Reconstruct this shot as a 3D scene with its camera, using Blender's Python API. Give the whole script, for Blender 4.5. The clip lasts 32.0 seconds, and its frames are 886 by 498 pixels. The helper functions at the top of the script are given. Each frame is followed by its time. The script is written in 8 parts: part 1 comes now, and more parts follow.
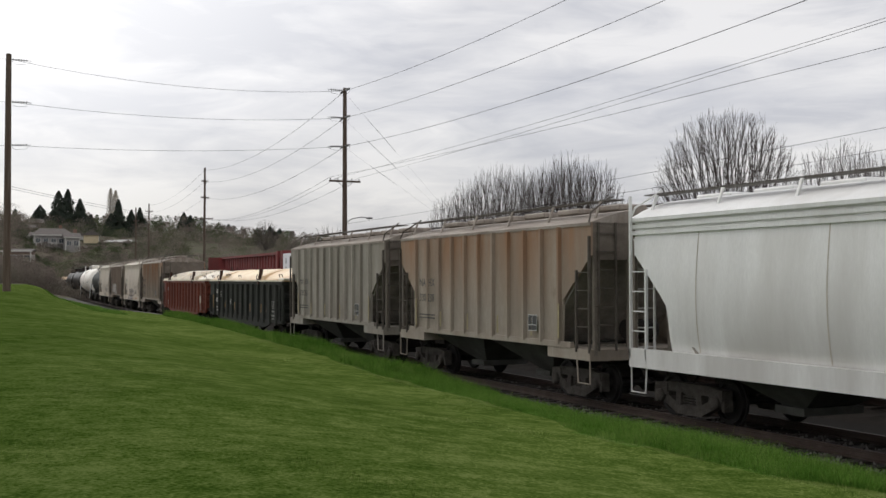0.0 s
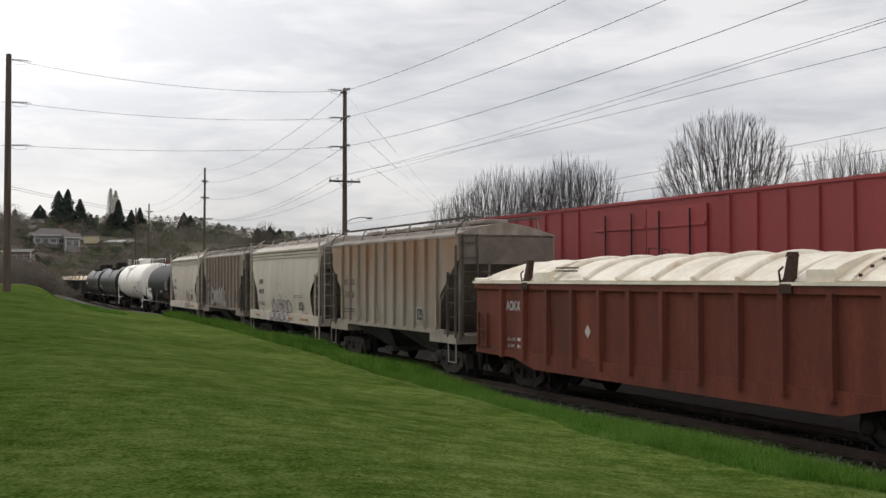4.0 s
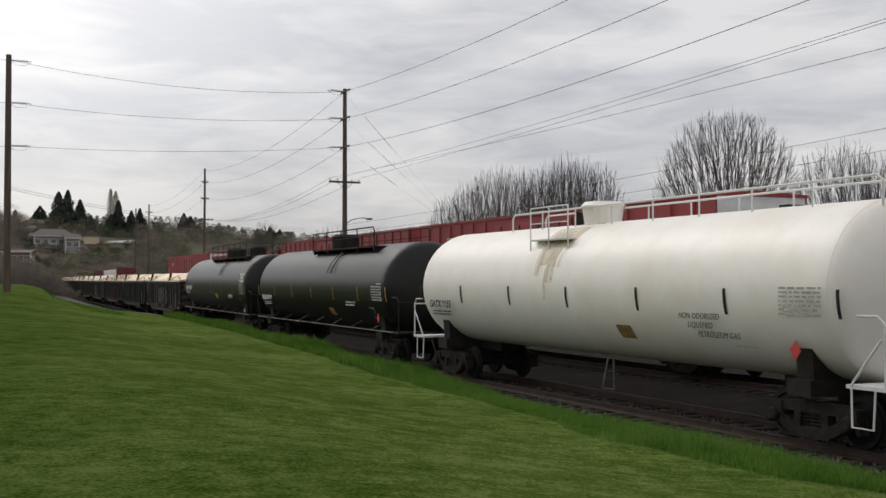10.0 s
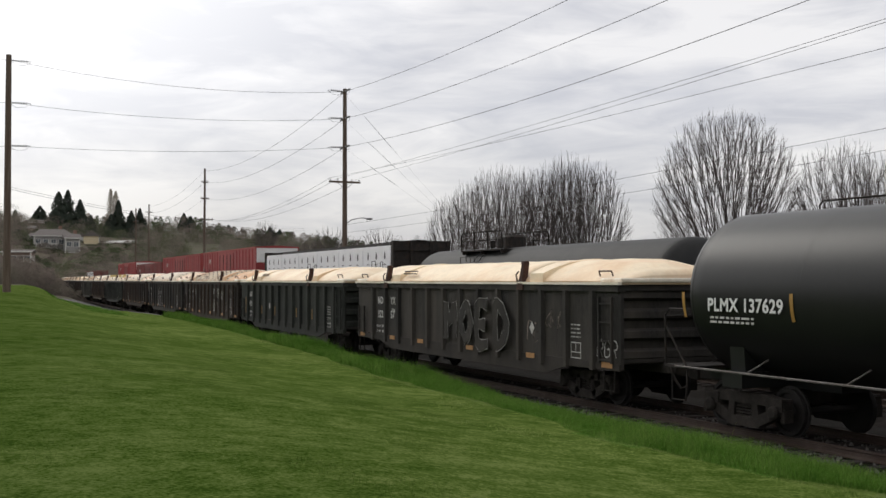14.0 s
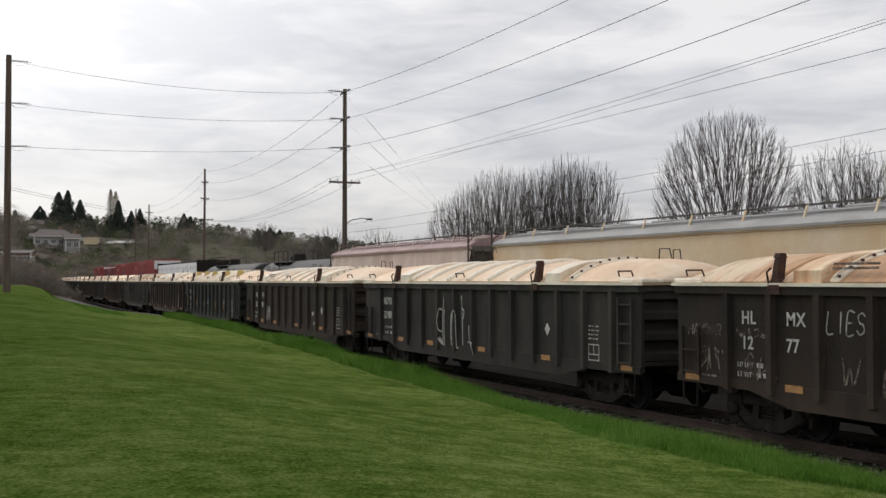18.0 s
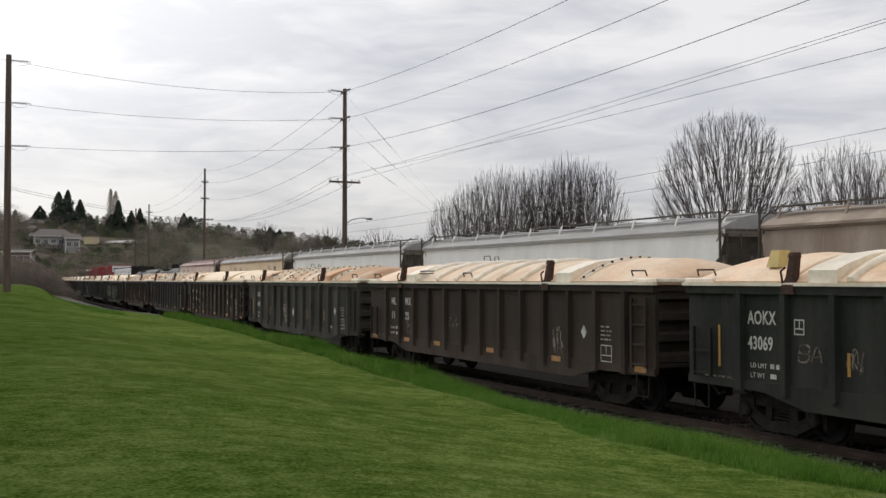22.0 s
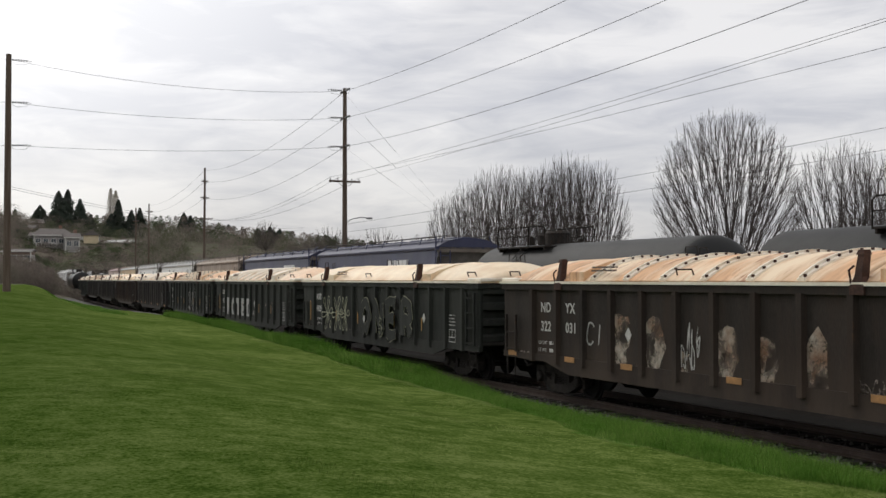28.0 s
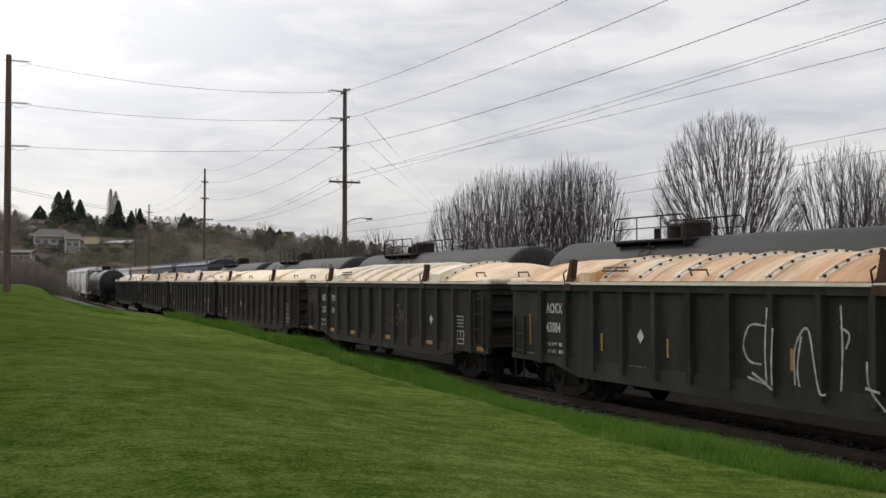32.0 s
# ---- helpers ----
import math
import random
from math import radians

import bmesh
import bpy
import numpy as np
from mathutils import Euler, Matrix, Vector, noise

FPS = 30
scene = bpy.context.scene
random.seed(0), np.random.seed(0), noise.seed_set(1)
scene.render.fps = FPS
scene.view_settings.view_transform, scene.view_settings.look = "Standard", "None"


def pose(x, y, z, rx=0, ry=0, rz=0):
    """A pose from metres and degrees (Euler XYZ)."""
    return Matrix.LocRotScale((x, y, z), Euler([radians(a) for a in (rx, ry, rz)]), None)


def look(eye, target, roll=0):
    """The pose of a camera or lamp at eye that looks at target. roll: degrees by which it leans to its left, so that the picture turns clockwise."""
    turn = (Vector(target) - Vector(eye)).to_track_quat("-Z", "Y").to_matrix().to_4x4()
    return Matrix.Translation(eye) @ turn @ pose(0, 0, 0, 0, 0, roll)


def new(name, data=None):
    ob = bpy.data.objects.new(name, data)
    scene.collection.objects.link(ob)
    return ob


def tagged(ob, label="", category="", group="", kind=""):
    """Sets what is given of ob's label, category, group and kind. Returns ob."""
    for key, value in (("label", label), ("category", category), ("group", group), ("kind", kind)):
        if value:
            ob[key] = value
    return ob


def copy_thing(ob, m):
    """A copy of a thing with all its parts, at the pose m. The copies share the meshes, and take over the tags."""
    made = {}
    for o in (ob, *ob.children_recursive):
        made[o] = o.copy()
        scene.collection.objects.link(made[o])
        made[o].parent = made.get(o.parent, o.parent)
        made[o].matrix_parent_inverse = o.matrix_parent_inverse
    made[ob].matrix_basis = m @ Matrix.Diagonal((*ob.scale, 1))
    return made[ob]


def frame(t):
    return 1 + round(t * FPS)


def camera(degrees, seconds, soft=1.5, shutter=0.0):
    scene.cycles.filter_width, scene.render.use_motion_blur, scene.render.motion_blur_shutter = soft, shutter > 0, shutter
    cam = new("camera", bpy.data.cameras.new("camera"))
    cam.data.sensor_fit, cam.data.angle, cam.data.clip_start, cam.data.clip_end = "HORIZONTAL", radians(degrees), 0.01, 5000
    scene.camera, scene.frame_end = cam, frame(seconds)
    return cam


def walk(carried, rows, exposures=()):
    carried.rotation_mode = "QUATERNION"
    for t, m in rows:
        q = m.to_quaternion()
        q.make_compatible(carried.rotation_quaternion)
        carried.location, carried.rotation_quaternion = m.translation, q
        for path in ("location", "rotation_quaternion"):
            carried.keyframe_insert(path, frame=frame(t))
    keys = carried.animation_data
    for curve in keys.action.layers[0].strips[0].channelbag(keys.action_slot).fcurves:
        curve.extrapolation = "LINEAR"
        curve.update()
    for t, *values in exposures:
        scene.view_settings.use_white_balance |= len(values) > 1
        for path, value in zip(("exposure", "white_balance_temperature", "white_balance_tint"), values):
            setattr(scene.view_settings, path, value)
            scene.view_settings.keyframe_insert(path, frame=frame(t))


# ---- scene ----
# World: rail top of the near track is z = 0, the near track runs along x at y = 14.46
# and bends slightly away beyond x = -20. The eye stands on the lawn at the origin.
EYE = (0.0, 0.0, 2.78)
YAW, PITCH, ROLL = 24.01, 1.536, -0.086
cam = camera(42.81, 32.0)


def view(dp=0.0):
    a, b = radians(YAW), radians(PITCH + dp)
    d = Vector((-math.cos(a) * math.cos(b), math.sin(a) * math.cos(b), math.sin(b)))
    return look(EYE, Vector(EYE) + d * 50, ROLL)


# the tripod nods by a few hundredths of a degree
NOD = [(0, -.04), (.5, 0), (3, 0), (3.5, -.04), (5.5, 0), (10, 0), (10.5, .045), (11.5, .045), (12, 0), (16.5, 0),
       (17, .03), (18, .015), (18.5, -.04), (20, -.04), (20.5, 0), (25, 0), (25.5, .04), (27.5, 0), (28, -.03), (28.5, 0), (32, 0)]
walk(cam, [(t, view(d)) for t, d in NOD], exposures=[(0, 0.0), (9.3, 0.0), (9.9, -0.18), (11.2, -0.18), (11.8, 0.14), (12.6, 0.12), (13, 0.08), (15, 0.06), (17, 0.0), (32, 0.0)])

# ---- world and sun ----
world = bpy.data.worlds.new("overcast")
scene.world = world
world.use_nodes = True
wn, wl = world.node_tree.nodes, world.node_tree.links
wn.clear()


def wnode(kind, **kw):
    n = wn.new(kind)
    for k, v in kw.items():
        n.inputs[k].default_value = v
    return n


SUN_DIR = Vector((-math.cos(radians(-14)), math.sin(radians(-14)), 0))
sky = wn.new("ShaderNodeTexSky")
sky.sky_type, sky.sun_disc = "NISHITA", False
sky.sun_elevation, sky.sun_rotation = radians(38), math.atan2(SUN_DIR.x, SUN_DIR.y)
tc = wn.new("ShaderNodeTexCoord")
# flattened direction: cloud layers stretch along the horizon
mp = wn.new("ShaderNodeMapping")
mp.inputs["Scale"].default_value = (1.6, 1.6, 8.0)
wl.new(tc.outputs["Generated"], mp.inputs["Vector"])
n1 = wnode("ShaderNodeTexNoise", Scale=1.7, Detail=7.0, Roughness=0.52, Distortion=0.4)
wl.new(mp.outputs["Vector"], n1.inputs["Vector"])
r1 = wn.new("ShaderNodeValToRGB")
r1.color_ramp.elements[0].position, r1.color_ramp.elements[0].color = 0.39, (0.645, 0.65, 0.70, 1)
r1.color_ramp.elements[1].position, r1.color_ramp.elements[1].color = 0.58, (0.945, 0.93, 0.935, 1)
n2 = wnode("ShaderNodeTexNoise", Scale=5.5, Detail=6.0, Roughness=0.6, Distortion=0.8)
wl.new(mp.outputs["Vector"], n2.inputs["Vector"])
nm = wn.new("ShaderNodeMix")
nm.inputs[0].default_value = 0.34
wl.new(n1.outputs["Fac"], nm.inputs[2])
wl.new(n2.outputs["Fac"], nm.inputs[3])
wl.new(nm.outputs[0], r1.inputs["Fac"])
# the veiled sun brightens the cloud round it
dot = wn.new("ShaderNodeVectorMath")
dot.operation = "DOT_PRODUCT"
glow_dir = Vector((SUN_DIR.x, SUN_DIR.y, 0.82)).normalized()
dot.inputs[1].default_value = glow_dir
wl.new(tc.outputs["Generated"], dot.inputs[0])
r2 = wn.new("ShaderNodeValToRGB")
r2.color_ramp.elements[0].position, r2.color_ramp.elements[0].color = 0.73, (0, 0, 0, 1)
r2.color_ramp.elements[1].position, r2.color_ramp.elements[1].color = 1.0, (1.05, 1.03, 0.98, 1)
wl.new(dot.outputs["Value"], r2.inputs["Fac"])
# the cloud thins a little in brightness low over the horizon
sep = wn.new("ShaderNodeSeparateXYZ")
wl.new(tc.outputs["Generated"], sep.inputs[0])
r3 = wn.new("ShaderNodeValToRGB")
r3.color_ramp.elements[0].position, r3.color_ramp.elements[0].color = 0.03, (0.85, 0.845, 0.83, 1)
r3.color_ramp.elements[1].position, r3.color_ramp.elements[1].color = 0.15, (1, 1, 1, 1)
wl.new(sep.outputs["Z"], r3.inputs["Fac"])


def wadd(a, b, fac=1.0, mode="ADD"):
    m = wn.new("ShaderNodeMix")
    m.data_type, m.blend_type = "RGBA", mode
    m.inputs[0].default_value = fac
    wl.new(a, m.inputs[6])
    wl.new(b, m.inputs[7])
    return m.outputs[2]


cloud = wadd(wadd(r1.outputs[0], r2.outputs[0]), r3.outputs[0], 1.0, "MULTIPLY")
bg1 = wnode("ShaderNodeBackground", Strength=0.10)
wl.new(sky.outputs[0], bg1.inputs[0])
bg2 = wnode("ShaderNodeBackground", Strength=0.93)
wl.new(cloud, bg2.inputs[0])
mixs = wnode("ShaderNodeMixShader", Fac=0.93)
wl.new(bg1.outputs[0], mixs.inputs[1])
wl.new(bg2.outputs[0], mixs.inputs[2])
wo = wn.new("ShaderNodeOutputWorld")
wl.new(mixs.outputs[0], wo.inputs[0])

sun = new("sun", bpy.data.lights.new("sun", "SUN"))
sun.data.energy, sun.data.angle, sun.data.color = 0.6, radians(25), (1.0, 0.95, 0.88)
sun.matrix_world = look(SUN_DIR * 100 + Vector((0, 0, 100 * math.tan(radians(38)))), (0, 0, 0))


# ---- materials ----
def material(name, base, rough=0.7, metal=0.0, scale=3.0, vary=0.25, second=None, second_at=0.6, second_soft=0.12, stretch=(1, 1, 1),
             bump=0.15, fine=40.0, rand=0.0, spec=0.4, coords="Object", second2=None, second2_at=0.7, island=0.0, wash=None, worn=None, leafy=0.0):
    """Procedural surface: a base colour varied at two scales, with patches of a second colour, and fine relief."""
    m = bpy.data.materials.new(name)
    m.use_nodes = True
    nt = m.node_tree
    nd, ln = nt.nodes, nt.links
    b = nd["Principled BSDF"]
    b.inputs["Roughness"].default_value, b.inputs["Metallic"].default_value = rough, metal
    b.inputs["Specular IOR Level"].default_value = spec
    t = nd.new("ShaderNodeTexCoord")
    mp_ = nd.new("ShaderNodeMapping")
    mp_.inputs["Scale"].default_value = stretch
    src = t.outputs[coords] if coords != "World" else nd.new("ShaderNodeNewGeometry").outputs["Position"]
    oi = nd.new("ShaderNodeObjectInfo")
    shift = nd.new("ShaderNodeVectorMath")
    shift.operation = "MULTIPLY_ADD"
    ln.new(oi.outputs["Random"], shift.inputs[0])
    shift.inputs[1].default_value = (37.0, 17.0, 5.0) if coords != "World" else (0, 0, 0)
    ln.new(src, shift.inputs[2])
    ln.new(shift.outputs[0], mp_.inputs["Vector"])

    def noise_node(sc, det=5.0, ro=0.6):
        n = nd.new("ShaderNodeTexNoise")
        n.inputs["Scale"].default_value, n.inputs["Detail"].default_value, n.inputs["Roughness"].default_value = sc, det, ro
        ln.new(mp_.outputs[0], n.inputs["Vector"])
        return n.outputs["Fac"]

    def ramp(fac, p0, c0, p1, c1):
        r = nd.new("ShaderNodeValToRGB")
        r.color_ramp.elements[0].position, r.color_ramp.elements[0].color = p0, (*c0, 1)
        r.color_ramp.elements[1].position, r.color_ramp.elements[1].color = p1, (*c1, 1)
        ln.new(fac, r.inputs["Fac"])
        return r.outputs[0]

    def mix(a, c, fac, mode="MIX"):
        x = nd.new("ShaderNodeMix")
        x.data_type, x.blend_type = "RGBA", mode
        if isinstance(fac, float):
            x.inputs[0].default_value = fac
        else:
            ln.new(fac, x.inputs[0])
        for s, v in ((6, a), (7, c)):
            if isinstance(v, tuple):
                x.inputs[s].default_value = (*v, 1)
            else:
                ln.new(v, x.inputs[s])
        return x.outputs[2]

    lo, hi = tuple(c * (1 - vary) for c in base), tuple(min(1, c * (1 + vary)) for c in base)
    col = ramp(noise_node(scale), 0.3, lo, 0.7, hi)
    col = mix(col, ramp(noise_node(fine, 3.0), 0.3, (1 - vary * .7,) * 3, 0.7, (1 + vary * .7,) * 3), 1.0, "MULTIPLY")
    if second:
        f = ramp(noise_node(scale * 0.7 + 0.13, 8.0, 0.65), second_at - second_soft, (0, 0, 0), second_at + second_soft, (1, 1, 1))
        col = mix(col, tuple(second), f)
    if second2:
        f = ramp(noise_node(scale * 2.3 + 0.4, 8.0, 0.7), second2_at - .05, (0, 0, 0), second2_at + .05, (1, 1, 1))
        col = mix(col, tuple(second2), f)
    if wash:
        # rust, dust or other tint graded between two heights, broken by the same noise
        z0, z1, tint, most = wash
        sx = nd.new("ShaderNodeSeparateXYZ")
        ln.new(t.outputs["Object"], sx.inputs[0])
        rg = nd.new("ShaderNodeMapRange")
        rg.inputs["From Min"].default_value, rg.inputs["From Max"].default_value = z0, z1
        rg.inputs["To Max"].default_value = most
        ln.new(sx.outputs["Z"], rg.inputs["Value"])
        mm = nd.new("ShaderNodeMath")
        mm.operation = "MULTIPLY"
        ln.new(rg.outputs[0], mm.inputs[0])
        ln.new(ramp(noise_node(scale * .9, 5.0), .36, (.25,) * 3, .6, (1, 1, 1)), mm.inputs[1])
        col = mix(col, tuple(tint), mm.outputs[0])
    if island:
        ri = nd.new("ShaderNodeNewGeometry")
        col = mix(col, ramp(ri.outputs["Random Per Island"], 0.0, (1 - island, 1 - island * .8, 1 - island), 1.0, (1 + island, 1 + island * .7, 1 + island * .8)), 1.0, "MULTIPLY")
    if rand:
        rr = ramp(oi.outputs["Random"], 0.0, (1 - rand,) * 3, 1.0, (1 + rand,) * 3)
        col = mix(col, rr, 1.0, "MULTIPLY")
    ln.new(col, b.inputs["Base Color"])
    if leafy:
        tl, ms = nd.new("ShaderNodeBsdfTranslucent"), nd.new("ShaderNodeMixShader")
        ln.new(col, tl.inputs["Color"])
        ms.inputs[0].default_value = leafy
        ln.new(b.outputs[0], ms.inputs[1])
        ln.new(tl.outputs[0], ms.inputs[2])
        ln.new(ms.outputs[0], nd["Material Output"].inputs["Surface"])
    if worn:
        # thin sprayed paint that has flaked and weathered away in places
        at, soft_, n_scale = worn
        ln.new(ramp(noise_node(n_scale, 6.0, .65), at - soft_, (0, 0, 0), at + soft_, (1, 1, 1)), b.inputs["Alpha"])
    if bump:
        bp = nd.new("ShaderNodeBump")
        bp.inputs["Strength"].default_value, bp.inputs["Distance"].default_value = bump, 0.02
        ln.new(noise_node(fine * 0.7, 4.0), bp.inputs["Height"])
        ln.new(bp.outputs[0], b.inputs["Normal"])
    return m


def turf(name, dark, mid, pale, island=0.0, dry=None):
    """Grass colour: broad patches, hand-wide tufts and fine blades, drawn out along the mowing lines."""
    m = bpy.data.materials.new(name)
    m.use_nodes = True
    nd, ln = m.node_tree.nodes, m.node_tree.links
    b = nd["Principled BSDF"]
    b.inputs["Roughness"].default_value, b.inputs["Specular IOR Level"].default_value = 1.0, 0.0
    pos = nd.new("ShaderNodeNewGeometry")
    col = None
    total = None
    for sc, st, w, det in ((.22, (1, .8, 1), .50, 4.0), (1.2, (1, .75, 1), .55, 6.0), (3.2, (1, .7, 1), .75, 5.0), (9.0, (1, .7, 1), .60, 5.0), (30.0, (1, .8, 1), 1.2, 2.0)):
        mp_ = nd.new("ShaderNodeMapping")
        mp_.inputs["Scale"].default_value = st
        turn_ = nd.new("ShaderNodeVectorRotate")
        turn_.rotation_type = "Z_AXIS"
        turn_.inputs["Angle"].default_value = radians(22)
        ln.new(pos.outputs["Position"], turn_.inputs["Vector"])
        ln.new(turn_.outputs[0], mp_.inputs["Vector"])
        n = nd.new("ShaderNodeTexNoise")
        n.inputs["Scale"].default_value, n.inputs["Detail"].default_value, n.inputs["Roughness"].default_value = sc, det, .6
        ln.new(mp_.outputs[0], n.inputs["Vector"])
        k = nd.new("ShaderNodeMath")
        k.operation = "MULTIPLY_ADD"
        ln.new(n.outputs["Fac"], k.inputs[0])
        k.inputs[1].default_value = w
        if total is None:
            k.inputs[2].default_value = .5 - .5 * 3.6
        else:
            ln.new(total, k.inputs[2])
        total = k.outputs[0]
    r = nd.new("ShaderNodeValToRGB")
    r.color_ramp.elements[0].position, r.color_ramp.elements[0].color = .28, (*dark, 1)
    r.color_ramp.elements[1].position, r.color_ramp.elements[1].color = .50, (*mid, 1)
    el = r.color_ramp.elements.new(.76)
    el.color = (*pale, 1)
    ln.new(total, r.inputs["Fac"])
    col = r.outputs[0]
    if dry:
        # darker on the flat, paler towards the bank, with an uneven border
        y0, y1 = dry
        sp_, wob_, rg_ = nd.new("ShaderNodeSeparateXYZ"), nd.new("ShaderNodeTexNoise"), nd.new("ShaderNodeMapRange")
        ln.new(pos.outputs["Position"], sp_.inputs[0])
        wob_.inputs["Scale"].default_value, wob_.inputs["Detail"].default_value = .35, 5.0
        ln.new(pos.outputs["Position"], wob_.inputs["Vector"])
        ad = nd.new("ShaderNodeMath")
        ad.operation = "MULTIPLY_ADD"
        ln.new(wob_.outputs["Fac"], ad.inputs[0])
        ad.inputs[1].default_value = 5.0
        ln.new(sp_.outputs["Y"], ad.inputs[2])
        rg_.inputs["From Min"].default_value, rg_.inputs["From Max"].default_value = y0 + 2.5, y1 + 2.5
        ln.new(ad.outputs[0], rg_.inputs["Value"])
        r5 = nd.new("ShaderNodeValToRGB")
        r5.color_ramp.elements[0].color, r5.color_ramp.elements[1].color = (.69, .74, .66, 1), (1.25, 1.19, 1.18, 1)
        ln.new(rg_.outputs[0], r5.inputs["Fac"])
        x = nd.new("ShaderNodeMix")
        x.data_type, x.blend_type = "RGBA", "MULTIPLY"
        x.inputs[0].default_value = 1.0
        ln.new(col, x.inputs[6])
        ln.new(r5.outputs[0], x.inputs[7])
        col = x.outputs[2]
    if island:
        r4 = nd.new("ShaderNodeValToRGB")
        r4.color_ramp.elements[0].color = (1 - island, 1 - island, 1 - island, 1)
        r4.color_ramp.elements[1].color = (1 + island, 1 + island * .8, 1 + island, 1)
        ln.new(pos.outputs["Random Per Island"], r4.inputs["Fac"])
        x = nd.new("ShaderNodeMix")
        x.data_type, x.blend_type = "RGBA", "MULTIPLY"
        x.inputs[0].default_value = 1.0
        ln.new(col, x.inputs[6])
        ln.new(r4.outputs[0], x.inputs[7])
        col = x.outputs[2]
    ln.new(col, b.inputs["Base Color"])
    return m


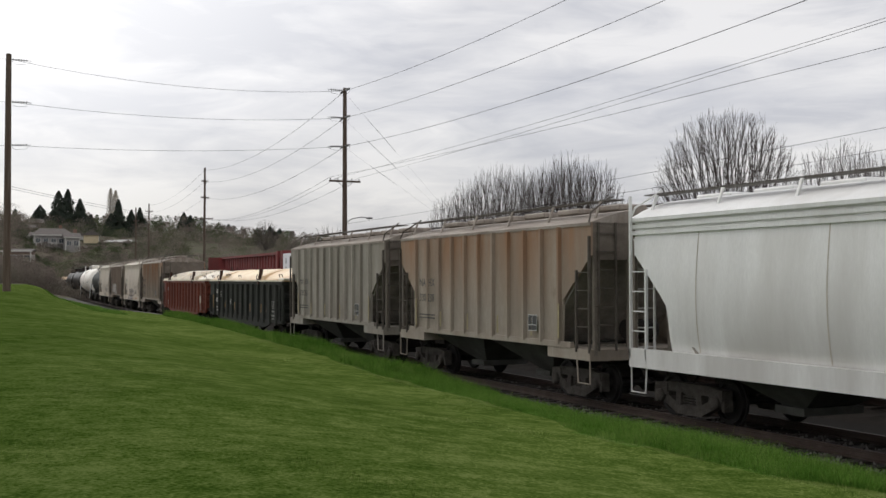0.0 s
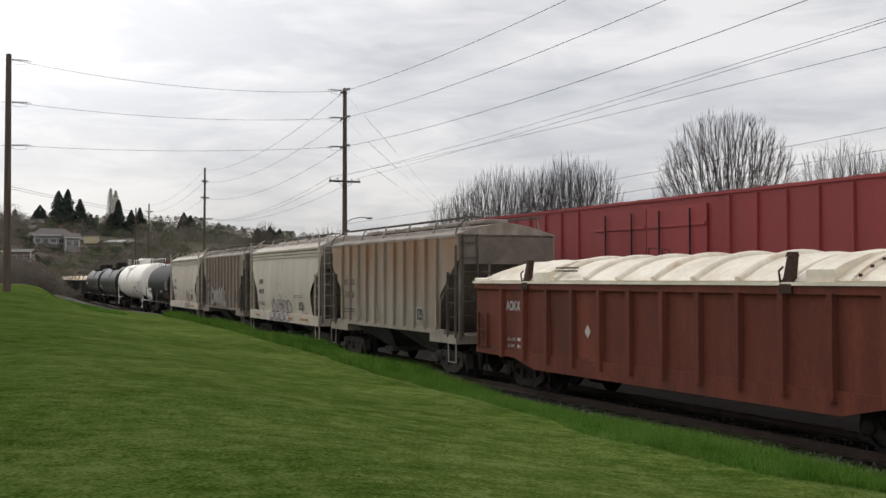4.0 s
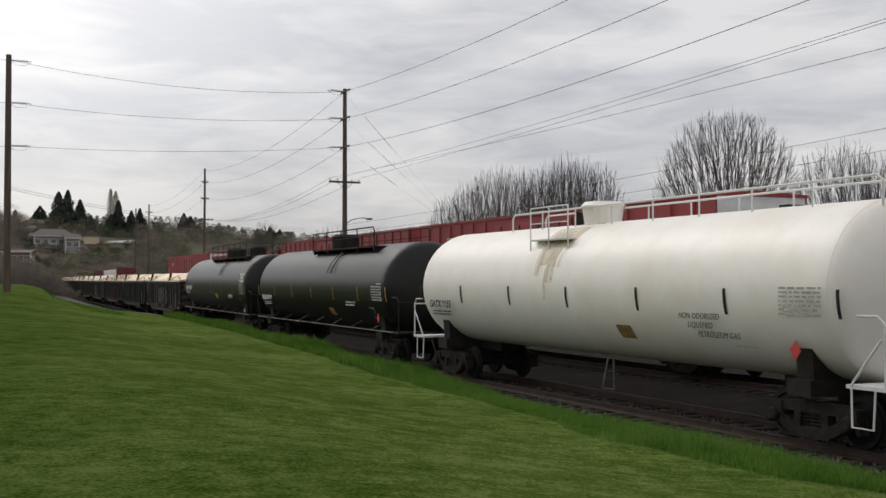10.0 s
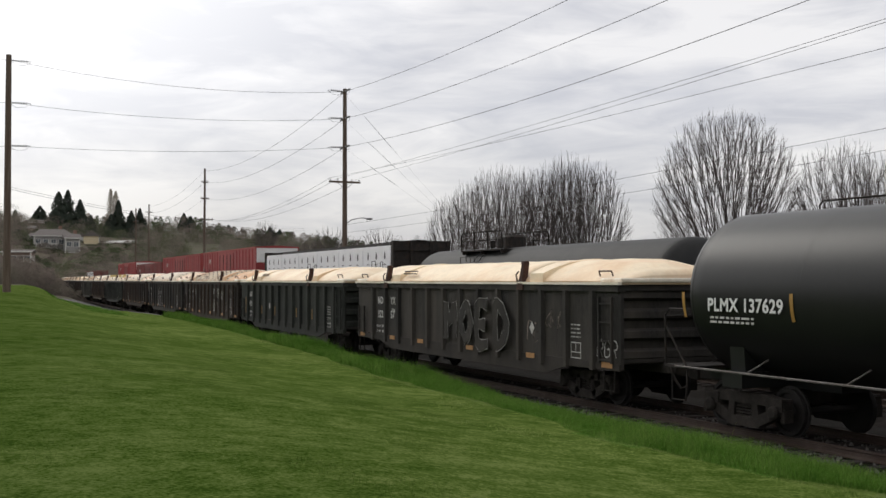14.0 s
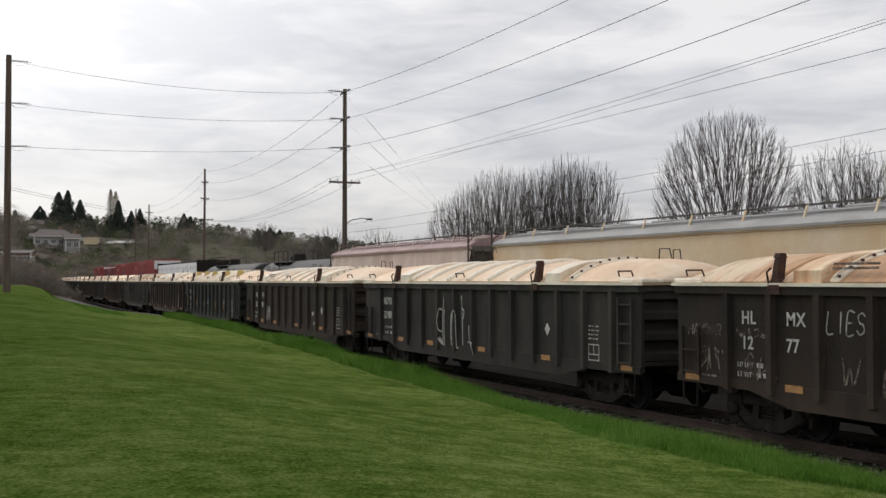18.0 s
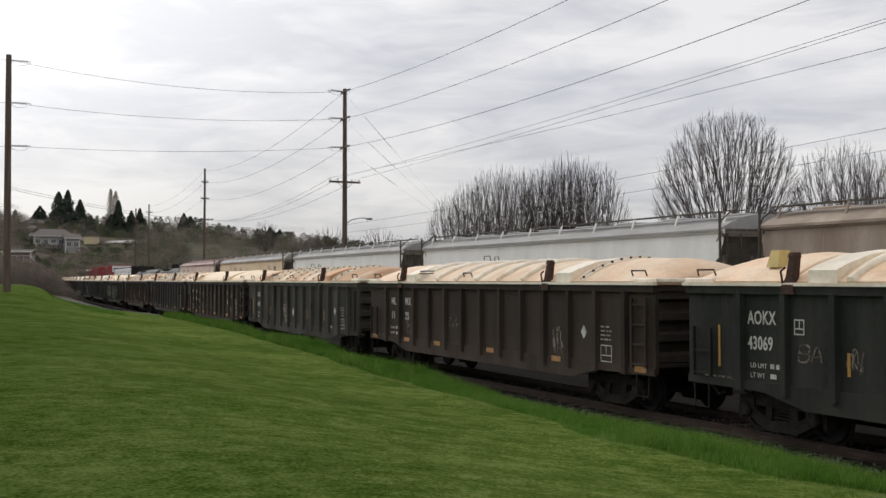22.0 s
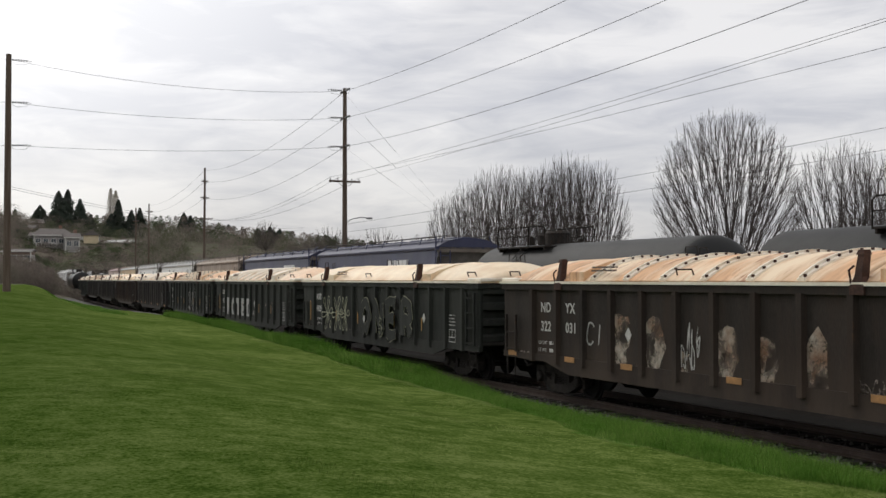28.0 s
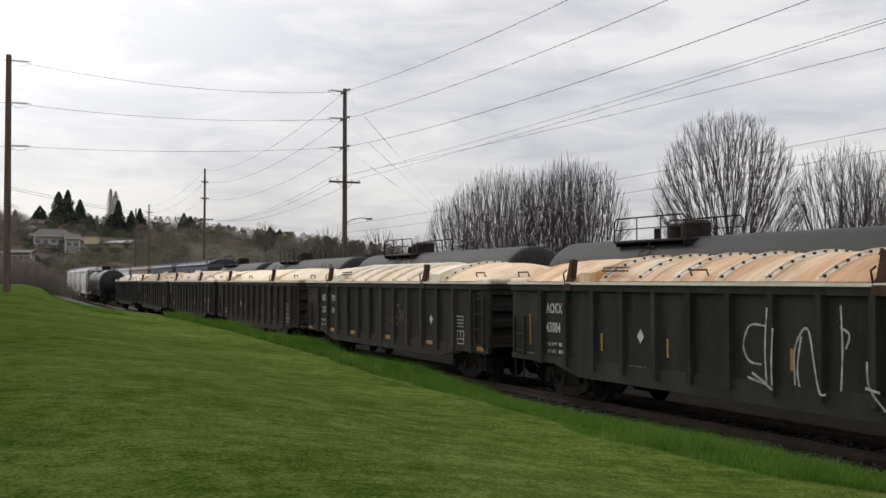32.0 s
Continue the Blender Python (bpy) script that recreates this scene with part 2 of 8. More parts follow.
STREAK = (1.0, 1.0, 0.22)
M = dict(
    lawn=turf("lawn", (0.030, 0.058, 0.0095), (0.061, 0.097, 0.0190), (0.116, 0.152, 0.046), dry=(-1, 8.5)),
    lawn_blade=turf("lawn_blade", (0.050, 0.094, 0.014), (0.094, 0.148, 0.028), (0.185, 0.235, 0.078), .3, (-1, 8.5)),
    tall_grass=turf("tall_grass", (0.070, 0.166, 0.022), (0.116, 0.238, 0.036), (0.205, 0.302, 0.076), .45),
    tall_turf=turf("tall_turf", (0.040, 0.090, 0.013), (0.066, 0.128, 0.022), (0.104, 0.158, 0.042)),
    edge_grass=turf("edge_grass", (0.170, 0.260, 0.055), (0.250, 0.340, 0.090), (0.350, 0.420, 0.160), .3),
    cut_grass=turf("cut_grass", (0.170, 0.210, 0.060), (0.250, 0.280, 0.110), (0.340, 0.340, 0.170), .35),
    gravel=material("grey_gravel", (0.115, 0.108, 0.10), 0.95, spec=.1, scale=1.5, vary=.3, fine=14, bump=.8, coords="World", second=(.07, .064, .056), second_at=.58),
    # dirt and ballast are darkened: the shade beneath the trains is in their colour
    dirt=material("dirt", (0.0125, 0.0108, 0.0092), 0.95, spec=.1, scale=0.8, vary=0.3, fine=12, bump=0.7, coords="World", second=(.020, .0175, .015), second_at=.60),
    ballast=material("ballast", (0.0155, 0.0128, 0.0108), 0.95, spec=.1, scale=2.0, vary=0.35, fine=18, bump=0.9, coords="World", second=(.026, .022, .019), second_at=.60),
    stone=material("stone", (0.135, 0.125, 0.115), 0.95, scale=6.0, vary=0.3, bump=.3, rand=.4),
    hill=material("hill_scrub", (0.085, 0.070, 0.052), 0.95, spec=.1, scale=0.05, vary=0.45, second=(0.075, 0.090, 0.038), second_at=.56, fine=.9, bump=.6, coords="World"),
    rail=material("rail_steel", (0.075, 0.055, 0.045), 0.6, 0.3, scale=3, vary=.3, second=(.060, .038, .029), second_at=.5),
    sleeper=material("sleeper", (0.036, 0.028, 0.024), 0.95, scale=3, vary=.35, stretch=(1, .2, 1), bump=.5, rand=.3),
    gond=material("black_car_paint", (0.026, 0.0245, 0.0225), 0.8, spec=.2, scale=1.6, vary=.35, stretch=STREAK, second=(.058, .050, .042), second_at=.57, second_soft=.16, second2=(.07, .036, .02), second2_at=.71, bump=.15, rand=.25, wash=(1.5, .7, (.060, .050, .041), .55)),
    gond_dusty=material("dust_greyed_car_paint", (0.036, 0.035, 0.031), 0.85, spec=.15, scale=1.3, vary=.3, stretch=STREAK, second=(.105, .098, .085), second_at=.56, second_soft=.16, second2=(.016, .015, .014), second2_at=.66, bump=.15, wash=(1.6, .7, (.075, .066, .054), .5)),
    gond_green=material("green_black_car_paint", (0.019, 0.0215, 0.018), 0.75, spec=.2, scale=1.6, vary=.3, stretch=STREAK, second=(.046, .047, .040), second_at=.58, second_soft=.16, second2=(.05, .032, .02), second2_at=.72, bump=.12, rand=.15, wash=(1.4, .7, (.045, .043, .036), .5)),
    gond_brown=material("brown_car_paint", (0.031, 0.025, 0.021), 0.8, spec=.2, scale=1.6, vary=.35, stretch=STREAK, second=(.043, .028, .020), second_at=.57, second2=(.085, .042, .022), second2_at=.69, bump=.2, rand=.2, wash=(1.6, .7, (.080, .058, .042), .6)),
    gond_red=material("oxide_red_paint", (0.155, 0.042, 0.025), 0.75, spec=.25, scale=1.4, vary=.28, stretch=STREAK, second=(.10, .030, .020), second_at=.56, second2=(.25, .13, .10), second2_at=.75, bump=.15),
    lid_cream=material("cream_fibreglass", (0.88, 0.73, 0.52), 0.55, scale=.8, vary=.08, second=(.74, .50, .29), second_at=.60, second_soft=.14, second2=(.60, .42, .27), second2_at=.72, fine=9, bump=.06, rand=.08, wash=(2.95, 2.70, (.62, .38, .20), .7)),
    lid_peach=material("peach_fibreglass", (0.74, 0.515, 0.335), 0.55, scale=.9, vary=.13, second=(.84, .70, .52), second_at=.56, second_soft=.12, second2=(.50, .29, .16), second2_at=.68, fine=9, bump=.06, rand=.10),
    lid_orange=material("weathered_orange_fibreglass", (0.60, 0.35, 0.185), 0.65, scale=.8, vary=.24, stretch=(1.0, .22, .22), second=(.80, .64, .45), second_at=.53, second_soft=.06, second2=(.36, .17, .085), second2_at=.60, fine=7, bump=.08, rand=.18),
    lid_white=material("white_fibreglass", (0.84, 0.77, 0.64), 0.5, scale=1.2, vary=.10, second=(.62, .53, .40), second_at=.58, second2=(.45, .33, .22), second2_at=.72, fine=9, bump=.06),
    lid_hoop=material("pale_moulded_fibreglass", (0.86, 0.78, 0.65), 0.5, scale=1.6, vary=.10, second=(.66, .50, .34), second_at=.60, second_soft=.10, second2=(.46, .30, .18), second2_at=.72, fine=9, bump=.05),
    bracket=material("rusty_bracket", (0.052, 0.024, 0.016), 0.85, scale=8, vary=.4, bump=.4),
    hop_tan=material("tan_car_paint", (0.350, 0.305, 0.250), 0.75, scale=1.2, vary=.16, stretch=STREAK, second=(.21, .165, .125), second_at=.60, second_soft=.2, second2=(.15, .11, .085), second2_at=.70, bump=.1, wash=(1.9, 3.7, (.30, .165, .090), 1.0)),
    hop_grey=material("grey_tan_car_paint", (0.335, 0.31, 0.265), 0.75, scale=1.2, vary=.16, stretch=STREAK, second=(.15, .12, .092), second_at=.6, second_soft=.2, second2=(.14, .11, .09), second2_at=.7, bump=.1, rand=.1),
    hop_dust=material("dusty_tan_car_paint", (0.275, 0.225, 0.180), 0.75, scale=1.2, vary=.18, stretch=STREAK, second=(.20, .150, .115), second_at=.58, second_soft=.2, second2=(.34, .31, .28), second2_at=.68, bump=.1),
    hop_end=material("dirty_car_end_paint", (0.200, 0.172, 0.142), 0.8, scale=1.5, vary=.3, second=(.11, .09, .072), second_at=.55, second_soft=.2, bump=.12),
    # dark tone of the bays: the shade below the car is in the colour
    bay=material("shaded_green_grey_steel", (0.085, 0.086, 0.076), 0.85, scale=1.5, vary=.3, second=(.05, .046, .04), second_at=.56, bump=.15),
    seam=material("dirty_weld", (0.46, 0.42, 0.36), 0.8, scale=3, vary=.3, stretch=(1, 1, .3), second=(.5, .45, .38), second_at=.5, bump=.1),
    dull_yellow=material("dull_yellow_strip", (0.33, 0.28, 0.16), 0.7, scale=5, vary=.2, bump=0),
    hop_roof=material("dusty_car_roof", (0.33, 0.29, 0.25), 0.8, scale=2, vary=.2, second=(.22, .18, .15), second_at=.55, stretch=(.5, 2, 1), bump=.1),
    # duller towards the eave and roof
    hop_cream=material("cream_white_car_paint", (0.57, 0.51, 0.43), 0.6, scale=1.0, vary=.10, stretch=STREAK, second=(.42, .36, .28), second_at=.60, second_soft=.2, second2=(.33, .26, .18), second2_at=.72, bump=.08, wash=(3.6, 4.3, (.36, .32, .275), .85)),
    # greyer towards the bottom of the side
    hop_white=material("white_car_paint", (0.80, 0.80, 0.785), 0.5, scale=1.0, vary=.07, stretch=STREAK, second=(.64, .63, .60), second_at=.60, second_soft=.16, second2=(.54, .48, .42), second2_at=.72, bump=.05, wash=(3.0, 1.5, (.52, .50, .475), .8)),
    # shade under the end overhang is put into this steel colour
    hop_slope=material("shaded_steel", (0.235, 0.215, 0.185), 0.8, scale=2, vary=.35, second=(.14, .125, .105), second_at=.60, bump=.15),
    roof_far=material("dulled_car_roof", (0.36, 0.36, 0.35), 0.7, scale=1.2, vary=.14, second=(.27, .26, .24), second_at=.56, stretch=(.4, 1, 1), bump=.08),
    roof_pink=material("dull_pink_car_roof", (0.40, 0.29, 0.28), 0.7, scale=1.2, vary=.14, second=(.30, .20, .19), second_at=.56, stretch=(.4, 1, 1), bump=.08),
    hop_pink=material("pinkish_car_paint", (0.68, 0.56, 0.48), 0.65, scale=.9, vary=.12, stretch=STREAK, second=(.45, .31, .23), second_at=.58, second_soft=.2, bump=.1),
    hop_yellow=material("yellowed_car_paint", (0.72, 0.62, 0.45), 0.65, scale=.9, vary=.12, stretch=(.5, 1, .5), second=(.60, .40, .20), second_at=.55, second_soft=.2, bump=.1),
    hop_pale=material("pale_grey_car_paint", (0.78, 0.79, 0.755), 0.55, scale=.9, vary=.08, stretch=STREAK, second=(.66, .66, .62), second_at=.6, second_soft=.2, bump=.08),
    hop_brown=material("dusty_brown_car_paint", (0.36, 0.295, 0.235), 0.7, scale=1.1, vary=.2, stretch=STREAK, second=(.22, .165, .125), second_at=.52, second_soft=.15, bump=.1),
    hop_blue=material("dark_blue_car_paint", (0.036, 0.040, 0.085), 0.5, scale=1.2, vary=.18, stretch=STREAK, second=(.062, .066, .10), second_at=.62, second_soft=.2, bump=.06),
    box_red=material("boxcar_red_paint", (0.31, 0.040, 0.042), 0.6, scale=1.0, vary=.14, stretch=STREAK, second=(.23, .045, .042), second_at=.6, second_soft=.2, bump=.08, rand=.12),
    box_dark=material("dull_red_paint", (0.20, 0.038, 0.036), 0.7, scale=1.0, vary=.2, stretch=STREAK, second=(.14, .045, .04), second_at=.55, bump=.1),
    tan_stain=material("tan_drip_stain", (0.74, 0.64, 0.48), 0.6, scale=2, vary=.15, stretch=(1, 1, .3), second=(.80, .72, .58), second_at=.5, second_soft=.2, bump=0, worn=(.50, .30, 2.0)),
    ochre=material("faded_ochre_panel", (0.33, 0.20, 0.07), 0.7, scale=9, vary=.3, second=(.22, .15, .07), second_at=.55, second_soft=.1, bump=.03),
    white=material("white_paint", (0.72, 0.72, 0.70), 0.6, scale=3, vary=.08, bump=.05),
    stencil=material("stencil_paint", (0.52, 0.51, 0.48), 0.7, scale=6, vary=.2, bump=0, second=(.34, .32, .29), second_at=.60),
    stencil_dark=material("dark_stencil_paint", (0.06, 0.06, 0.06), 0.7, scale=6, vary=.2, bump=0),
    graf_dark=material("violet_spray", (0.105, 0.088, 0.115), 0.8, scale=4, vary=.3, bump=0, second=(.26, .22, .24), second_at=.54, second_soft=.2, worn=(.44, .12, 3.0)),
    rain_streak=material("rain_streak", (0.47, 0.405, 0.335), 0.7, scale=2, vary=.15, stretch=STREAK, bump=0, second=(.56, .48, .40), second_at=.5),
    graf_line=material("faded_dark_spray", (0.150, 0.125, 0.120), 0.8, scale=5, vary=.3, bump=0, second=(.30, .25, .22), second_at=.62, worn=(.42, .10, 4.0)),
    graf_outline=material("dark_outline_spray", (0.085, 0.075, 0.075), 0.85, scale=4, vary=.25, bump=0, second=(.15, .13, .12), second_at=.58, worn=(.30, .10, 3.0)),
    flake=material("flaked_cream_paint", (0.42, 0.365, 0.295), 0.9, scale=2.2, vary=.25, bump=0, second=(.22, .125, .075), second_at=.54, second_soft=.12, worn=(.50, .10, 2.4)),
    graf_brown=material("brown_grey_spray", (0.315, 0.270, 0.225), 0.8, scale=2, vary=.18, bump=0, second=(.38, .33, .28), second_at=.56),
    lime=material("lime_yellow_label", (0.34, 0.36, 0.055), 0.6, scale=6, vary=.2, bump=0),
    graf_fill=material("faded_grey_fill_spray", (0.310, 0.288, 0.262), 0.85, scale=2.5, vary=.16, bump=0, second=(.26, .225, .19), second_at=.55, second_soft=.15),
    graf_blue=material("pale_blue_fill_spray", (0.44, 0.47, 0.52), 0.85, scale=2.0, vary=.12, bump=0, second=(.56, .46, .46), second_at=.52, second_soft=.15, worn=(.52, .10, 2.2)),
    graf_pale=material("pale_spray", (0.34, 0.31, 0.28), 0.8, scale=3, vary=.2, bump=0, second=(.26, .22, .19), second_at=.55),
    graf_rust=material("rust_stained_spray", (0.27, 0.22, 0.17), 0.9, scale=3, vary=.3, bump=0, second=(.13, .08, .055), second_at=.52, second_soft=.10, worn=(.49, .09, 2.6)),
    chalk=material("chalky_spray", (0.46, 0.45, 0.42), 0.9, scale=5, vary=.3, bump=0, second=(.26, .25, .23), second_at=.55, worn=(.36, .10, 4.0)),
    faded=material("faded_spray", (0.24, 0.20, 0.17), 0.9, scale=4, vary=.3, bump=0, second=(.13, .10, .085), second_at=.52, worn=(.46, .12, 4.0)),
    olive_spray=material("olive_white_spray", (0.40, 0.40, 0.28), 0.9, scale=5, vary=.25, bump=0, second=(.24, .24, .17), second_at=.56, worn=(.34, .10, 4.0)),
    block_paint=material("grey_white_block_paint", (0.44, 0.44, 0.42), 0.85, scale=3, vary=.15, stretch=STREAK, bump=0, second=(.30, .30, .28), second_at=.56, second_soft=.2),
    yellow=material("reflector_yellow", (0.38, 0.21, 0.05), 0.5, scale=6, vary=.15, bump=0),
    orange=material("orange_patch", (0.38, 0.20, 0.075), 0.6, scale=6, vary=.25, bump=0),
    vent_yellow=material("faded_yellow_plastic", (0.55, 0.42, 0.16), 0.6, scale=4, vary=.15, bump=.05),
    red=material("placard_red", (0.55, 0.06, 0.05), 0.5, scale=6, vary=.1, bump=0),
    tank_black=material("black_tank_paint", (0.012, 0.0125, 0.012), 0.38, scale=.8, vary=.22, second=(.018, .018, .0165), second_at=.58, second_soft=.2, bump=.012, spec=.27),
    tank_green=material("dark_green_tank_paint", (0.015, 0.0175, 0.0165), 0.55, scale=.8, vary=.2, second=(.02, .023, .021), second_at=.62, second_soft=.2, bump=.02, spec=.12),
    tank_white=material("white_tank_paint", (0.93, 0.89, 0.82), 0.38, scale=.7, vary=.04, second=(.82, .75, .63), second_at=.64, second_soft=.2, bump=.03, spec=.5),
    tank_grey=material("weathered_black_tank_paint", (0.020, 0.0205, 0.0205), 0.55, spec=.18, scale=1.0, vary=.25, second=(.032, .032, .030), second_at=.55, second_soft=.2, bump=.06),
    end_iron=material("dusty_end_iron", (0.105, 0.092, 0.078), 0.85, spec=.2, scale=4, vary=.3, second=(.07, .055, .044), second_at=.58, bump=.15),
    grating=material("galvanised_grating", (0.17, 0.16, 0.15), 0.7, .3, scale=4, vary=.3, second=(.09, .07, .055), second_at=.55, bump=.2),
    iron=material("dark_iron", (0.022, 0.019, 0.017), 0.75, 0.1, spec=.25, scale=5, vary=.35, second=(.04, .028, .02), second_at=.6, bump=.2),
    truck_pale=material("grey_dusty_truck_iron", (0.070, 0.063, 0.055), 0.9, 0.0, spec=.15, scale=5, vary=.3, second=(.045, .038, .032), second_at=.58, bump=.25),
    # dusty iron darkened further, so the shade under the cars is in its colour
    truck=material("dusty_truck_iron", (0.027, 0.0235, 0.0205), 0.85, 0.1, spec=.15, scale=5, vary=.35, second=(.052, .044, .037), second_at=.62, bump=.25),
    wheel=material("wheel_steel", (0.013, 0.011, 0.010), 0.7, 0.2, scale=5, vary=.3, bump=.15),
    wrap=material("lumber_wrap", (0.76, 0.77, 0.79), 0.45, scale=1.5, vary=.05, bump=.12, fine=6, spec=.5),
    black_print=material("black_print", (0.05, 0.05, 0.055), 0.6, bump=0),
    wood_pole=material("weathered_pole", (0.105, 0.075, 0.055), 0.9, scale=2.5, vary=.3, stretch=(3, 3, .2), second=(.15, .12, .095), second_at=.6, bump=.4),
    porcelain=material("insulator_grey", (0.20, 0.20, 0.20), 0.4, scale=6, vary=.2, bump=0),
    wire=material("wire", (0.045, 0.045, 0.05), 0.6, .3, bump=0),
    bark=material("bark", (0.085, 0.071, 0.066), 0.95, scale=3, vary=.35, second=(.085, .072, .062), second_at=.6, stretch=(1, 1, .3), bump=.3, coords="World"),
    conifer=material("conifer_needles", (0.062, 0.077, 0.063), 0.95, spec=.05, scale=.4, vary=.35, bump=0, coords="World", second=(.062, .072, .048), second_at=.6, island=.3, leafy=.45),
    # brush is lighter and greyer, with the distance haze put into its colour
    brush=material("hazed_bare_brush", (0.190, 0.160, 0.140), 0.95, spec=.05, scale=.10, vary=.4, second=(.185, .182, .135), second_at=.60, fine=1.2, bump=0, coords="World", island=.10, leafy=.45),
    poplar=material("pale_poplar_twigs", (0.44, 0.40, 0.34), 0.95, spec=.05, scale=.3, vary=.3, bump=0, coords="World", island=.2),
    # leaf green is raised for the same painted-in haze
    greenery=material("hazed_evergreen_leaves", (0.080, 0.098, 0.056), 0.9, spec=.05, scale=.15, vary=.45, second=(.105, .115, .06), second_at=.58, fine=1.2, bump=0, coords="World", island=.12, leafy=.45),
    house_grey=material("grey_siding", (0.27, 0.26, 0.245), 0.8, scale=1.2, vary=.12, bump=.2),
    chimney=material("brick_red_brown", (0.22, 0.13, 0.10), 0.9, scale=3, vary=.2, bump=.3),
    house_brown=material("brown_siding", (0.20, 0.15, 0.12), 0.85, scale=1.5, vary=.18, bump=.2),
    house_tan=material("tan_siding", (0.62, 0.52, 0.34), 0.8, scale=1.2, vary=.1, bump=.2),
    house_white=material("white_siding", (0.58, 0.56, 0.52), 0.8, scale=1.2, vary=.08, bump=.2),
    roof=material("shingle_roof", (0.13, 0.115, 0.105), 0.9, scale=2, vary=.25, bump=.5),
    roof_grey=material("pale_metal_roof", (0.34, 0.33, 0.32), 0.6, scale=2, vary=.15, bump=.1),
    glass=material("window_glass", (0.05, 0.06, 0.07), 0.08, spec=.8, vary=.05, bump=0),
)


# ---- mesh helpers ----
def box(bm, x0, x1, y0, y1, z0, z1):
    v = [bm.verts.new(c) for c in ((x0, y0, z0), (x1, y0, z0), (x1, y1, z0), (x0, y1, z0), (x0, y0, z1), (x1, y0, z1), (x1, y1, z1), (x0, y1, z1))]
    for f in ((3, 2, 1, 0), (4, 5, 6, 7), (0, 1, 5, 4), (1, 2, 6, 5), (2, 3, 7, 6), (3, 0, 4, 7)):
        bm.faces.new([v[i] for i in f])
    return v


def prism(bm, ring0, ring1, caps=True):
    """A solid between two rings of equal length."""
    a, b = [bm.verts.new(c) for c in ring0], [bm.verts.new(c) for c in ring1]
    n = len(a)
    for i in range(n):
        bm.faces.new((a[i], a[(i + 1) % n], b[(i + 1) % n], b[i]))
    if caps:
        bm.faces.new(a[::-1])
        bm.faces.new(b)
    return a, b


def tube(bm, pts, r, sides=6, r1=None):
    """A round bar along a polyline."""
    pts = [Vector(p) for p in pts]
    r1 = r if r1 is None else r1
    rings = []
    for i, p in enumerate(pts):
        d = (pts[min(i + 1, len(pts) - 1)] - pts[max(i - 1, 0)]).normalized()
        u = d.orthogonal().normalized() if i == 0 else (u - d * u.dot(d)).normalized()
        w = d.cross(u)
        rr = r + (r1 - r) * i / (len(pts) - 1)
        rings.append([bm.verts.new(p + (u * math.cos(k * 2 * math.pi / sides) + w * math.sin(k * 2 * math.pi / sides)) * rr) for k in range(sides)])
    for a, b in zip(rings, rings[1:]):
        for k in range(sides):
            bm.faces.new((a[k], a[(k + 1) % sides], b[(k + 1) % sides], b[k]))
    bm.faces.new(rings[0][::-1])
    bm.faces.new(rings[-1])


def lathe_y(bm, profile, sides=24, at=(0, 0, 0)):
    """A body turned about the y axis: profile of (y, radius)."""
    rings = [[bm.verts.new((at[0] + r * math.cos(2 * math.pi * k / sides), at[1] + y, at[2] + r * math.sin(2 * math.pi * k / sides))) for k in range(sides)] for y, r in profile]
    for a, b in zip(rings, rings[1:]):
        for k in range(sides):
            bm.faces.new((a[k], a[(k + 1) % sides], b[(k + 1) % sides], b[k]))
    bm.faces.new(rings[0][::-1])
    bm.faces.new(rings[-1])


def finish(bm, name, mat, smooth=False):
    bmesh.ops.recalc_face_normals(bm, faces=bm.faces)
    me = bpy.data.meshes.new(name)
    bm.to_mesh(me)
    bm.free()
    for m in (mat if isinstance(mat, (list, tuple)) else [mat]):
        me.materials.append(m)
    if smooth:
        me.shade_smooth()
    return me


def part(name, bm, mat, parent=None, label="", smooth=False, at=None):
    ob = new(name, finish(bm, name, mat, smooth))
    if parent is not None:
        ob.parent = parent
    if at is not None:
        ob.matrix_basis = at
    if label:
        tagged(ob, label)
    return ob


def again(name, data, parent, at=None, label=""):
    """One more part on the same mesh."""
    ob = new(name, data)
    ob.parent = parent
    if at is not None:
        ob.matrix_basis = at
    if label:
        tagged(ob, label)
    return ob


def grid_mesh(name, verts, faces, mats, index=None, smooth=True):
    me = bpy.data.meshes.new(name)
    me.from_pydata(verts, [], faces)
    for m in mats:
        me.materials.append(m)
    if index is not None:
        me.polygons.foreach_set("material_index", index)
    if smooth:
        me.shade_smooth()
    me.update()
    return me


def tri_mesh(name, v, mat, normals=None):
    """Loose triangles, v of shape (n, 3, 3), shaded by the given normals of shape (n, 3)."""
    n = len(v)
    if normals is not None:
        back = np.einsum("ij,ij->i", np.cross(v[:, 1] - v[:, 0], v[:, 2] - v[:, 0]), normals) < 0
        v = v.copy()
        v[back] = v[back][:, ::-1]
    me = bpy.data.meshes.new(name)
    me.vertices.add(n * 3)
    me.vertices.foreach_set("co", v.reshape(-1))
    me.loops.add(n * 3)
    me.loops.foreach_set("vertex_index", np.arange(n * 3, dtype=np.int32))
    me.polygons.add(n)
    me.polygons.foreach_set("loop_start", np.arange(0, n * 3, 3, dtype=np.int32))
    me.update()
    me.validate()
    me.materials.append(mat)
    if normals is not None:
        me.normals_split_custom_set_from_vertices(np.repeat(normals, 3, axis=0))
    return me


# ---- the line of the track ----
TRACK_Y, SECOND = 14.46, 6.14
_s = np.arange(-900.0, 701.0, 1.0)
_h = np.interp(_s, [-900, -420, -200, -112, -60, -20, 700], [-0.02, -0.057, -0.057, -0.038, -0.0372, 0, 0])
_i0 = int(np.argmin(abs(_s)))
_x = np.cumsum(np.cos(_h)) - np.cumsum(np.cos(_h))[_i0]
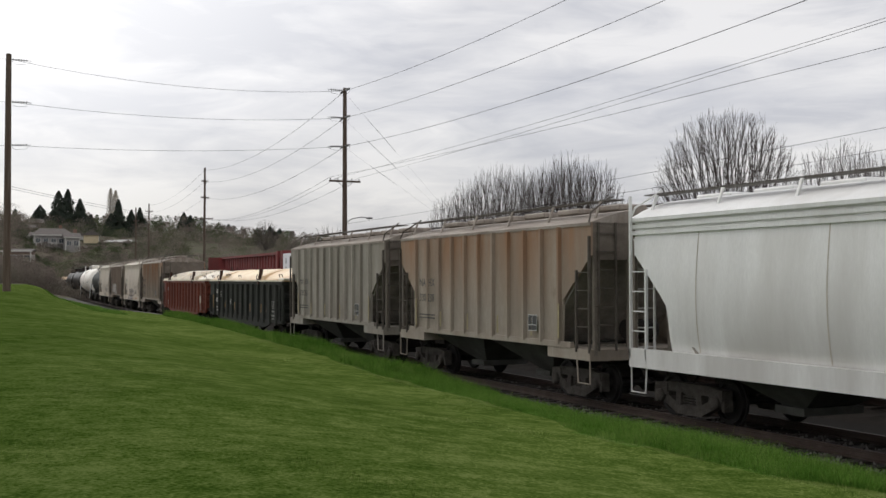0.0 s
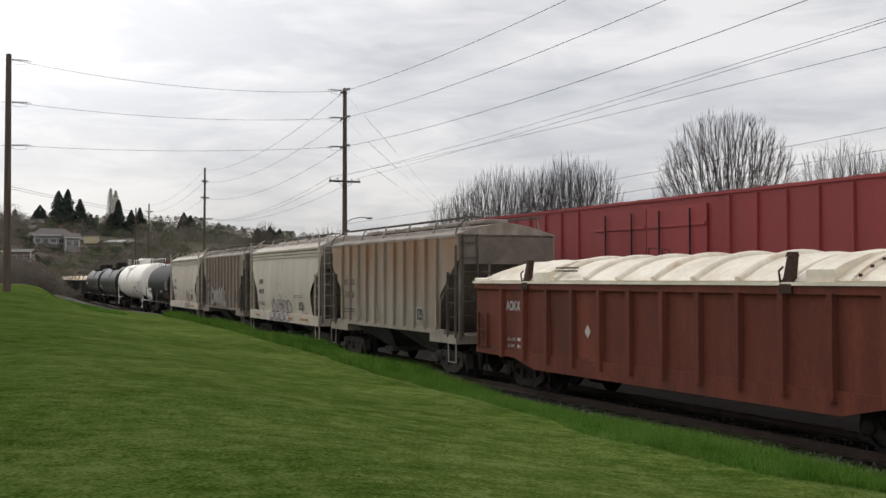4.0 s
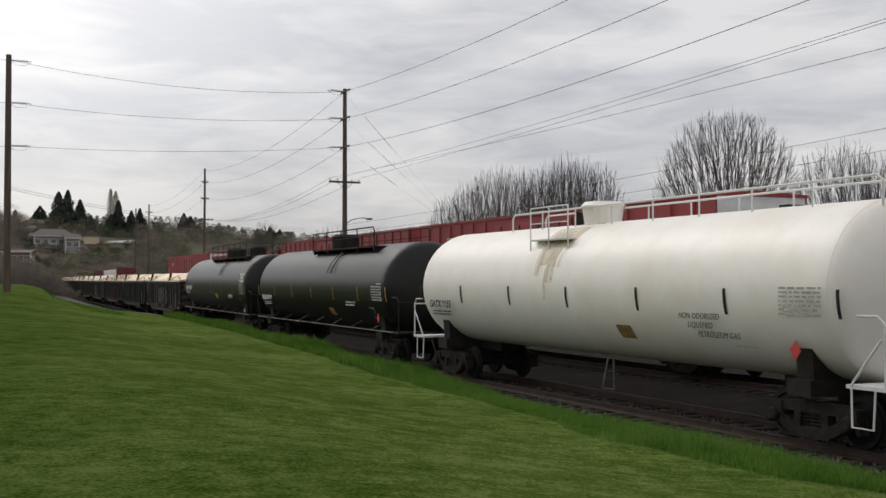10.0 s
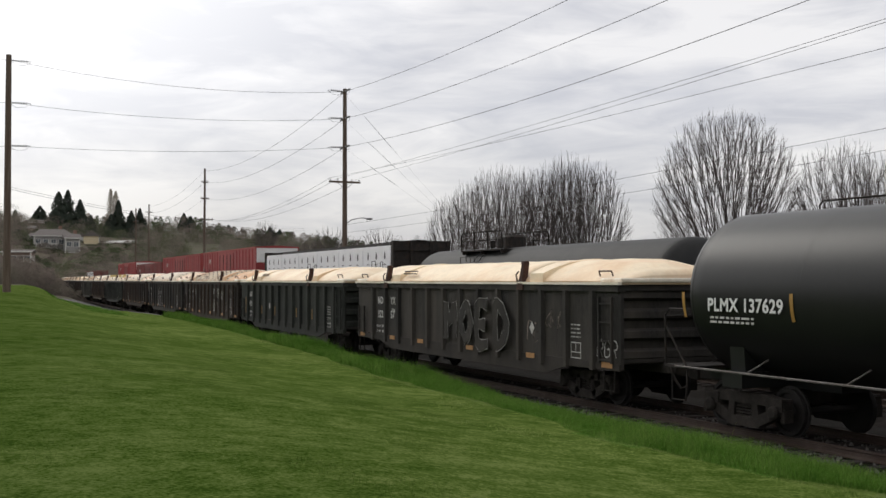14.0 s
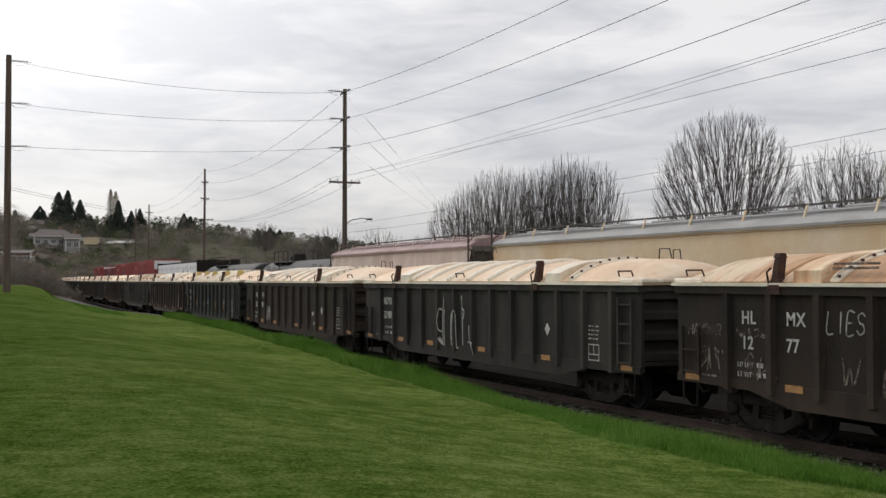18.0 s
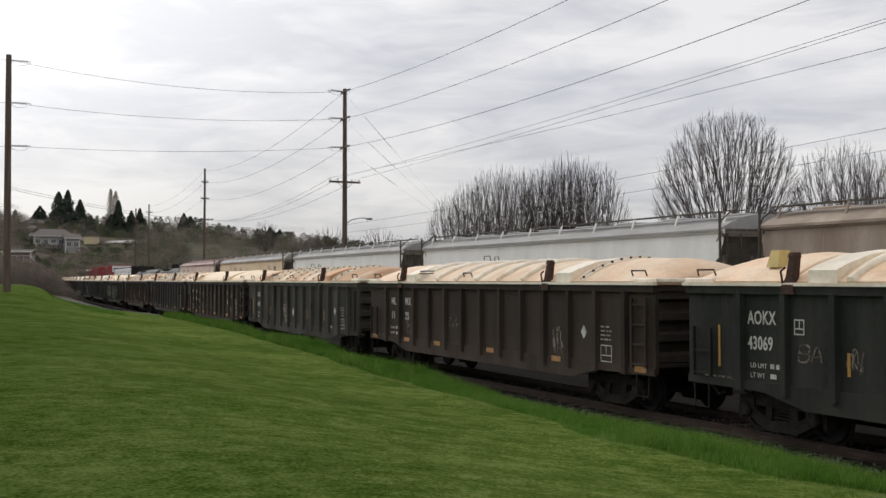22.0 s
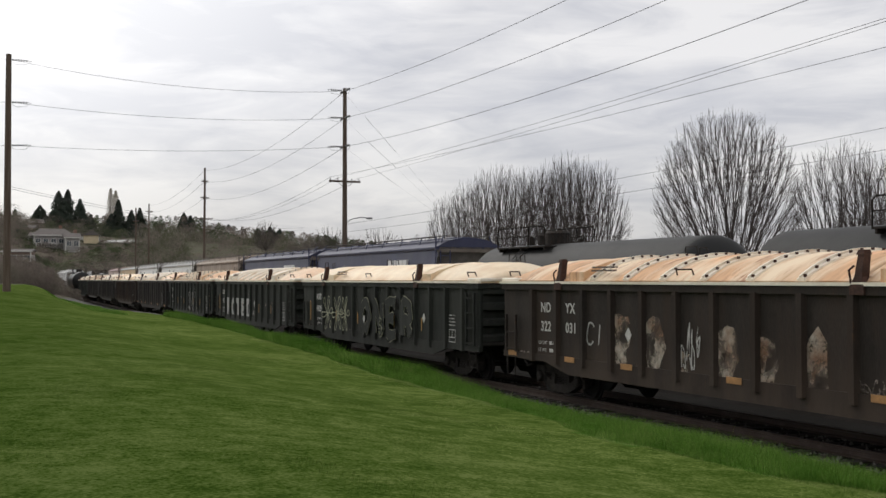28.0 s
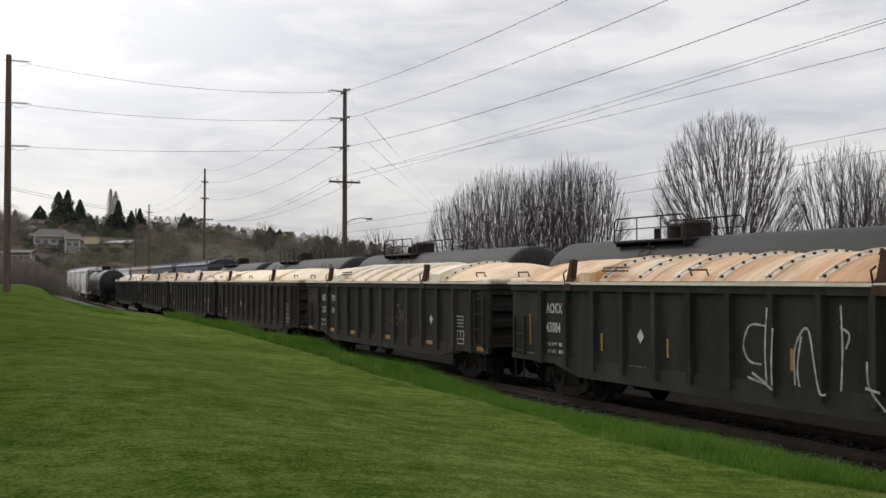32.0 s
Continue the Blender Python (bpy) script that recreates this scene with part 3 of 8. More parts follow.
_y = np.cumsum(np.sin(_h)) - np.cumsum(np.sin(_h))[_i0]


def line(s, off=0.0):
    """A point of the track's line, off metres beyond it, and its heading."""
    x, y, h = float(np.interp(s, _s, _x)), float(np.interp(s, _s, _y)), float(np.interp(s, _s, _h))
    return x - math.sin(h) * off, TRACK_Y + y + math.cos(h) * off, h


def line_y(x):
    return TRACK_Y + np.interp(x, _x, _y)


def smooth(a, b, x):
    t = np.clip((x - a) / (b - a), 0, 1)
    return t * t * (3 - 2 * t)


FX, FY = -math.cos(radians(YAW)), math.sin(radians(YAW))


def bearing(x, y):
    """How far right of the view's axis a place lies, as a slope, and its range."""
    dep = x * FX + y * FY
    return np.where(dep > 1, (x * FY - y * FX) / np.maximum(dep, 1), np.where(x * FY - y * FX > 0, 9.0, -9.0)), np.hypot(x, y)


def ground_z(x, y):
    x, y = np.asarray(x, float), np.asarray(y, float)
    u = line_y(x) - y
    crest = np.interp(x, [-600, -170, -125, -98, -73, -54, -45, -25, 10], [.9, .6, .35, .35, .85, .92, .85, .52, .45])
    top = np.interp(x, [-600, -120, -77, -30, 0], [2.15, 2.15, 2.0, 1.35, 1.13])
    # the bank is steeper further along the line
    steep = np.interp(x, [-32, -20], [1, 0])
    f = np.interp(u, [1.7, 2.5, 5.3], [0, .42, 1.0]) * (1 - steep) + np.interp(u, [1.7, 2.3, 3.2, 5.3], [0, .46, .82, 1.0]) * steep
    z = -0.36 + (crest + 0.36) * f
    z = z + (top - crest) * smooth(np.interp(x, [-110, -70], [6.0, 5.0]), np.interp(x, [-110, -60], [9.0, 13.0]), u)
    z = z + 0.02 * np.sin(x * .31 + y * .2) * smooth(4, 9, u) + 0.012 * np.sin(x * .9 - y * .6) * smooth(3, 7, u)
    b, r = bearing(x, y)
    px = 784 + 2000 * b
    rise = np.interp(px, [-3000, -300, 0, 150, 300, 400, 480, 560, 640, 760, 1000, 3000], [108, 108, 98, 92, 86, 78, 70, 60, 46, 18, 6, 6])
    hill = rise / 2000 * 430 * smooth(190, 430, r)
    wob = 1.5 * np.sin(x * .021 + 1.3) * np.sin(y * .026) * smooth(200, 320, r)
    return z + hill + wob


# ---- ground ----
def mow_edge(x):
    return np.interp(x, [-60, -45, -32, -25.5, -18.4, -16, -13.9, -11.8, -10.6, -9, -6], [4.0, 4.05, 4.3, 4.8, 5.3, 5.5, 5.95, 5.75, 5.6, 5.3, 5.0]) + .05 * np.sin(x * 1.7 + 1) + .03 * np.sin(x * 4.1)


xs = np.unique(np.concatenate([-np.geomspace(4000, 262, 34), np.arange(-260, -60, 2.5), np.arange(-60, 20, 0.8), np.arange(20, 60, 4), np.geomspace(62, 3000, 20)]))
us = np.unique(np.concatenate([-np.geomspace(4000, 30, 60), np.arange(-29, -3, 2.0), np.arange(-3, 9, 0.3), np.arange(9, 26, 0.7), np.geomspace(27, 3000, 40)]))
GX, GU = np.meshgrid(xs, us, indexing="ij")
GY = line_y(GX) - GU
GZ = ground_z(GX, GY)
nx, nu = GX.shape
gverts = np.stack([GX, GY, GZ], -1).reshape(-1, 3)
gi, gj = np.meshgrid(np.arange(nx - 1), np.arange(nu - 1), indexing="ij")
q0 = gi * nu + gj
gfaces = np.stack([q0, q0 + 1, q0 + nu + 1, q0 + nu], -1).reshape(-1, 4)
cx, cu = ((xs[1:] + xs[:-1]) / 2)[gi], ((us[1:] + us[:-1]) / 2)[gj]
cr = np.hypot(cx, line_y(cx) - cu)
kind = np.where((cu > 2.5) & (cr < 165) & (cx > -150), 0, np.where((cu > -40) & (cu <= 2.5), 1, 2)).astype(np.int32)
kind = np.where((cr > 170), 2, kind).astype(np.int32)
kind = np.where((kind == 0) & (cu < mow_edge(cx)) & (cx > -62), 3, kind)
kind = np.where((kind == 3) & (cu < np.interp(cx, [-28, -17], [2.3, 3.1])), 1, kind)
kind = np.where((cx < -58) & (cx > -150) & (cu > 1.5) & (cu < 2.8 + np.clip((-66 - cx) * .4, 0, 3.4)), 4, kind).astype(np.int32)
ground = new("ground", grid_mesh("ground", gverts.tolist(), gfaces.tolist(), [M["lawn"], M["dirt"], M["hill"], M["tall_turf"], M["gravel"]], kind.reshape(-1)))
tagged(ground, "mown green lawn sloping to the railway, scrubby hill beyond", "ground", kind="structure")


# ---- the two tracks ----
def strip(name, mat, off, profile, s0, s1, step, label, jitter=0.0):
    """A ribbon with the cross-section profile (offset, z), swept along a track."""
    ss = np.concatenate([np.arange(s0, -60, step * 3), np.arange(-60, 30, step), np.arange(30, s1, step * 8)])
    rng = np.random.RandomState(5)
    vs, fs, n = [], [], len(profile)
    for s in ss:
        for o, z in profile:
            x, y, _ = line(s, off + o + rng.uniform(-jitter, jitter))
            vs.append((x, y, z + rng.uniform(-jitter, jitter) * .4))
    for i in range(len(ss) - 1):
        for k in range(n - 1):
            fs.append((i * n + k, i * n + k + 1, i * n + n + k + 1, i * n + n + k))
    ob = new(name, grid_mesh(name, vs, fs, [mat], smooth=False))
    return tagged(ob, label, name.replace("_", " "), kind="structure")


RAIL_PROFILE = [(-.07, -.16), (-.07, -.145), (-.012, -.12), (-.012, -.045), (-.036, -.03), (-.036, 0), (.036, 0), (.036, -.03), (.012, -.045), (.012, -.12), (.07, -.145), (.07, -.16)]
for off, nm in ((0.0, "near"), (SECOND, "far")):
    # bed colour includes the shade the trains throw on it
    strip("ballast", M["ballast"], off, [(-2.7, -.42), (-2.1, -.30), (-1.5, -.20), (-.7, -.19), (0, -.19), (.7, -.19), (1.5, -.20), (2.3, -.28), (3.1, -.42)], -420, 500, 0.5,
          "stone ballast bed of the railway, darkened for the trains' shade", 0.05)
    for o in (-.7525, .7525):
        strip("rail", M["rail"], off + o, RAIL_PROFILE, -420, 500, 2.0, "worn steel rail on wooden sleepers")


# ---- railway cars: common parts ----
CARS = []          # (car, centre on the line at 0 s, speed, track offset, wheelbase half)
AXLE_Z, WHEEL_R = .44, .44
V_NEAR, V_FAR = 13.4, -13.5


def make_truck_meshes(iron):
    """Meshes of a three-piece freight truck: side frame, wheelset, bolster with springs."""
    d = {}
    bm = bmesh.new()
    # cast side frame: arched top chord, sloping tension members, open windows round the spring nest, pedestals over the bearings
    for x0, z0, x1, z1, w in ((-.62, .63, .62, .63, .12), (-1.10, .56, -.55, .64, .12), (1.10, .56, .55, .64, .12), (-1.02, .50, -.36, .22, .12), (1.02, .50, .36, .22, .12),
                              (-.42, .20, .42, .20, .11), (-.36, .20, -.30, .62, .10), (.36, .20, .30, .62, .10)):
        a = math.atan2(z1 - z0, x1 - x0)
        n = Vector((-math.sin(a), 0, math.cos(a))) * w * .8
        prism(bm, [(x0 - n.x, -.09, z0 - n.z), (x0 + n.x, -.09, z0 + n.z), (x0 + n.x, .09, z0 + n.z), (x0 - n.x, .09, z0 - n.z)],
              [(x1 - n.x, -.09, z1 - n.z), (x1 + n.x, -.09, z1 + n.z), (x1 + n.x, .09, z1 + n.z), (x1 - n.x, .09, z1 - n.z)])
    for x in (-.88, .88):
        box(bm, x - .20, x + .20, -.12, .12, .46, .68)
        box(bm, x - .24, x - .15, -.10, .10, .28, .50)
        box(bm, x + .15, x + .24, -.10, .10, .28, .50)
        lathe_y(bm, [(-.19, .04), (-.19, .09), (-.16, .125), (-.02, .125)], 12, (x, 0, .44))
    d["frame"] = finish(bm, "side_frame", iron)
    bm = bmesh.new()
    for s in (-1, 1):
        prof = [(.70, .44), (.735, .46), (.765, .465), (.765, .42), (.80, .42), (.835, .41), (.835, .35), (.79, .33), (.79, .16), (.84, .13), (.84, .08)]
        lathe_y(bm, [(s * y, r) for y, r in prof], 20)
    lathe_y(bm, [(-1.0, .07), (1.0, .07)], 8)
    d["wheels"] = finish(bm, "wheelset", M["wheel"])
    bm = bmesh.new()
    box(bm, -.18, .18, -1.05, 1.05, .48, .68)
    box(bm, -.22, .22, -.3, .3, .68, .80)
    for y in (-.98, .98):
        for x in (-.17, 0, .17):
            for z in (.28, .335, .39, .445, .50):
                box(bm, x - .075, x + .075, y - .08, y + .08, z, z + .032)
    d["bolster"] = finish(bm, "bolster", iron)
    bm = bmesh.new()
    box(bm, -.1, .62, -.11, .11, .74, .96)
    box(bm, .55, .80, -.16, .09, .70, 1.0)
    tube(bm, [(.1, -.35, .9), (.3, -.37, .70), (.48, -.34, .50), (.62, -.28, .56)], .028, 6)
    d["coupler"] = finish(bm, "coupler", M["iron"])
    return d


# TRUCK is the copy with under-car shade painted in
TRUCK, PALE_TRUCK = make_truck_meshes(M["truck"]), make_truck_meshes(M["truck_pale"])


def running_gear(car, half, ends, kit=TRUCK):
    """Two trucks at +-half and a coupler at each end."""
    for x in (-half, half):
        t = again("truck", kit["bolster"], car, pose(x, 0, 0))
        for y in (-.99, .99):
            again("side_frame", kit["frame"], t, pose(0, y * 1.03, 0, 0, 0, 0 if y < 0 else 180))
        for w in (-.88, .88):
            again("wheelset", kit["wheels"], t, pose(w, 0, AXLE_Z))
    again("coupler", kit["coupler"], car, pose(ends, 0, 0))
    again("coupler", kit["coupler"], car, pose(-ends, 0, 0, 0, 0, 180))


def ladder(name, car, mat, x0, x1, y, z0, z1, rungs, tilt=None):
    bm = bmesh.new()
    box(bm, x0 - .025, x0 + .025, y - .03, y + .03, z0, z1 if tilt is None else tilt)
    box(bm, x1 - .025, x1 + .025, y - .03, y + .03, z0, z1)
    for k in range(rungs):
        z = z0 + .06 + k * .40
        if z < z1 - .05:
            box(bm, x0, x1, y - .018, y + .018, z - .018, z + .018)
    return part(name, bm, mat, car)


def lettering(car, text, x, z, size, mat, y=-1.6, label="", wide=1.0, bold=0.0):
    """Painted letters on the side of a car that faces the lawn, or on its other side."""
    cu = bpy.data.curves.new("lettering", "FONT")
    cu.body, cu.size, cu.extrude = text, size, 0.002
    cu.space_character, cu.offset = 1.08, bold
    tmp = new("lettering", cu)
    me = bpy.data.meshes.new_from_object(tmp.evaluated_get(bpy.context.evaluated_depsgraph_get()))
    bpy.data.objects.remove(tmp)
    me.materials.clear()
    me.materials.append(mat)
    ob = new("lettering", me)
    ob.parent = car
    ob.matrix_basis = pose(x, y, z, 90) @ Matrix.Diagonal((wide, 1, 1, 1))
    return tagged(ob, label or "stencilled letters and numbers")


def bars(car, x, z, w, rows, mat, y=-1.6, h=.05, gap=.045, seed=1):
    """Small print that cannot be read: bars of its size."""
    rng = random.Random(seed)
    bm = bmesh.new()
    for k in range(rows):
        xx = x
        while xx < x + w - .04:
            l = rng.uniform(.06, .22)
            l = min(l, x + w - xx)
            box(bm, xx, xx + l, y - .004, y + .002, z - k * (h + gap), z - k * (h + gap) + h)
            xx += l + .05
    ob = part("small_print", bm, mat, car, "rows of small stencilled print")
    return tagged(ob, "rows of small stencilled print", kind="stuff")


def panel(name, car, x0, x1, z0, z1, mat, y=-1.6, label=""):
    bm = bmesh.new()
    box(bm, x0, x1, y - .006, y + .002, z0, z1)
    return part(name, bm, mat, car, label)


def frame_lines(x, y, z, w, h, t):
    """A window-like figure of painted lines in one sheet."""
    bm = bmesh.new()
    xs_, zs_ = (0, t, w * .47, w * .47 + t, w - t, w), (0, t, h * .35, h * .35 + t, h - t, h)
    vs = {}
    for i in range(5):
        for j in range(5):
            if i in (0, 4) or j in (0, 2, 4) or (i == 2 and j > 2):
                q = []
                for p in ((i, j), (i + 1, j), (i + 1, j + 1), (i, j + 1)):
                    if p not in vs:
                        vs[p] = bm.verts.new((x + xs_[p[0]], y, z + zs_[p[1]]))
                    q.append(vs[p])
                bm.faces.new(q)
    return bm


def framed_plate(car, x, z, w, h, mat, y=-1.6):
    return part("consolidated_plate", frame_lines(x, y - .005, z, w, h, .022), mat, car, "small framed stencil plate")


def black_plate(car, x, z, w, h, y):
    """A black stencil panel with a pale frame and dividing lines."""
    ob = panel("stencil_panel", car, x, x + w, z, z + h, M["stencil_dark"], y, "black stencil panel with a pale frame")
    bm = frame_lines(x - .01, y - .011, z - .01, w + .02, h + .02, .012)
    part("panel_frame", bm, M["white"], ob)
    return ob


def diamond(car, x, z, r, mat, y=-1.6):
    bm = bmesh.new()
    prism(bm, [(x - r * .8, y - .005, z), (x, y - .005, z + r), (x + r * .8, y - .005, z), (x, y - .005, z - r)], [(x - r * .8, y + .002, z), (x, y + .002, z + r), (x + r * .8, y + .002, z), (x, y + .002, z - r)])
    return part("placard", bm, mat, car, "diamond-shaped placard")


def scrawl(car, strokes, mat, y=-1.6, w=.035, label="sprayed graffiti lines"):
    """Sprayed lines: each stroke a list of (x, z) on the side."""
    ob = None
    for lay, st in enumerate(strokes):
        bm = bmesh.new()
        pts = []
        for i in range(len(st) - 1):
            p0, p1, p2, p3 = st[max(i - 1, 0)], st[i], st[i + 1], st[min(i + 2, len(st) - 1)]
            for k in range(4):
                t = k / 4
                pts.append(tuple(.5 * (2 * b + (c - a) * t + (2 * a - 5 * b + 4 * c - d) * t * t + (3 * b - a - 3 * c + d) * t ** 3) for a, b, c, d in zip(p0, p1, p2, p3)))
        pts.append(st[-1])
        prev = None
        # later paint lies over earlier paint
        y0 = y - .004 - (lay % 4) * .0045 if not callable(y) else 0
        for i, p in enumerate(pts):
            a, b = pts[max(i - 1, 0)], pts[min(i + 1, len(pts) - 1)]
            d = Vector((b[0] - a[0], b[1] - a[1]))
            n = Vector((-d.y, d.x)).normalized() * w * .5 * (1 - .35 * abs(math.sin(i * .9 + lay))) if d.length > 1e-6 else Vector((0, w * .5))
            yy = (y0 if not callable(y) else y(p[1]) - .004 - (lay % 4) * .0025) - i * .00014
            cur = bm.verts.new((p[0] + n.x, yy, p[1] + n.y)), bm.verts.new((p[0] - n.x, yy, p[1] - n.y))
            if prev:
                bm.faces.new((prev[0], cur[0], cur[1], prev[1]))
            prev = cur
        ob = part("graffiti_stroke", bm, mat, car, label)
    return ob


# strokes of hand-drawn capitals on a grid 4 wide and 6 high, each point as two digits
HAND = {"A": "00.26.40 12.32", "B": "00.06.36.45.33.03 33.42.30.00", "C": "45.36.16.04.02.10.30.41", "D": "00.06.26.44.42.20.00", "E": "46.06.00.40 03.33", "G": "45.26.05.01.20.41.43.23",
        "H": "00.06 40.46 03.43", "I": "20.26", "K": "00.06 46.03.40", "L": "06.00.40", "M": "00.06.23.46.40", "N": "00.06.40.46", "O": "20.02.04.26.44.42.20", "P": "00.06.36.44.33.03",
        "R": "00.06.36.44.33.03 23.40", "S": "45.26.05.13.33.41.20.01", "T": "06.46 26.20", "U": "06.01.20.41.46", "W": "06.10.24.30.46", "Y": "06.23.46 23.20", "Z": "06.46.00.40", "+": "23.43 32.34", "2": "05.26.45.00.40"}


def tag(car, text, x, z, h, mat, w=.04, wide=.62, y=-1.508, lean=.12, seed=1, pitch=None, label="hand-sprayed white tag"):
    """A sprayed word, one mesh, its letters drawn in loose strokes."""
    rng = random.Random(seed * 31 + len(text))
    bm = bmesh.new()
    lay = 0
    for ch in text:
        for st in (HAND.get(ch, "") or "00").split(" "):
            if len(st) < 4:
                continue
            pts = [(x + h * (int(q[0]) / 4 * wide + int(q[1]) / 6 * lean) + rng.uniform(-.03, .03) * h, z + h * int(q[1]) / 6 + rng.uniform(-.035, .035) * h) for q in st.split(".")]
            fine = []
            for i in range(len(pts) - 1):
                p0, p1, p2, p3 = pts[max(i - 1, 0)], pts[i], pts[i + 1], pts[min(i + 2, len(pts) - 1)]
                fine += [tuple(b + .5 * (c - a) * (u - 2 * u * u + u ** 3) + (c - b) * (3 * u * u - 2 * u ** 3) + .5 * (d - b) * (u ** 3 - u * u) for a, b, c, d in zip(p0, p1, p2, p3)) for u in (0, .25, .5, .75)]
            fine.append(pts[-1])
            prev = None
            for i, p in enumerate(fine):
                a, b = fine[max(i - 1, 0)], fine[min(i + 1, len(fine) - 1)]
                dx, dz = b[0] - a[0], b[1] - a[1]
                l = math.hypot(dx, dz) or 1
                ww = w * .5 * (1 - .3 * abs(math.sin(i * .7 + lay)))
                yy = y - .0006 * (lay % 4) - i * .00003
                cur = bm.verts.new((p[0] - dz / l * ww, yy, p[1] + dx / l * ww)), bm.verts.new((p[0] + dz / l * ww, yy, p[1] - dx / l * ww))
                if prev:
                    bm.faces.new((prev[0], cur[0], cur[1], prev[1]))
                prev = cur
            lay += 1
        x += pitch or h * (wide + .22)
    return part("graffiti_tag", bm, mat, car, label)


def bubble(car, text, x, z, h, rim, fill, w=.34, line=.04, wide=.62, y=-1.606, pitch=None, seed=1, words="bubble letters in sprayed outline"):
    """Fat outlined letters, each over the one before: a broad stroke in the outline's paint under a narrower one in the body's."""
    step = pitch or h * (wide + .22)
    for k, ch in enumerate(text):
        tag(car, ch, x + step * k, z, h, rim, w + 2 * line, wide, y - .010 * k, .0, seed + k, None, words)
        tag(car, ch, x + step * k, z, h, fill, w, wide, y - .010 * k - .0065, .0, seed + k, None, words)


def dribble(car, x, z0, z1, mat, w=.05, y=-1.508):
    """A drip or swipe of paint down a panel."""
    return scrawl(car, [[(x, z1), (x + .01, (z0 + z1) / 2), (x - .01, z0)]], mat, y, w, "vertical swipe of white paint")


def scribble(car, x, z, w, h, n, mat, seed, lw=.03, y=-1.508):
    """Overlapping loose loops that spell nothing."""
    rng = random.Random(seed)
    return scrawl(car, [[(x + w * (k + rng.uniform(-.2, 1.1)) / n, z + h * rng.uniform(0, 1)) for _ in range(6)] for k in range(n)], mat, y, lw, "loose sprayed scribble")


def set_paint(ob, mat):
    ob.material_slots[0].link = "OBJECT"
    ob.material_slots[0].material = mat


# ---- gondolas with fibreglass covers ----
def gondola_base():
    car = new("gondola")
    L, W2, Z0, Z1 = 8.18, 1.50, .78, 2.655
    for nm, b6 in (("side_wall", (-L, L, -W2, -W2 + .08, Z0 + .1, Z1 - .1)), ("side_wall", (-L, L, W2 - .08, W2, Z0 + .1, Z1 - .1)), ("floor_plate", (-L + .02, L - .02, -W2 + .08, W2 - .08, 1.02, 1.10)),
                   ("center_sill", (-L, L, -.35, .35, .78, 1.02))):
        bm = bmesh.new()
        box(bm, *b6)
        part(nm, bm, M["gond"], car)
    for s in (-1, 1):
        bm = bmesh.new()
        x = s * L
        # corrugated end: four horizontal ribs
        prof = [(0, Z0 + .2)]
        zz = Z0 + .28
        while zz < Z1 - .25:
            prof += [(0, zz), (.13, zz + .06), (.13, zz + .20), (0, zz + .26)]
            zz += .42
        prof += [(0, Z1)]
        ring0 = [(x + s * (o - .16), -W2 + .02, z) for o, z in prof] + [(x - s * .24, -W2 + .02, Z1), (x - s * .24, -W2 + .02, Z0 + .2)]
        ring1 = [(a, W2 - .02, c) for a, b, c in ring0]
        prism(bm, ring0, ring1)
        part("end_wall", bm, M["gond"], car, "ribbed steel end wall")
    for b6 in ((-L - .02, L + .02, -W2 - .07, -W2 + .12, Z1 - .14, Z1), (-L - .02, L + .02, W2 - .12, W2 + .07, Z1 - .14, Z1),
               (-L - .02, -L + .14, -W2 + .12, W2 - .12, Z1 - .12, Z1), (L - .14, L + .02, -W2 + .12, W2 - .12, Z1 - .12, Z1)):
        bm = bmesh.new()
        box(bm, *b6)
        part("top_chord", bm, M["gond"], car)
    for s in (-1, 1):
        y = s * W2
        bm = bmesh.new()
        outline = [(-L, 1.0), (-L, Z0 + .08), (-6.1, Z0 + .06), (-5.0, Z0 - .17), (5.0, Z0 - .17), (6.1, Z0 + .06), (L, Z0 + .08), (L, 1.0)]
        prism(bm, [(x, y - .035, z) for x, z in outline], [(x, y + .035, z) for x, z in outline])
        part("side_sill", bm, M["gond"], car)
    # pressed side posts
    bm = bmesh.new()
    prism(bm, [(-.10, 0, Z0 + .04), (-.065, -.10, Z0 + .04), (.065, -.10, Z0 + .04), (.10, 0, Z0 + .04)], [(-.10, 0, Z1 - .12), (-.065, -.10, Z1 - .12), (.065, -.10, Z1 - .12), (.10, 0, Z1 - .12)])
    post = finish(bm, "post", M["gond"])
    for k in range(13):
        x = -6.65 + 1.15 * k
        again("post", post, car, pose(x, -W2, 0))
        again("post", post, car, pose(x, W2, 0, 0, 0, 180))
    ladder("ladder", car, M["gond"], 7.45, 7.95, -W2 - .07, 1.0, 2.4, 4)
    ladder("ladder", car, M["gond"], -7.95, -7.45, -W2 - .07, 1.0, 1.9, 3)
    for x in (-8.0, 7.55):
        bm = bmesh.new()
        tube(bm, [(x, -W2 - .02, .95), (x + .02, -W2 - .02, .42), (x + .42, -W2 - .02, .42), (x + .44, -W2 - .02, .95)], .02, 5)
        part("step", bm, M["truck"], car)
    running_gear(car, 6.1, L)
    tagged(car, "weathered black steel gondola with fibreglass covers on the near track", "gondola car", "gondolas of the near train")
    return car


LID_SPANS = ((-8.28, -5.35), (-5.35, 3.85), (3.85, 8.28))


def arch_z(t, h, taut=False):
    """Height of a cover across the car, t from -1 to 1."""
    return 2.735 + h * (1 - abs(t) ** (2.3 if taut else 2.0)) ** (.85 if taut else .95)


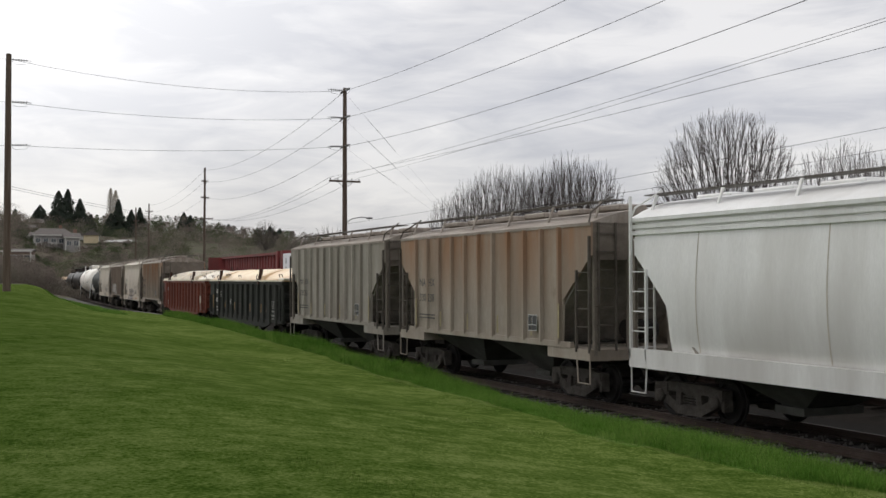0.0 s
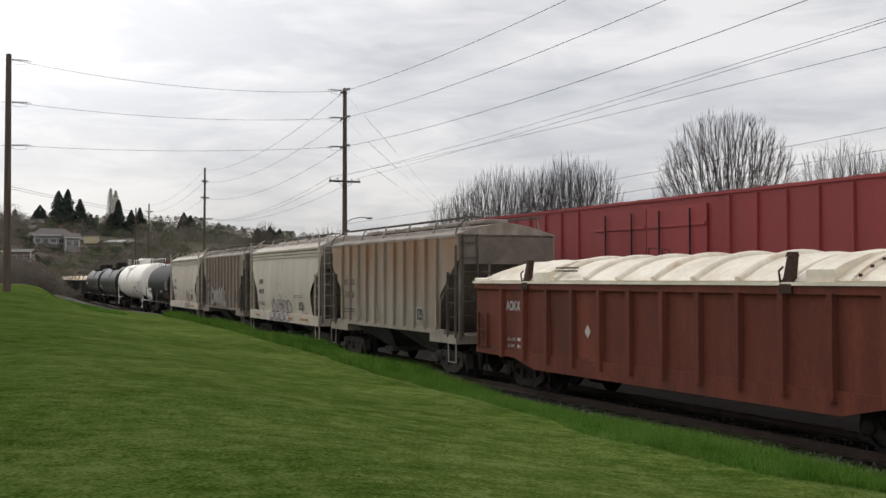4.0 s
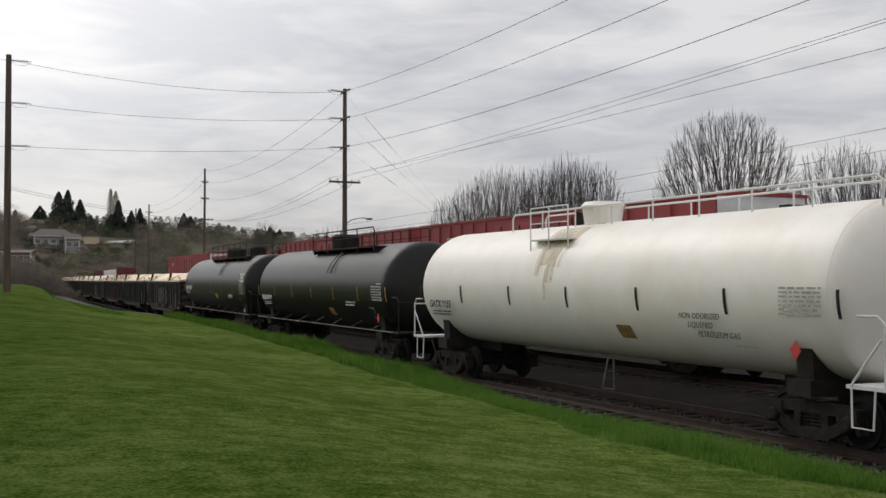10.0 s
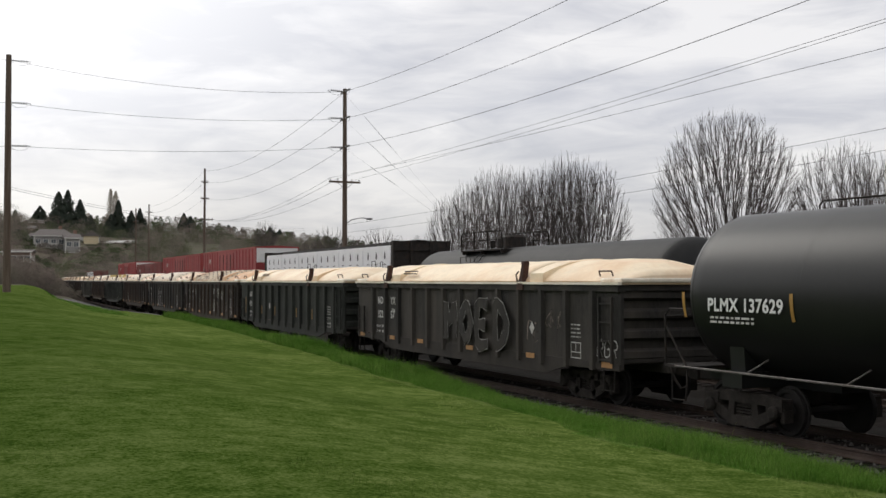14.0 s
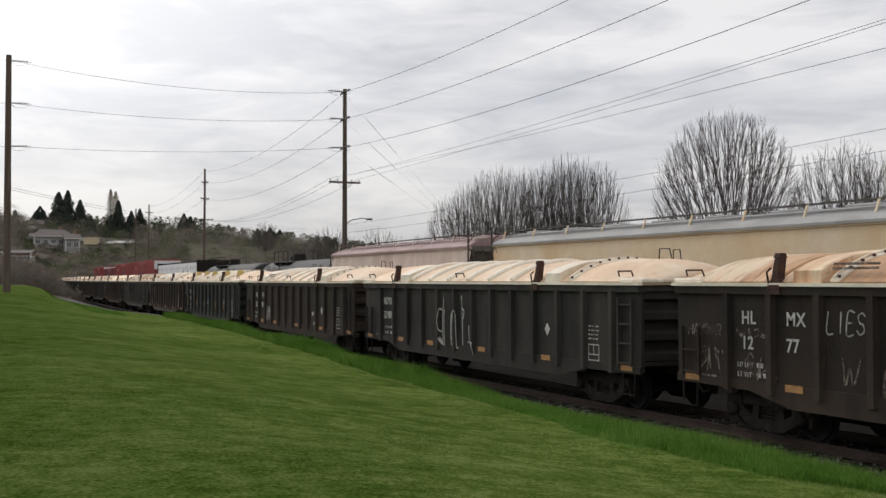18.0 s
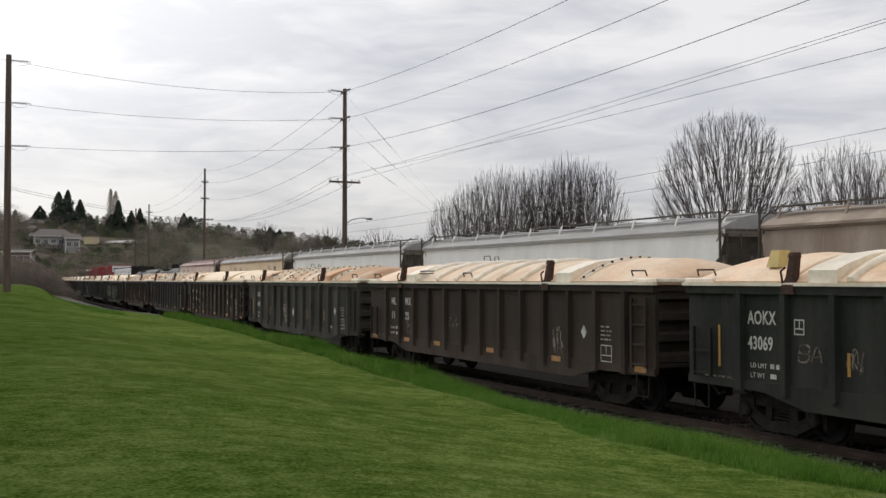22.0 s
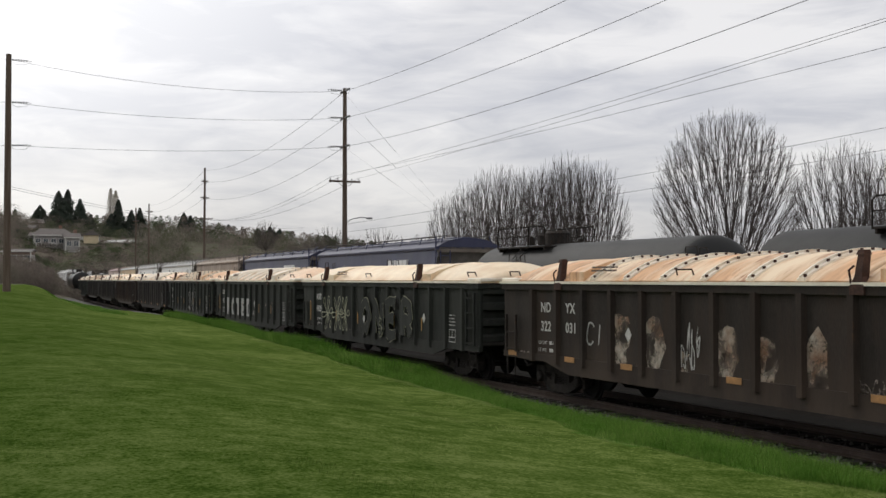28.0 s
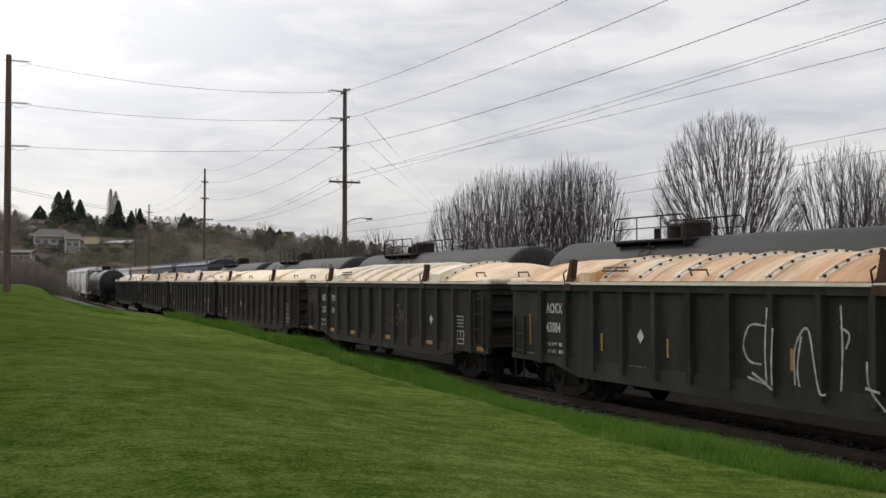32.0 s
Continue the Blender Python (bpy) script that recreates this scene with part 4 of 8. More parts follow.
def lid_mesh(x0, x1, ribbed, seed, mat, ends):
    """A cover's shell: arched across the car, with shallow bays between the hoops, or plain and taut; the outer ends round down."""
    count = max(2, round((x1 - x0) / 1.25))
    period = (x1 - x0) / count
    xs_ = set(np.linspace(x0, x1, 14 if ribbed else 24).tolist())
    for _, xe in ends:
        xs_ |= {round(xe + (d if xe < 0 else -d), 3) for d in (.05, .12, .22, .36, .54, .76, 1.02, 1.3, 1.6)}
    if ribbed:
        xs_ |= {round(x0 + period * (k + d), 3) for k in range(count) for d in (.08, .2, .35, .5, .65, .8, .92)}
    xs_ = sorted(x for x in xs_ if x0 <= x <= x1)
    m = 18
    verts, faces = [], []
    n = len(xs_) - 1
    for x in xs_:
        h = .48 if ribbed else .51
        for _, xe in ends:
            d = min(1.0, abs(x - xe) / 1.65)
            h *= .06 + .94 * math.sqrt(max(0, 1 - (1 - d) ** 2.2))
        if ribbed:
            h += .035 * math.sin(math.pi * (((x - x0) / period) % 1.0)) * min(1, h / .3)
        for j in range(m + 1):
            t = math.sin(math.pi / 2 * (-1 + 2 * j / m))
            verts.append((x, t * 1.50, arch_z(t, h, not ribbed) + .007 * math.sin(x * 5.1 + j + seed) * (abs(t) < .98)))
    for i in range(n):
        for j in range(m):
            a = i * (m + 1) + j
            faces.append((a, a + m + 1, a + m + 2, a + 1))
    k0 = len(verts)
    for side in (0, m):
        base = len(verts)
        for i in range(n + 1):
            x, y, z = verts[i * (m + 1) + side]
            verts.append((x, y * 1.03, 2.66))
        for i in range(n):
            a, b = i * (m + 1) + side, (i + 1) * (m + 1) + side
            faces.append((a, base + i, base + i + 1, b) if side == m else (b, base + i + 1, base + i, a))
    for i in (0, n):
        loop = [i * (m + 1) + j for j in range(m + 1)]
        bl, br = k0 + i, k0 + (n + 1) + i
        faces.append((loop + [br, bl])[::-1 if i else 1])
    return grid_mesh("lid", verts, faces, [mat]), period


def hoop_meshes():
    """Moulded half-round hoops, and pale bolted flanges with their bolts, all arched across the car."""
    d = {}
    ts = [math.sin(math.pi / 2 * (-1 + 2 * j / 22)) for j in range(23)]
    bm = bmesh.new()
    tube(bm, [(0, t * 1.50, arch_z(t, .485)) for t in ts], .095, 8)
    d["round"] = finish(bm, "hoop", M["lid_hoop"], True)
    bm, b2 = bmesh.new(), bmesh.new()
    rings = []
    for t in ts:
        y, z = t * 1.50, arch_z(t, .485)
        rings.append([bm.verts.new((dx, y * (1 + dz * .25), z + dz)) for dx, dz in ((-.10, -.02), (-.09, .035), (-.02, .045), (-.02, .085), (.02, .085), (.02, .045), (.09, .035), (.10, -.02))])
    for a, b in zip(rings, rings[1:]):
        for q in range(8):
            bm.faces.new((a[q], a[(q + 1) % 8], b[(q + 1) % 8], b[q]))
    bm.faces.new(rings[0][::-1])
    bm.faces.new(rings[-1])
    d["flange"] = finish(bm, "flange", M["lid_hoop"])
    for t in np.linspace(-.97, .97, 13):
        y, z = t * 1.50, arch_z(t, .485)
        box(b2, .045, .085, y * 1.01 - .02, y * 1.01 + .02, z + .03, z + .08)
    d["bolts"] = finish(b2, "bolts", M["bracket"])
    return d


def add_lids(car, style, seed):
    mat = M[{"smooth": "lid_cream", "ribbed": "lid_peach", "orange": "lid_orange", "white": "lid_white"}[style]]
    rng = random.Random(seed * 7 + 1)
    for k, (a, b) in enumerate(LID_SPANS):
        ends = ([(0, a)] if k == 0 else []) + ([(0, b)] if k == 2 else [])
        ribbed = style != "smooth"
        key = (k, style)
        if key not in LIDS:
            LIDS[key], BAYS[key] = lid_mesh(a + .03, b - .03, ribbed, seed * 3 + k, mat, ends)
        lid = again("lid", LIDS[key], car, None, {"smooth": "cream taut fibreglass cover", "ribbed": "peach fibreglass cover with pale hoops", "orange": "orange-stained bolted fibreglass cover", "white": "white ribbed fibreglass cover"}[style])
        if ribbed:
            x = a + .03 + BAYS[key] * (1 if k else 2)
            while x < b - (BAYS[key] * 1.4 if k == 2 else .2):
                flat = style == "orange" or (k == 2 and x > b - BAYS[key] * 2.6)
                o = again("hoop", HOOPS["flange" if flat else "round"], lid, pose(x, 0, 0))
                if flat:
                    tagged(again("bolts", HOOPS["bolts"], car, pose(x, 0, 0)), "rusty bolts along a cover's flange", kind="stuff")
                x += BAYS[key]
        for xx in ((a + .55,) if k == 0 else (b - .75,) if k == 2 else ((a + b) / 2,)):
            if k != 1 or rng.random() < .5:
                bm = bmesh.new()
                tube(bm, [(xx - .26, -1.42, 2.84), (xx - .25, -1.46, 2.95), (xx + .25, -1.46, 2.95), (xx + .26, -1.42, 2.84)], .018, 5)
                part("lid_handle", bm, M["bracket"], lid)
        for e in ends:
            # square skirt where the rounded end meets the rim
            bm = bmesh.new()
            sx = 1 if e[1] > 0 else -1
            box(bm, min(e[1], e[1] - sx * .85), max(e[1], e[1] - sx * .85), -1.535, 1.535, 2.70, 2.80)
            bmesh.ops.bevel(bm, geom=list(bm.edges), offset=.025, segments=1, affect="EDGES")
            part("end_skirt", bm, M["lid_hoop"], lid, "pale square skirt of the cover's end")
    if style != "ribbed" or seed % 2:
        bm = bmesh.new()
        for r_ in range(2):
            for q in range(5):
                box(bm, -4.1 + q * .19, -3.95 + q * .19, -1.475 + .03 * r_, -1.40 + .03 * r_, 2.93 + .07 * r_, 2.97 + .07 * r_)
        tagged(part("small_print", bm, M["faded"], car), "faded stencil print on the cover", kind="stuff")
    # upstand boxes and rusty latches at the joints
    for x in (-5.35, 3.85):
        for y in (-1, 1):
            again("latch", LATCH, car, pose(x, y * 1.5, 0, 0, 0, 0 if y < 0 else 180), "rust-red steel cover latch")
        again("joint_band", BAND["white" if style == "ribbed" else style], car, pose(x + .75, 0, 0), "square upstand at the covers' joint")
    for x in (-2.9, 6.3):
        if rng.random() < .75:
            x += rng.uniform(-.6, .6)
            bm = bmesh.new()
            tube(bm, [(x - .24, .25, 3.10), (x - .20, .25, 3.46), (x + .18, .25, 3.46), (x + .32, .25, 3.10)], .014, 5)
            tube(bm, [(x - .12, .55, 3.10), (x - .10, .55, 3.44), (x + .14, .55, 3.44), (x + .22, .55, 3.10)], .014, 5)
            part("lifting_loop", bm, M["iron"], car, "bent black lifting loops on the cover")
    for y in (-1.555, 1.555):
        again("rim_strip", RIM, car, pose(0, y, 0), "pale flange under the covers")


def latch_mesh():
    """A rusty cast bracket: wide foot on the rim, tapered post, hooked head."""
    bm = bmesh.new()
    box(bm, -.15, .15, -.11, .04, 2.52, 2.66)
    prism(bm, [(-.15, -.11, 2.66), (.15, -.11, 2.66), (.15, .08, 2.66), (-.15, .08, 2.66)], [(-.07, -.08, 2.80), (.08, -.08, 2.80), (.08, .08, 2.80), (-.07, .08, 2.80)])
    prism(bm, [(-.07, -.08, 2.80), (.08, -.08, 2.80), (.08, .08, 2.80), (-.07, .08, 2.80)], [(-.05, -.02, 3.14), (.08, -.02, 3.14), (.08, .12, 3.14), (-.05, .12, 3.14)])
    prism(bm, [(-.07, -.04, 3.14), (.09, -.04, 3.14), (.09, .13, 3.14), (-.07, .13, 3.14)], [(-.04, -.02, 3.22), (.09, -.02, 3.22), (.09, .10, 3.22), (-.04, .10, 3.22)])
    tube(bm, [(-.12, -.1, 2.70), (-.13, -.13, 2.90), (-.05, -.1, 2.97)], .02, 5)
    return finish(bm, "latch", M["bracket"])


def band_mesh(mat):
    bm = bmesh.new()
    pts = [(-1.53, 2.665), (-1.52, 2.92), (-1.30, 3.02), (-.8, 3.18), (0, 3.27), (.8, 3.18), (1.30, 3.02), (1.52, 2.92), (1.53, 2.665)]
    prism(bm, [(-.34, y, z) for y, z in pts], [(.30, y, z) for y, z in pts])
    return finish(bm, "joint_band", mat)


def rim_mesh():
    bm = bmesh.new()
    box(bm, -8.26, 8.26, -.05, .05, 2.657, 2.715)
    return finish(bm, "rim_strip", M["lid_white"])


LIDS, BAYS, HOOPS = {}, {}, hoop_meshes()
RIM = rim_mesh()
LATCH = latch_mesh()
BAND = {k: band_mesh(M[v]) for k, v in (("smooth", "lid_cream"), ("orange", "lid_orange"), ("white", "lid_white"))}
GONDOLA = gondola_base()
PAINT = {"black": ("gond", "weathered black steel gondola"), "green": ("gond_green", "dark green-black steel gondola"), "brown": ("gond_brown", "rusty brown-black steel gondola"), "dusty": ("gond_dusty", "dust-greyed black steel gondola"), "red": ("gond_red", "oxide red steel gondola")}
LIDWORDS = {"smooth": "taut cream fibreglass covers", "ribbed": "ribbed cream fibreglass covers", "orange": "orange-stained ribbed fibreglass covers", "white": "bulging white fibreglass covers"}


def gondola(s_left, paint, lids, seed, marks=None, art=None):
    """One more gondola; s_left: where its rear left end stands on the line at 0 s."""
    car = copy_thing(GONDOLA, pose(0, 0, 0))
    mat, words = PAINT[paint]
    for ch in car.children:
        if ch.name.split(".")[0] in ("side_wall", "end_wall", "top_chord", "side_sill", "post", "ladder", "center_sill"):
            set_paint(ch, M[mat])
    add_lids(car, lids, seed)
    car["label"] = words + " with " + LIDWORDS[lids]
    rng = random.Random(seed * 13 + 5)
    if marks:
        a, b = marks
        for txt, z in ((a, 2.00), (b, 1.56)):
            for k, bit in enumerate(txt.split()):
                lettering(car, bit, (-6.30 if ' ' in txt else -6.48) + 1.15 * k, z, .32, M["stencil"], -1.508, wide=.66 if len(bit) > 5 else .76 if len(bit) > 3 else .95, bold=.006)
    for k, row in enumerate(("LD LMT", "LT WT")):
        lettering(car, row, -6.42, 1.24 - .17 * k, .12, M["stencil"], -1.507, "small stencilled load limit letters")
    bars(car, -5.9, 1.245, .24, 1, M["stencil"], -1.506, .08, .05, seed)
    bars(car, -5.9, 1.075, .24, 1, M["stencil"], -1.506, .08, .05, seed + 2)
    bars(car, -7.7, 1.0, .8, 1, M["faded"], -1.506, .035, .05, seed + 3)
    bars(car, -3.0, .98, .7, 1, M["faded"], -1.506, .035, .05, seed + 4)
    diamond(car, rng.choice((-2.6, 4.3, 5.45)), 1.62, .15, M["stencil"], -1.508)
    framed_plate(car, 6.15, 1.02, .44, .36, M["stencil"], -1.506)
    bars(car, 6.15, 1.75, .42, 4, M["chalk"], -1.506, .03, .06, seed + 1)
    if paint == "red":
        panel("notice", car, 6.2, 6.6, 1.35, 1.75, M["hop_cream"], -1.508, "small weathered notice board")
    elif not marks or marks[0].startswith("AOKX"):
        for k in (-7.3, -4.1, -1.7, 1.8, 4.1, 7.25):
            panel("reflector", car, k, k + .06, 1.2 if abs(k) > 7 else 1.25, 1.95 if abs(k) > 7 else 1.62, M["yellow"], -1.508, "yellow reflective strip")
    else:
        for k in (-7.9, -5.14, -2.84, .61, 4.06, 7.5):
            panel("patch", car, k, k + .42, .90, 1.02, M["orange"], -1.542, "faded orange reflective patch")
    if seed == 8:
        for x in (-6.2, -3.4, -.9, 2.6, 6.0):
            b2 = bmesh.new()
            prism(b2, [(x - .15, -1.2, 2.98), (x + .15, -1.2, 2.98), (x + .15, -.85, 2.98), (x - .15, -.85, 2.98)], [(x - .11, -1.12, 3.28), (x + .11, -1.12, 3.28), (x + .11, -.9, 3.28), (x - .11, -.9, 3.28)])
            part("vent_cap", b2, M["vent_yellow"], car, "faded yellow vent cap on the cover")
    W, R_, F_ = M["chalk"], M["graf_rust"], M["faded"]
    if art == "tags 36":
        dribble(car, -1.05, 1.0, 2.35, W, .07)
        scribble(car, -.7, 1.35, .8, .25, 3, F_, 5)
        for k, ch in enumerate("2S8"[:2]):
            tag(car, ch, 6.75 + .05 * k, 1.85 - .5 * k, .42, W, .05, .7, seed=k)
        tag(car, "B", 6.85, .98, .45, W, .05, .6, seed=4)
        scribble(car, 5.0, 1.25, .6, .3, 3, F_, 8)
        framed_plate(car, -5.3, 1.85, .24, .26, M["stencil"], -1.506)
    elif art == "moed":
        bubble(car, "MOED", -.6, 1.15, .95, W, M[mat], .34, .018, .60, pitch=1.06, seed=3)
        dribble(car, -1.1, .95, 2.4, W, .08)
        tag(car, "PGS", 4.05, 1.3, .45, F_, .045, .5, seed=2)
        tag(car, "ARGR", 7.0, 1.12, .34, W, .04, .6, -1.51, seed=3)
        scribble(car, 5.0, 1.6, .7, .5, 3, F_, 4)
        scribble(car, -5.0, 1.7, .25, .2, 2, W, 6, .05)
    elif art == "many tags":
        tag(car, "HAYDAR", -7.85, 1.75, .20, F_, .03, .62, seed=1)
        scribble(car, -7.7, 1.05, 1.0, .5, 5, F_, 2)
        scribble(car, -6.4, 1.75, .8, .18, 4, F_, 3)
        scribble(car, -6.3, 1.0, .9, .5, 5, F_, 4)
        tag(car, "LIES", -4.2, 1.92, .34, W, .035, .42, seed=5)
        tag(car, "W", -3.9, 1.1, .45, F_, .05, .8, seed=6)
        tag(car, "LAL", -3.0, 1.05, .55, F_, .06, .5, seed=7)
        scribble(car, -1.9, 1.2, .8, .9, 4, F_, 8, .05)
        scribble(car, -.6, 1.3, .6, .4, 3, F_, 9)
        dribble(car, .15, .95, 2.45, W, .05)
        tag(car, "CS", .5, 1.0, .8, F_, .07, .5, seed=10)
        tag(car, "BO+", 1.55, 2.02, .24, W, .04, .7, seed=11)
        tag(car, "UKC", 1.5, 1.32, .40, W, .055, .55, seed=12)
        tag(car, "PSC", 1.5, .92, .32, W, .055, .65, seed=13)
        tag(car, "MC", 2.68, 1.78, .50, W, .07, .7, seed=14)
        tag(car, "KO", 3.82, 1.72, .44, W, .065, .7, seed=15)
        for k in range(4):
            scribble(car, 2.7 + 1.15 * k, 1.0, .8, .7, 4, F_, 20 + k, .05)
        tag(car, "BIR", 6.1, 2.0, .26, F_, .04, .7, seed=16)
    elif art == "patch":
        scribble(car, -4.25, .95, .75, .75, 8, W, 1, .045)
        scribble(car, -4.2, 1.0, .8, .35, 6, F_, 2, .07)
        dribble(car, -.85, .95, 2.45, F_, .04)
        for x in (3.0, 3.25):
            panel("label_patch", car, x, x + .2, 1.05 + (x < 3.2) * .35, 1.16 + (x < 3.2) * .38, M["stencil"], -1.508, "small white label")
    elif art == "tags 69":
        tag(car, "BA", -5.2, 1.42, .26, F_, .04, .9, seed=1)
        framed_plate(car, -5.3, 1.85, .24, .26, M["stencil"], -1.506)
        dribble(car, -1.0, 1.05, 2.2, W, .05)
        tag(car, "NWK", -.75, 1.45, .26, W, .03, .8, seed=3)
        scribble(car, -4.1, 1.3, .35, .4, 3, F_, 4)
        panel("label_patch", car, 4.6, 4.95, 1.02, 1.12, M["hop_pink"], -1.508, "small pale label")
    elif art == "swipe":
        dribble(car, .2, .95, 2.45, W, .11)
        diamond(car, .2, 1.6, .17, M["stencil"], -1.53)
        scribble(car, 4.1, 1.0, .7, .75, 6, F_, 3, .05)
        scribble(car, -1.9, 1.4, .8, .4, 4, F_, 4)
        scribble(car, -5.1, 1.1, .6, .5, 4, F_, 5)
    elif art == "dusty tags":
        tag(car, "OD", -3.95, 1.75, .36, F_, .04, .8, seed=1)
        dribble(car, -2.35, 1.05, 1.75, W, .09)
        dribble(car, -1.0, .95, 2.35, W, .06)
        tag(car, "RSK", -1.85, 1.4, .34, W, .035, .45, seed=2)
        tag(car, "AN", -1.6, .98, .36, W, .04, .5, seed=3)
        tag(car, "OO", -1.8, 1.75, .5, F_, .04, .7, seed=9)
        diamond(car, -.25, 1.45, .18, M["stencil"], -1.51)
        scribble(car, 1.0, 1.15, .7, .6, 5, F_, 4, .045)
        panel("label_patch", car, 4.75, 5.1, 1.0, 1.1, M["stencil"], -1.508, "small white label")
    elif art == "olive":
        O_ = M["olive_spray"]
        for k, (x, w) in enumerate(((-5.45, 1.3), (-4.2, 1.2), (-3.2, .9))):
            c = x + w / 2
            scrawl(car, [[(c + rng.uniform(-.1, .1), 1.55), (c + w * .5 * math.cos(a), 1.55 + .62 * math.sin(a)), (c + w * .42 * math.cos(a + .35), 1.55 + .55 * math.sin(a + .35)), (c + .08, 1.5)] for a in [k + i * 1.05 for i in range(6)]], O_, -1.606, .045)
        bubble(car, "ONER", -.95, 1.05, .95, O_, M[mat], .40, .020, .70, pitch=1.28, seed=6)
        bubble(car, "S", .75, .98, .5, O_, M[mat], .10, .03, .6, -1.64, seed=8)
        diamond(car, -.7, 1.45, .14, M["stencil"], -1.62)
    elif art == "wash letters":
        for k, ch in enumerate("WE"):
            tag(car, ch, -7.85 + 1.35 * k, 1.0, 1.05, R_, .26, .62, seed=k, label="broad rust-worn graffiti letters")
        for k, ch in enumerate("CHENCZ"):
            tag(car, ch, -4.2 + 1.15 * k, 1.0 - .03 * k, 1.15, R_, .24, .55, seed=5 + k, label="broad rust-worn graffiti letters")
        for k, ch in enumerate("COLS"):
            tag(car, ch, 3.85 + 1.12 * k, .90, 1.22, R_, .27, .58, seed=15 + k, label="broad rust-worn graffiti letters")
        tag(car, "NWK", 7.3, 1.85, .30, W, .035, .75, seed=21)
        tag(car, "ZONA", 7.25, 1.38, .26, W, .035, .5, seed=22)
    elif art == "flakes":
        tag(car, "CI", -4.25, 1.35, .45, W, .05, .6, seed=1)
        for k, (ch, h) in enumerate((("B", .85), ("O", .9), ("I", .4), ("O", .8), ("D", .6), ("A", .85))):
            tag(car, ch, -3.15 + 1.15 * k, .98, h, M["flake"], .42, .46, seed=k, label="broad flaked graffiti letters")
        scribble(car, -.75, 1.0, .6, 1.0, 4, W, 7, .035)
        tag(car, "OB", 5.75, 1.0, 1.0, M["flake"], .40, .46, seed=30, label="broad flaked graffiti letters")
        scribble(car, 3.8, 1.0, .7, .25, 3, F_, 9)
    elif art == "plain":
        dribble(car, -1.0, 1.0, 2.2, F_, .05)
        scribble(car, 1.0, 1.2, 1.6, .8, 5, F_, seed)
    elif art == "tall":
        st, x = [], .35
        st += [[(x + .50, 2.30), (x + .46, 1.6), (x + .44, 1.0)], [(x + .46, 1.95), (x + .05, 1.95), (x - .12, 1.62), (x + .05, 1.36), (x + .34, 1.30)],
               [(x - .05, 1.10), (x + .5, .98), (x + .1, 1.16), (x + .66, .92)], [(x + .62, 1.92), (x + .60, 1.4), (x + .64, .96)]]
        x = 1.55
        st += [[(x, 1.02), (x - .05, 1.6), (x + .12, 1.92), (x + .34, 1.90), (x + .42, 1.5), (x + .50, 1.0), (x + .70, .92)], [(x + .10, 1.86), (x + .05, 1.3), (x + .12, 1.0)]]
        x = 2.55
        st += [[(x, 2.35), (x + .03, 1.7), (x + .05, 1.02)], [(x + .05, 2.0), (x + .20, 1.92), (x + .12, 1.7)], [(x + .55, 1.55), (x + .62, 1.15), (x + .95, .80)], [(x + .50, 1.10), (x + .80, 1.08)]]
        st = [[(q + rng.uniform(-.04, .04), z + rng.uniform(-.03, .03)) for q, z in s_] for s_ in st]
        if marks[1] == "321980":
            st = [[(-1.95 + (q - .25) * .74, z) for q, z in s_] for s_ in st]
        else:
            st = [[(q + .5, z) for q, z in s_] for s_ in st]
        scrawl(car, st, W, -1.606, .05)
    elif art == "blocks":
        for k, ch in enumerate("ROTED"):
            lettering(car, ch, -5.36 + k * 1.15, .93, 1.22, M["block_paint"], -1.512, "grey-white painted block letter graffiti", 1.04, .075)
        dribble(car, -.12, 1.0, 2.25, M["block_paint"], .1, -1.53)
        diamond(car, .95, 1.62, .15, M["stencil"], -1.508)
        scribble(car, .6, 1.05, .8, .25, 4, W, 4)
        for k in range(4):
            scribble(car, 2.0 + 1.1 * k, 1.35, .5, .45, 3, F_, 10 + k)
    CARS.append((car, s_left + 8.18, V_NEAR, 0.0, 6.1))
    return car


# ---- covered hoppers ----
def poly_wall(bm, pts, y0, y1):
    prism(bm, [(x, y0, z) for x, z in pts], [(x, y1, z) for x, z in pts])


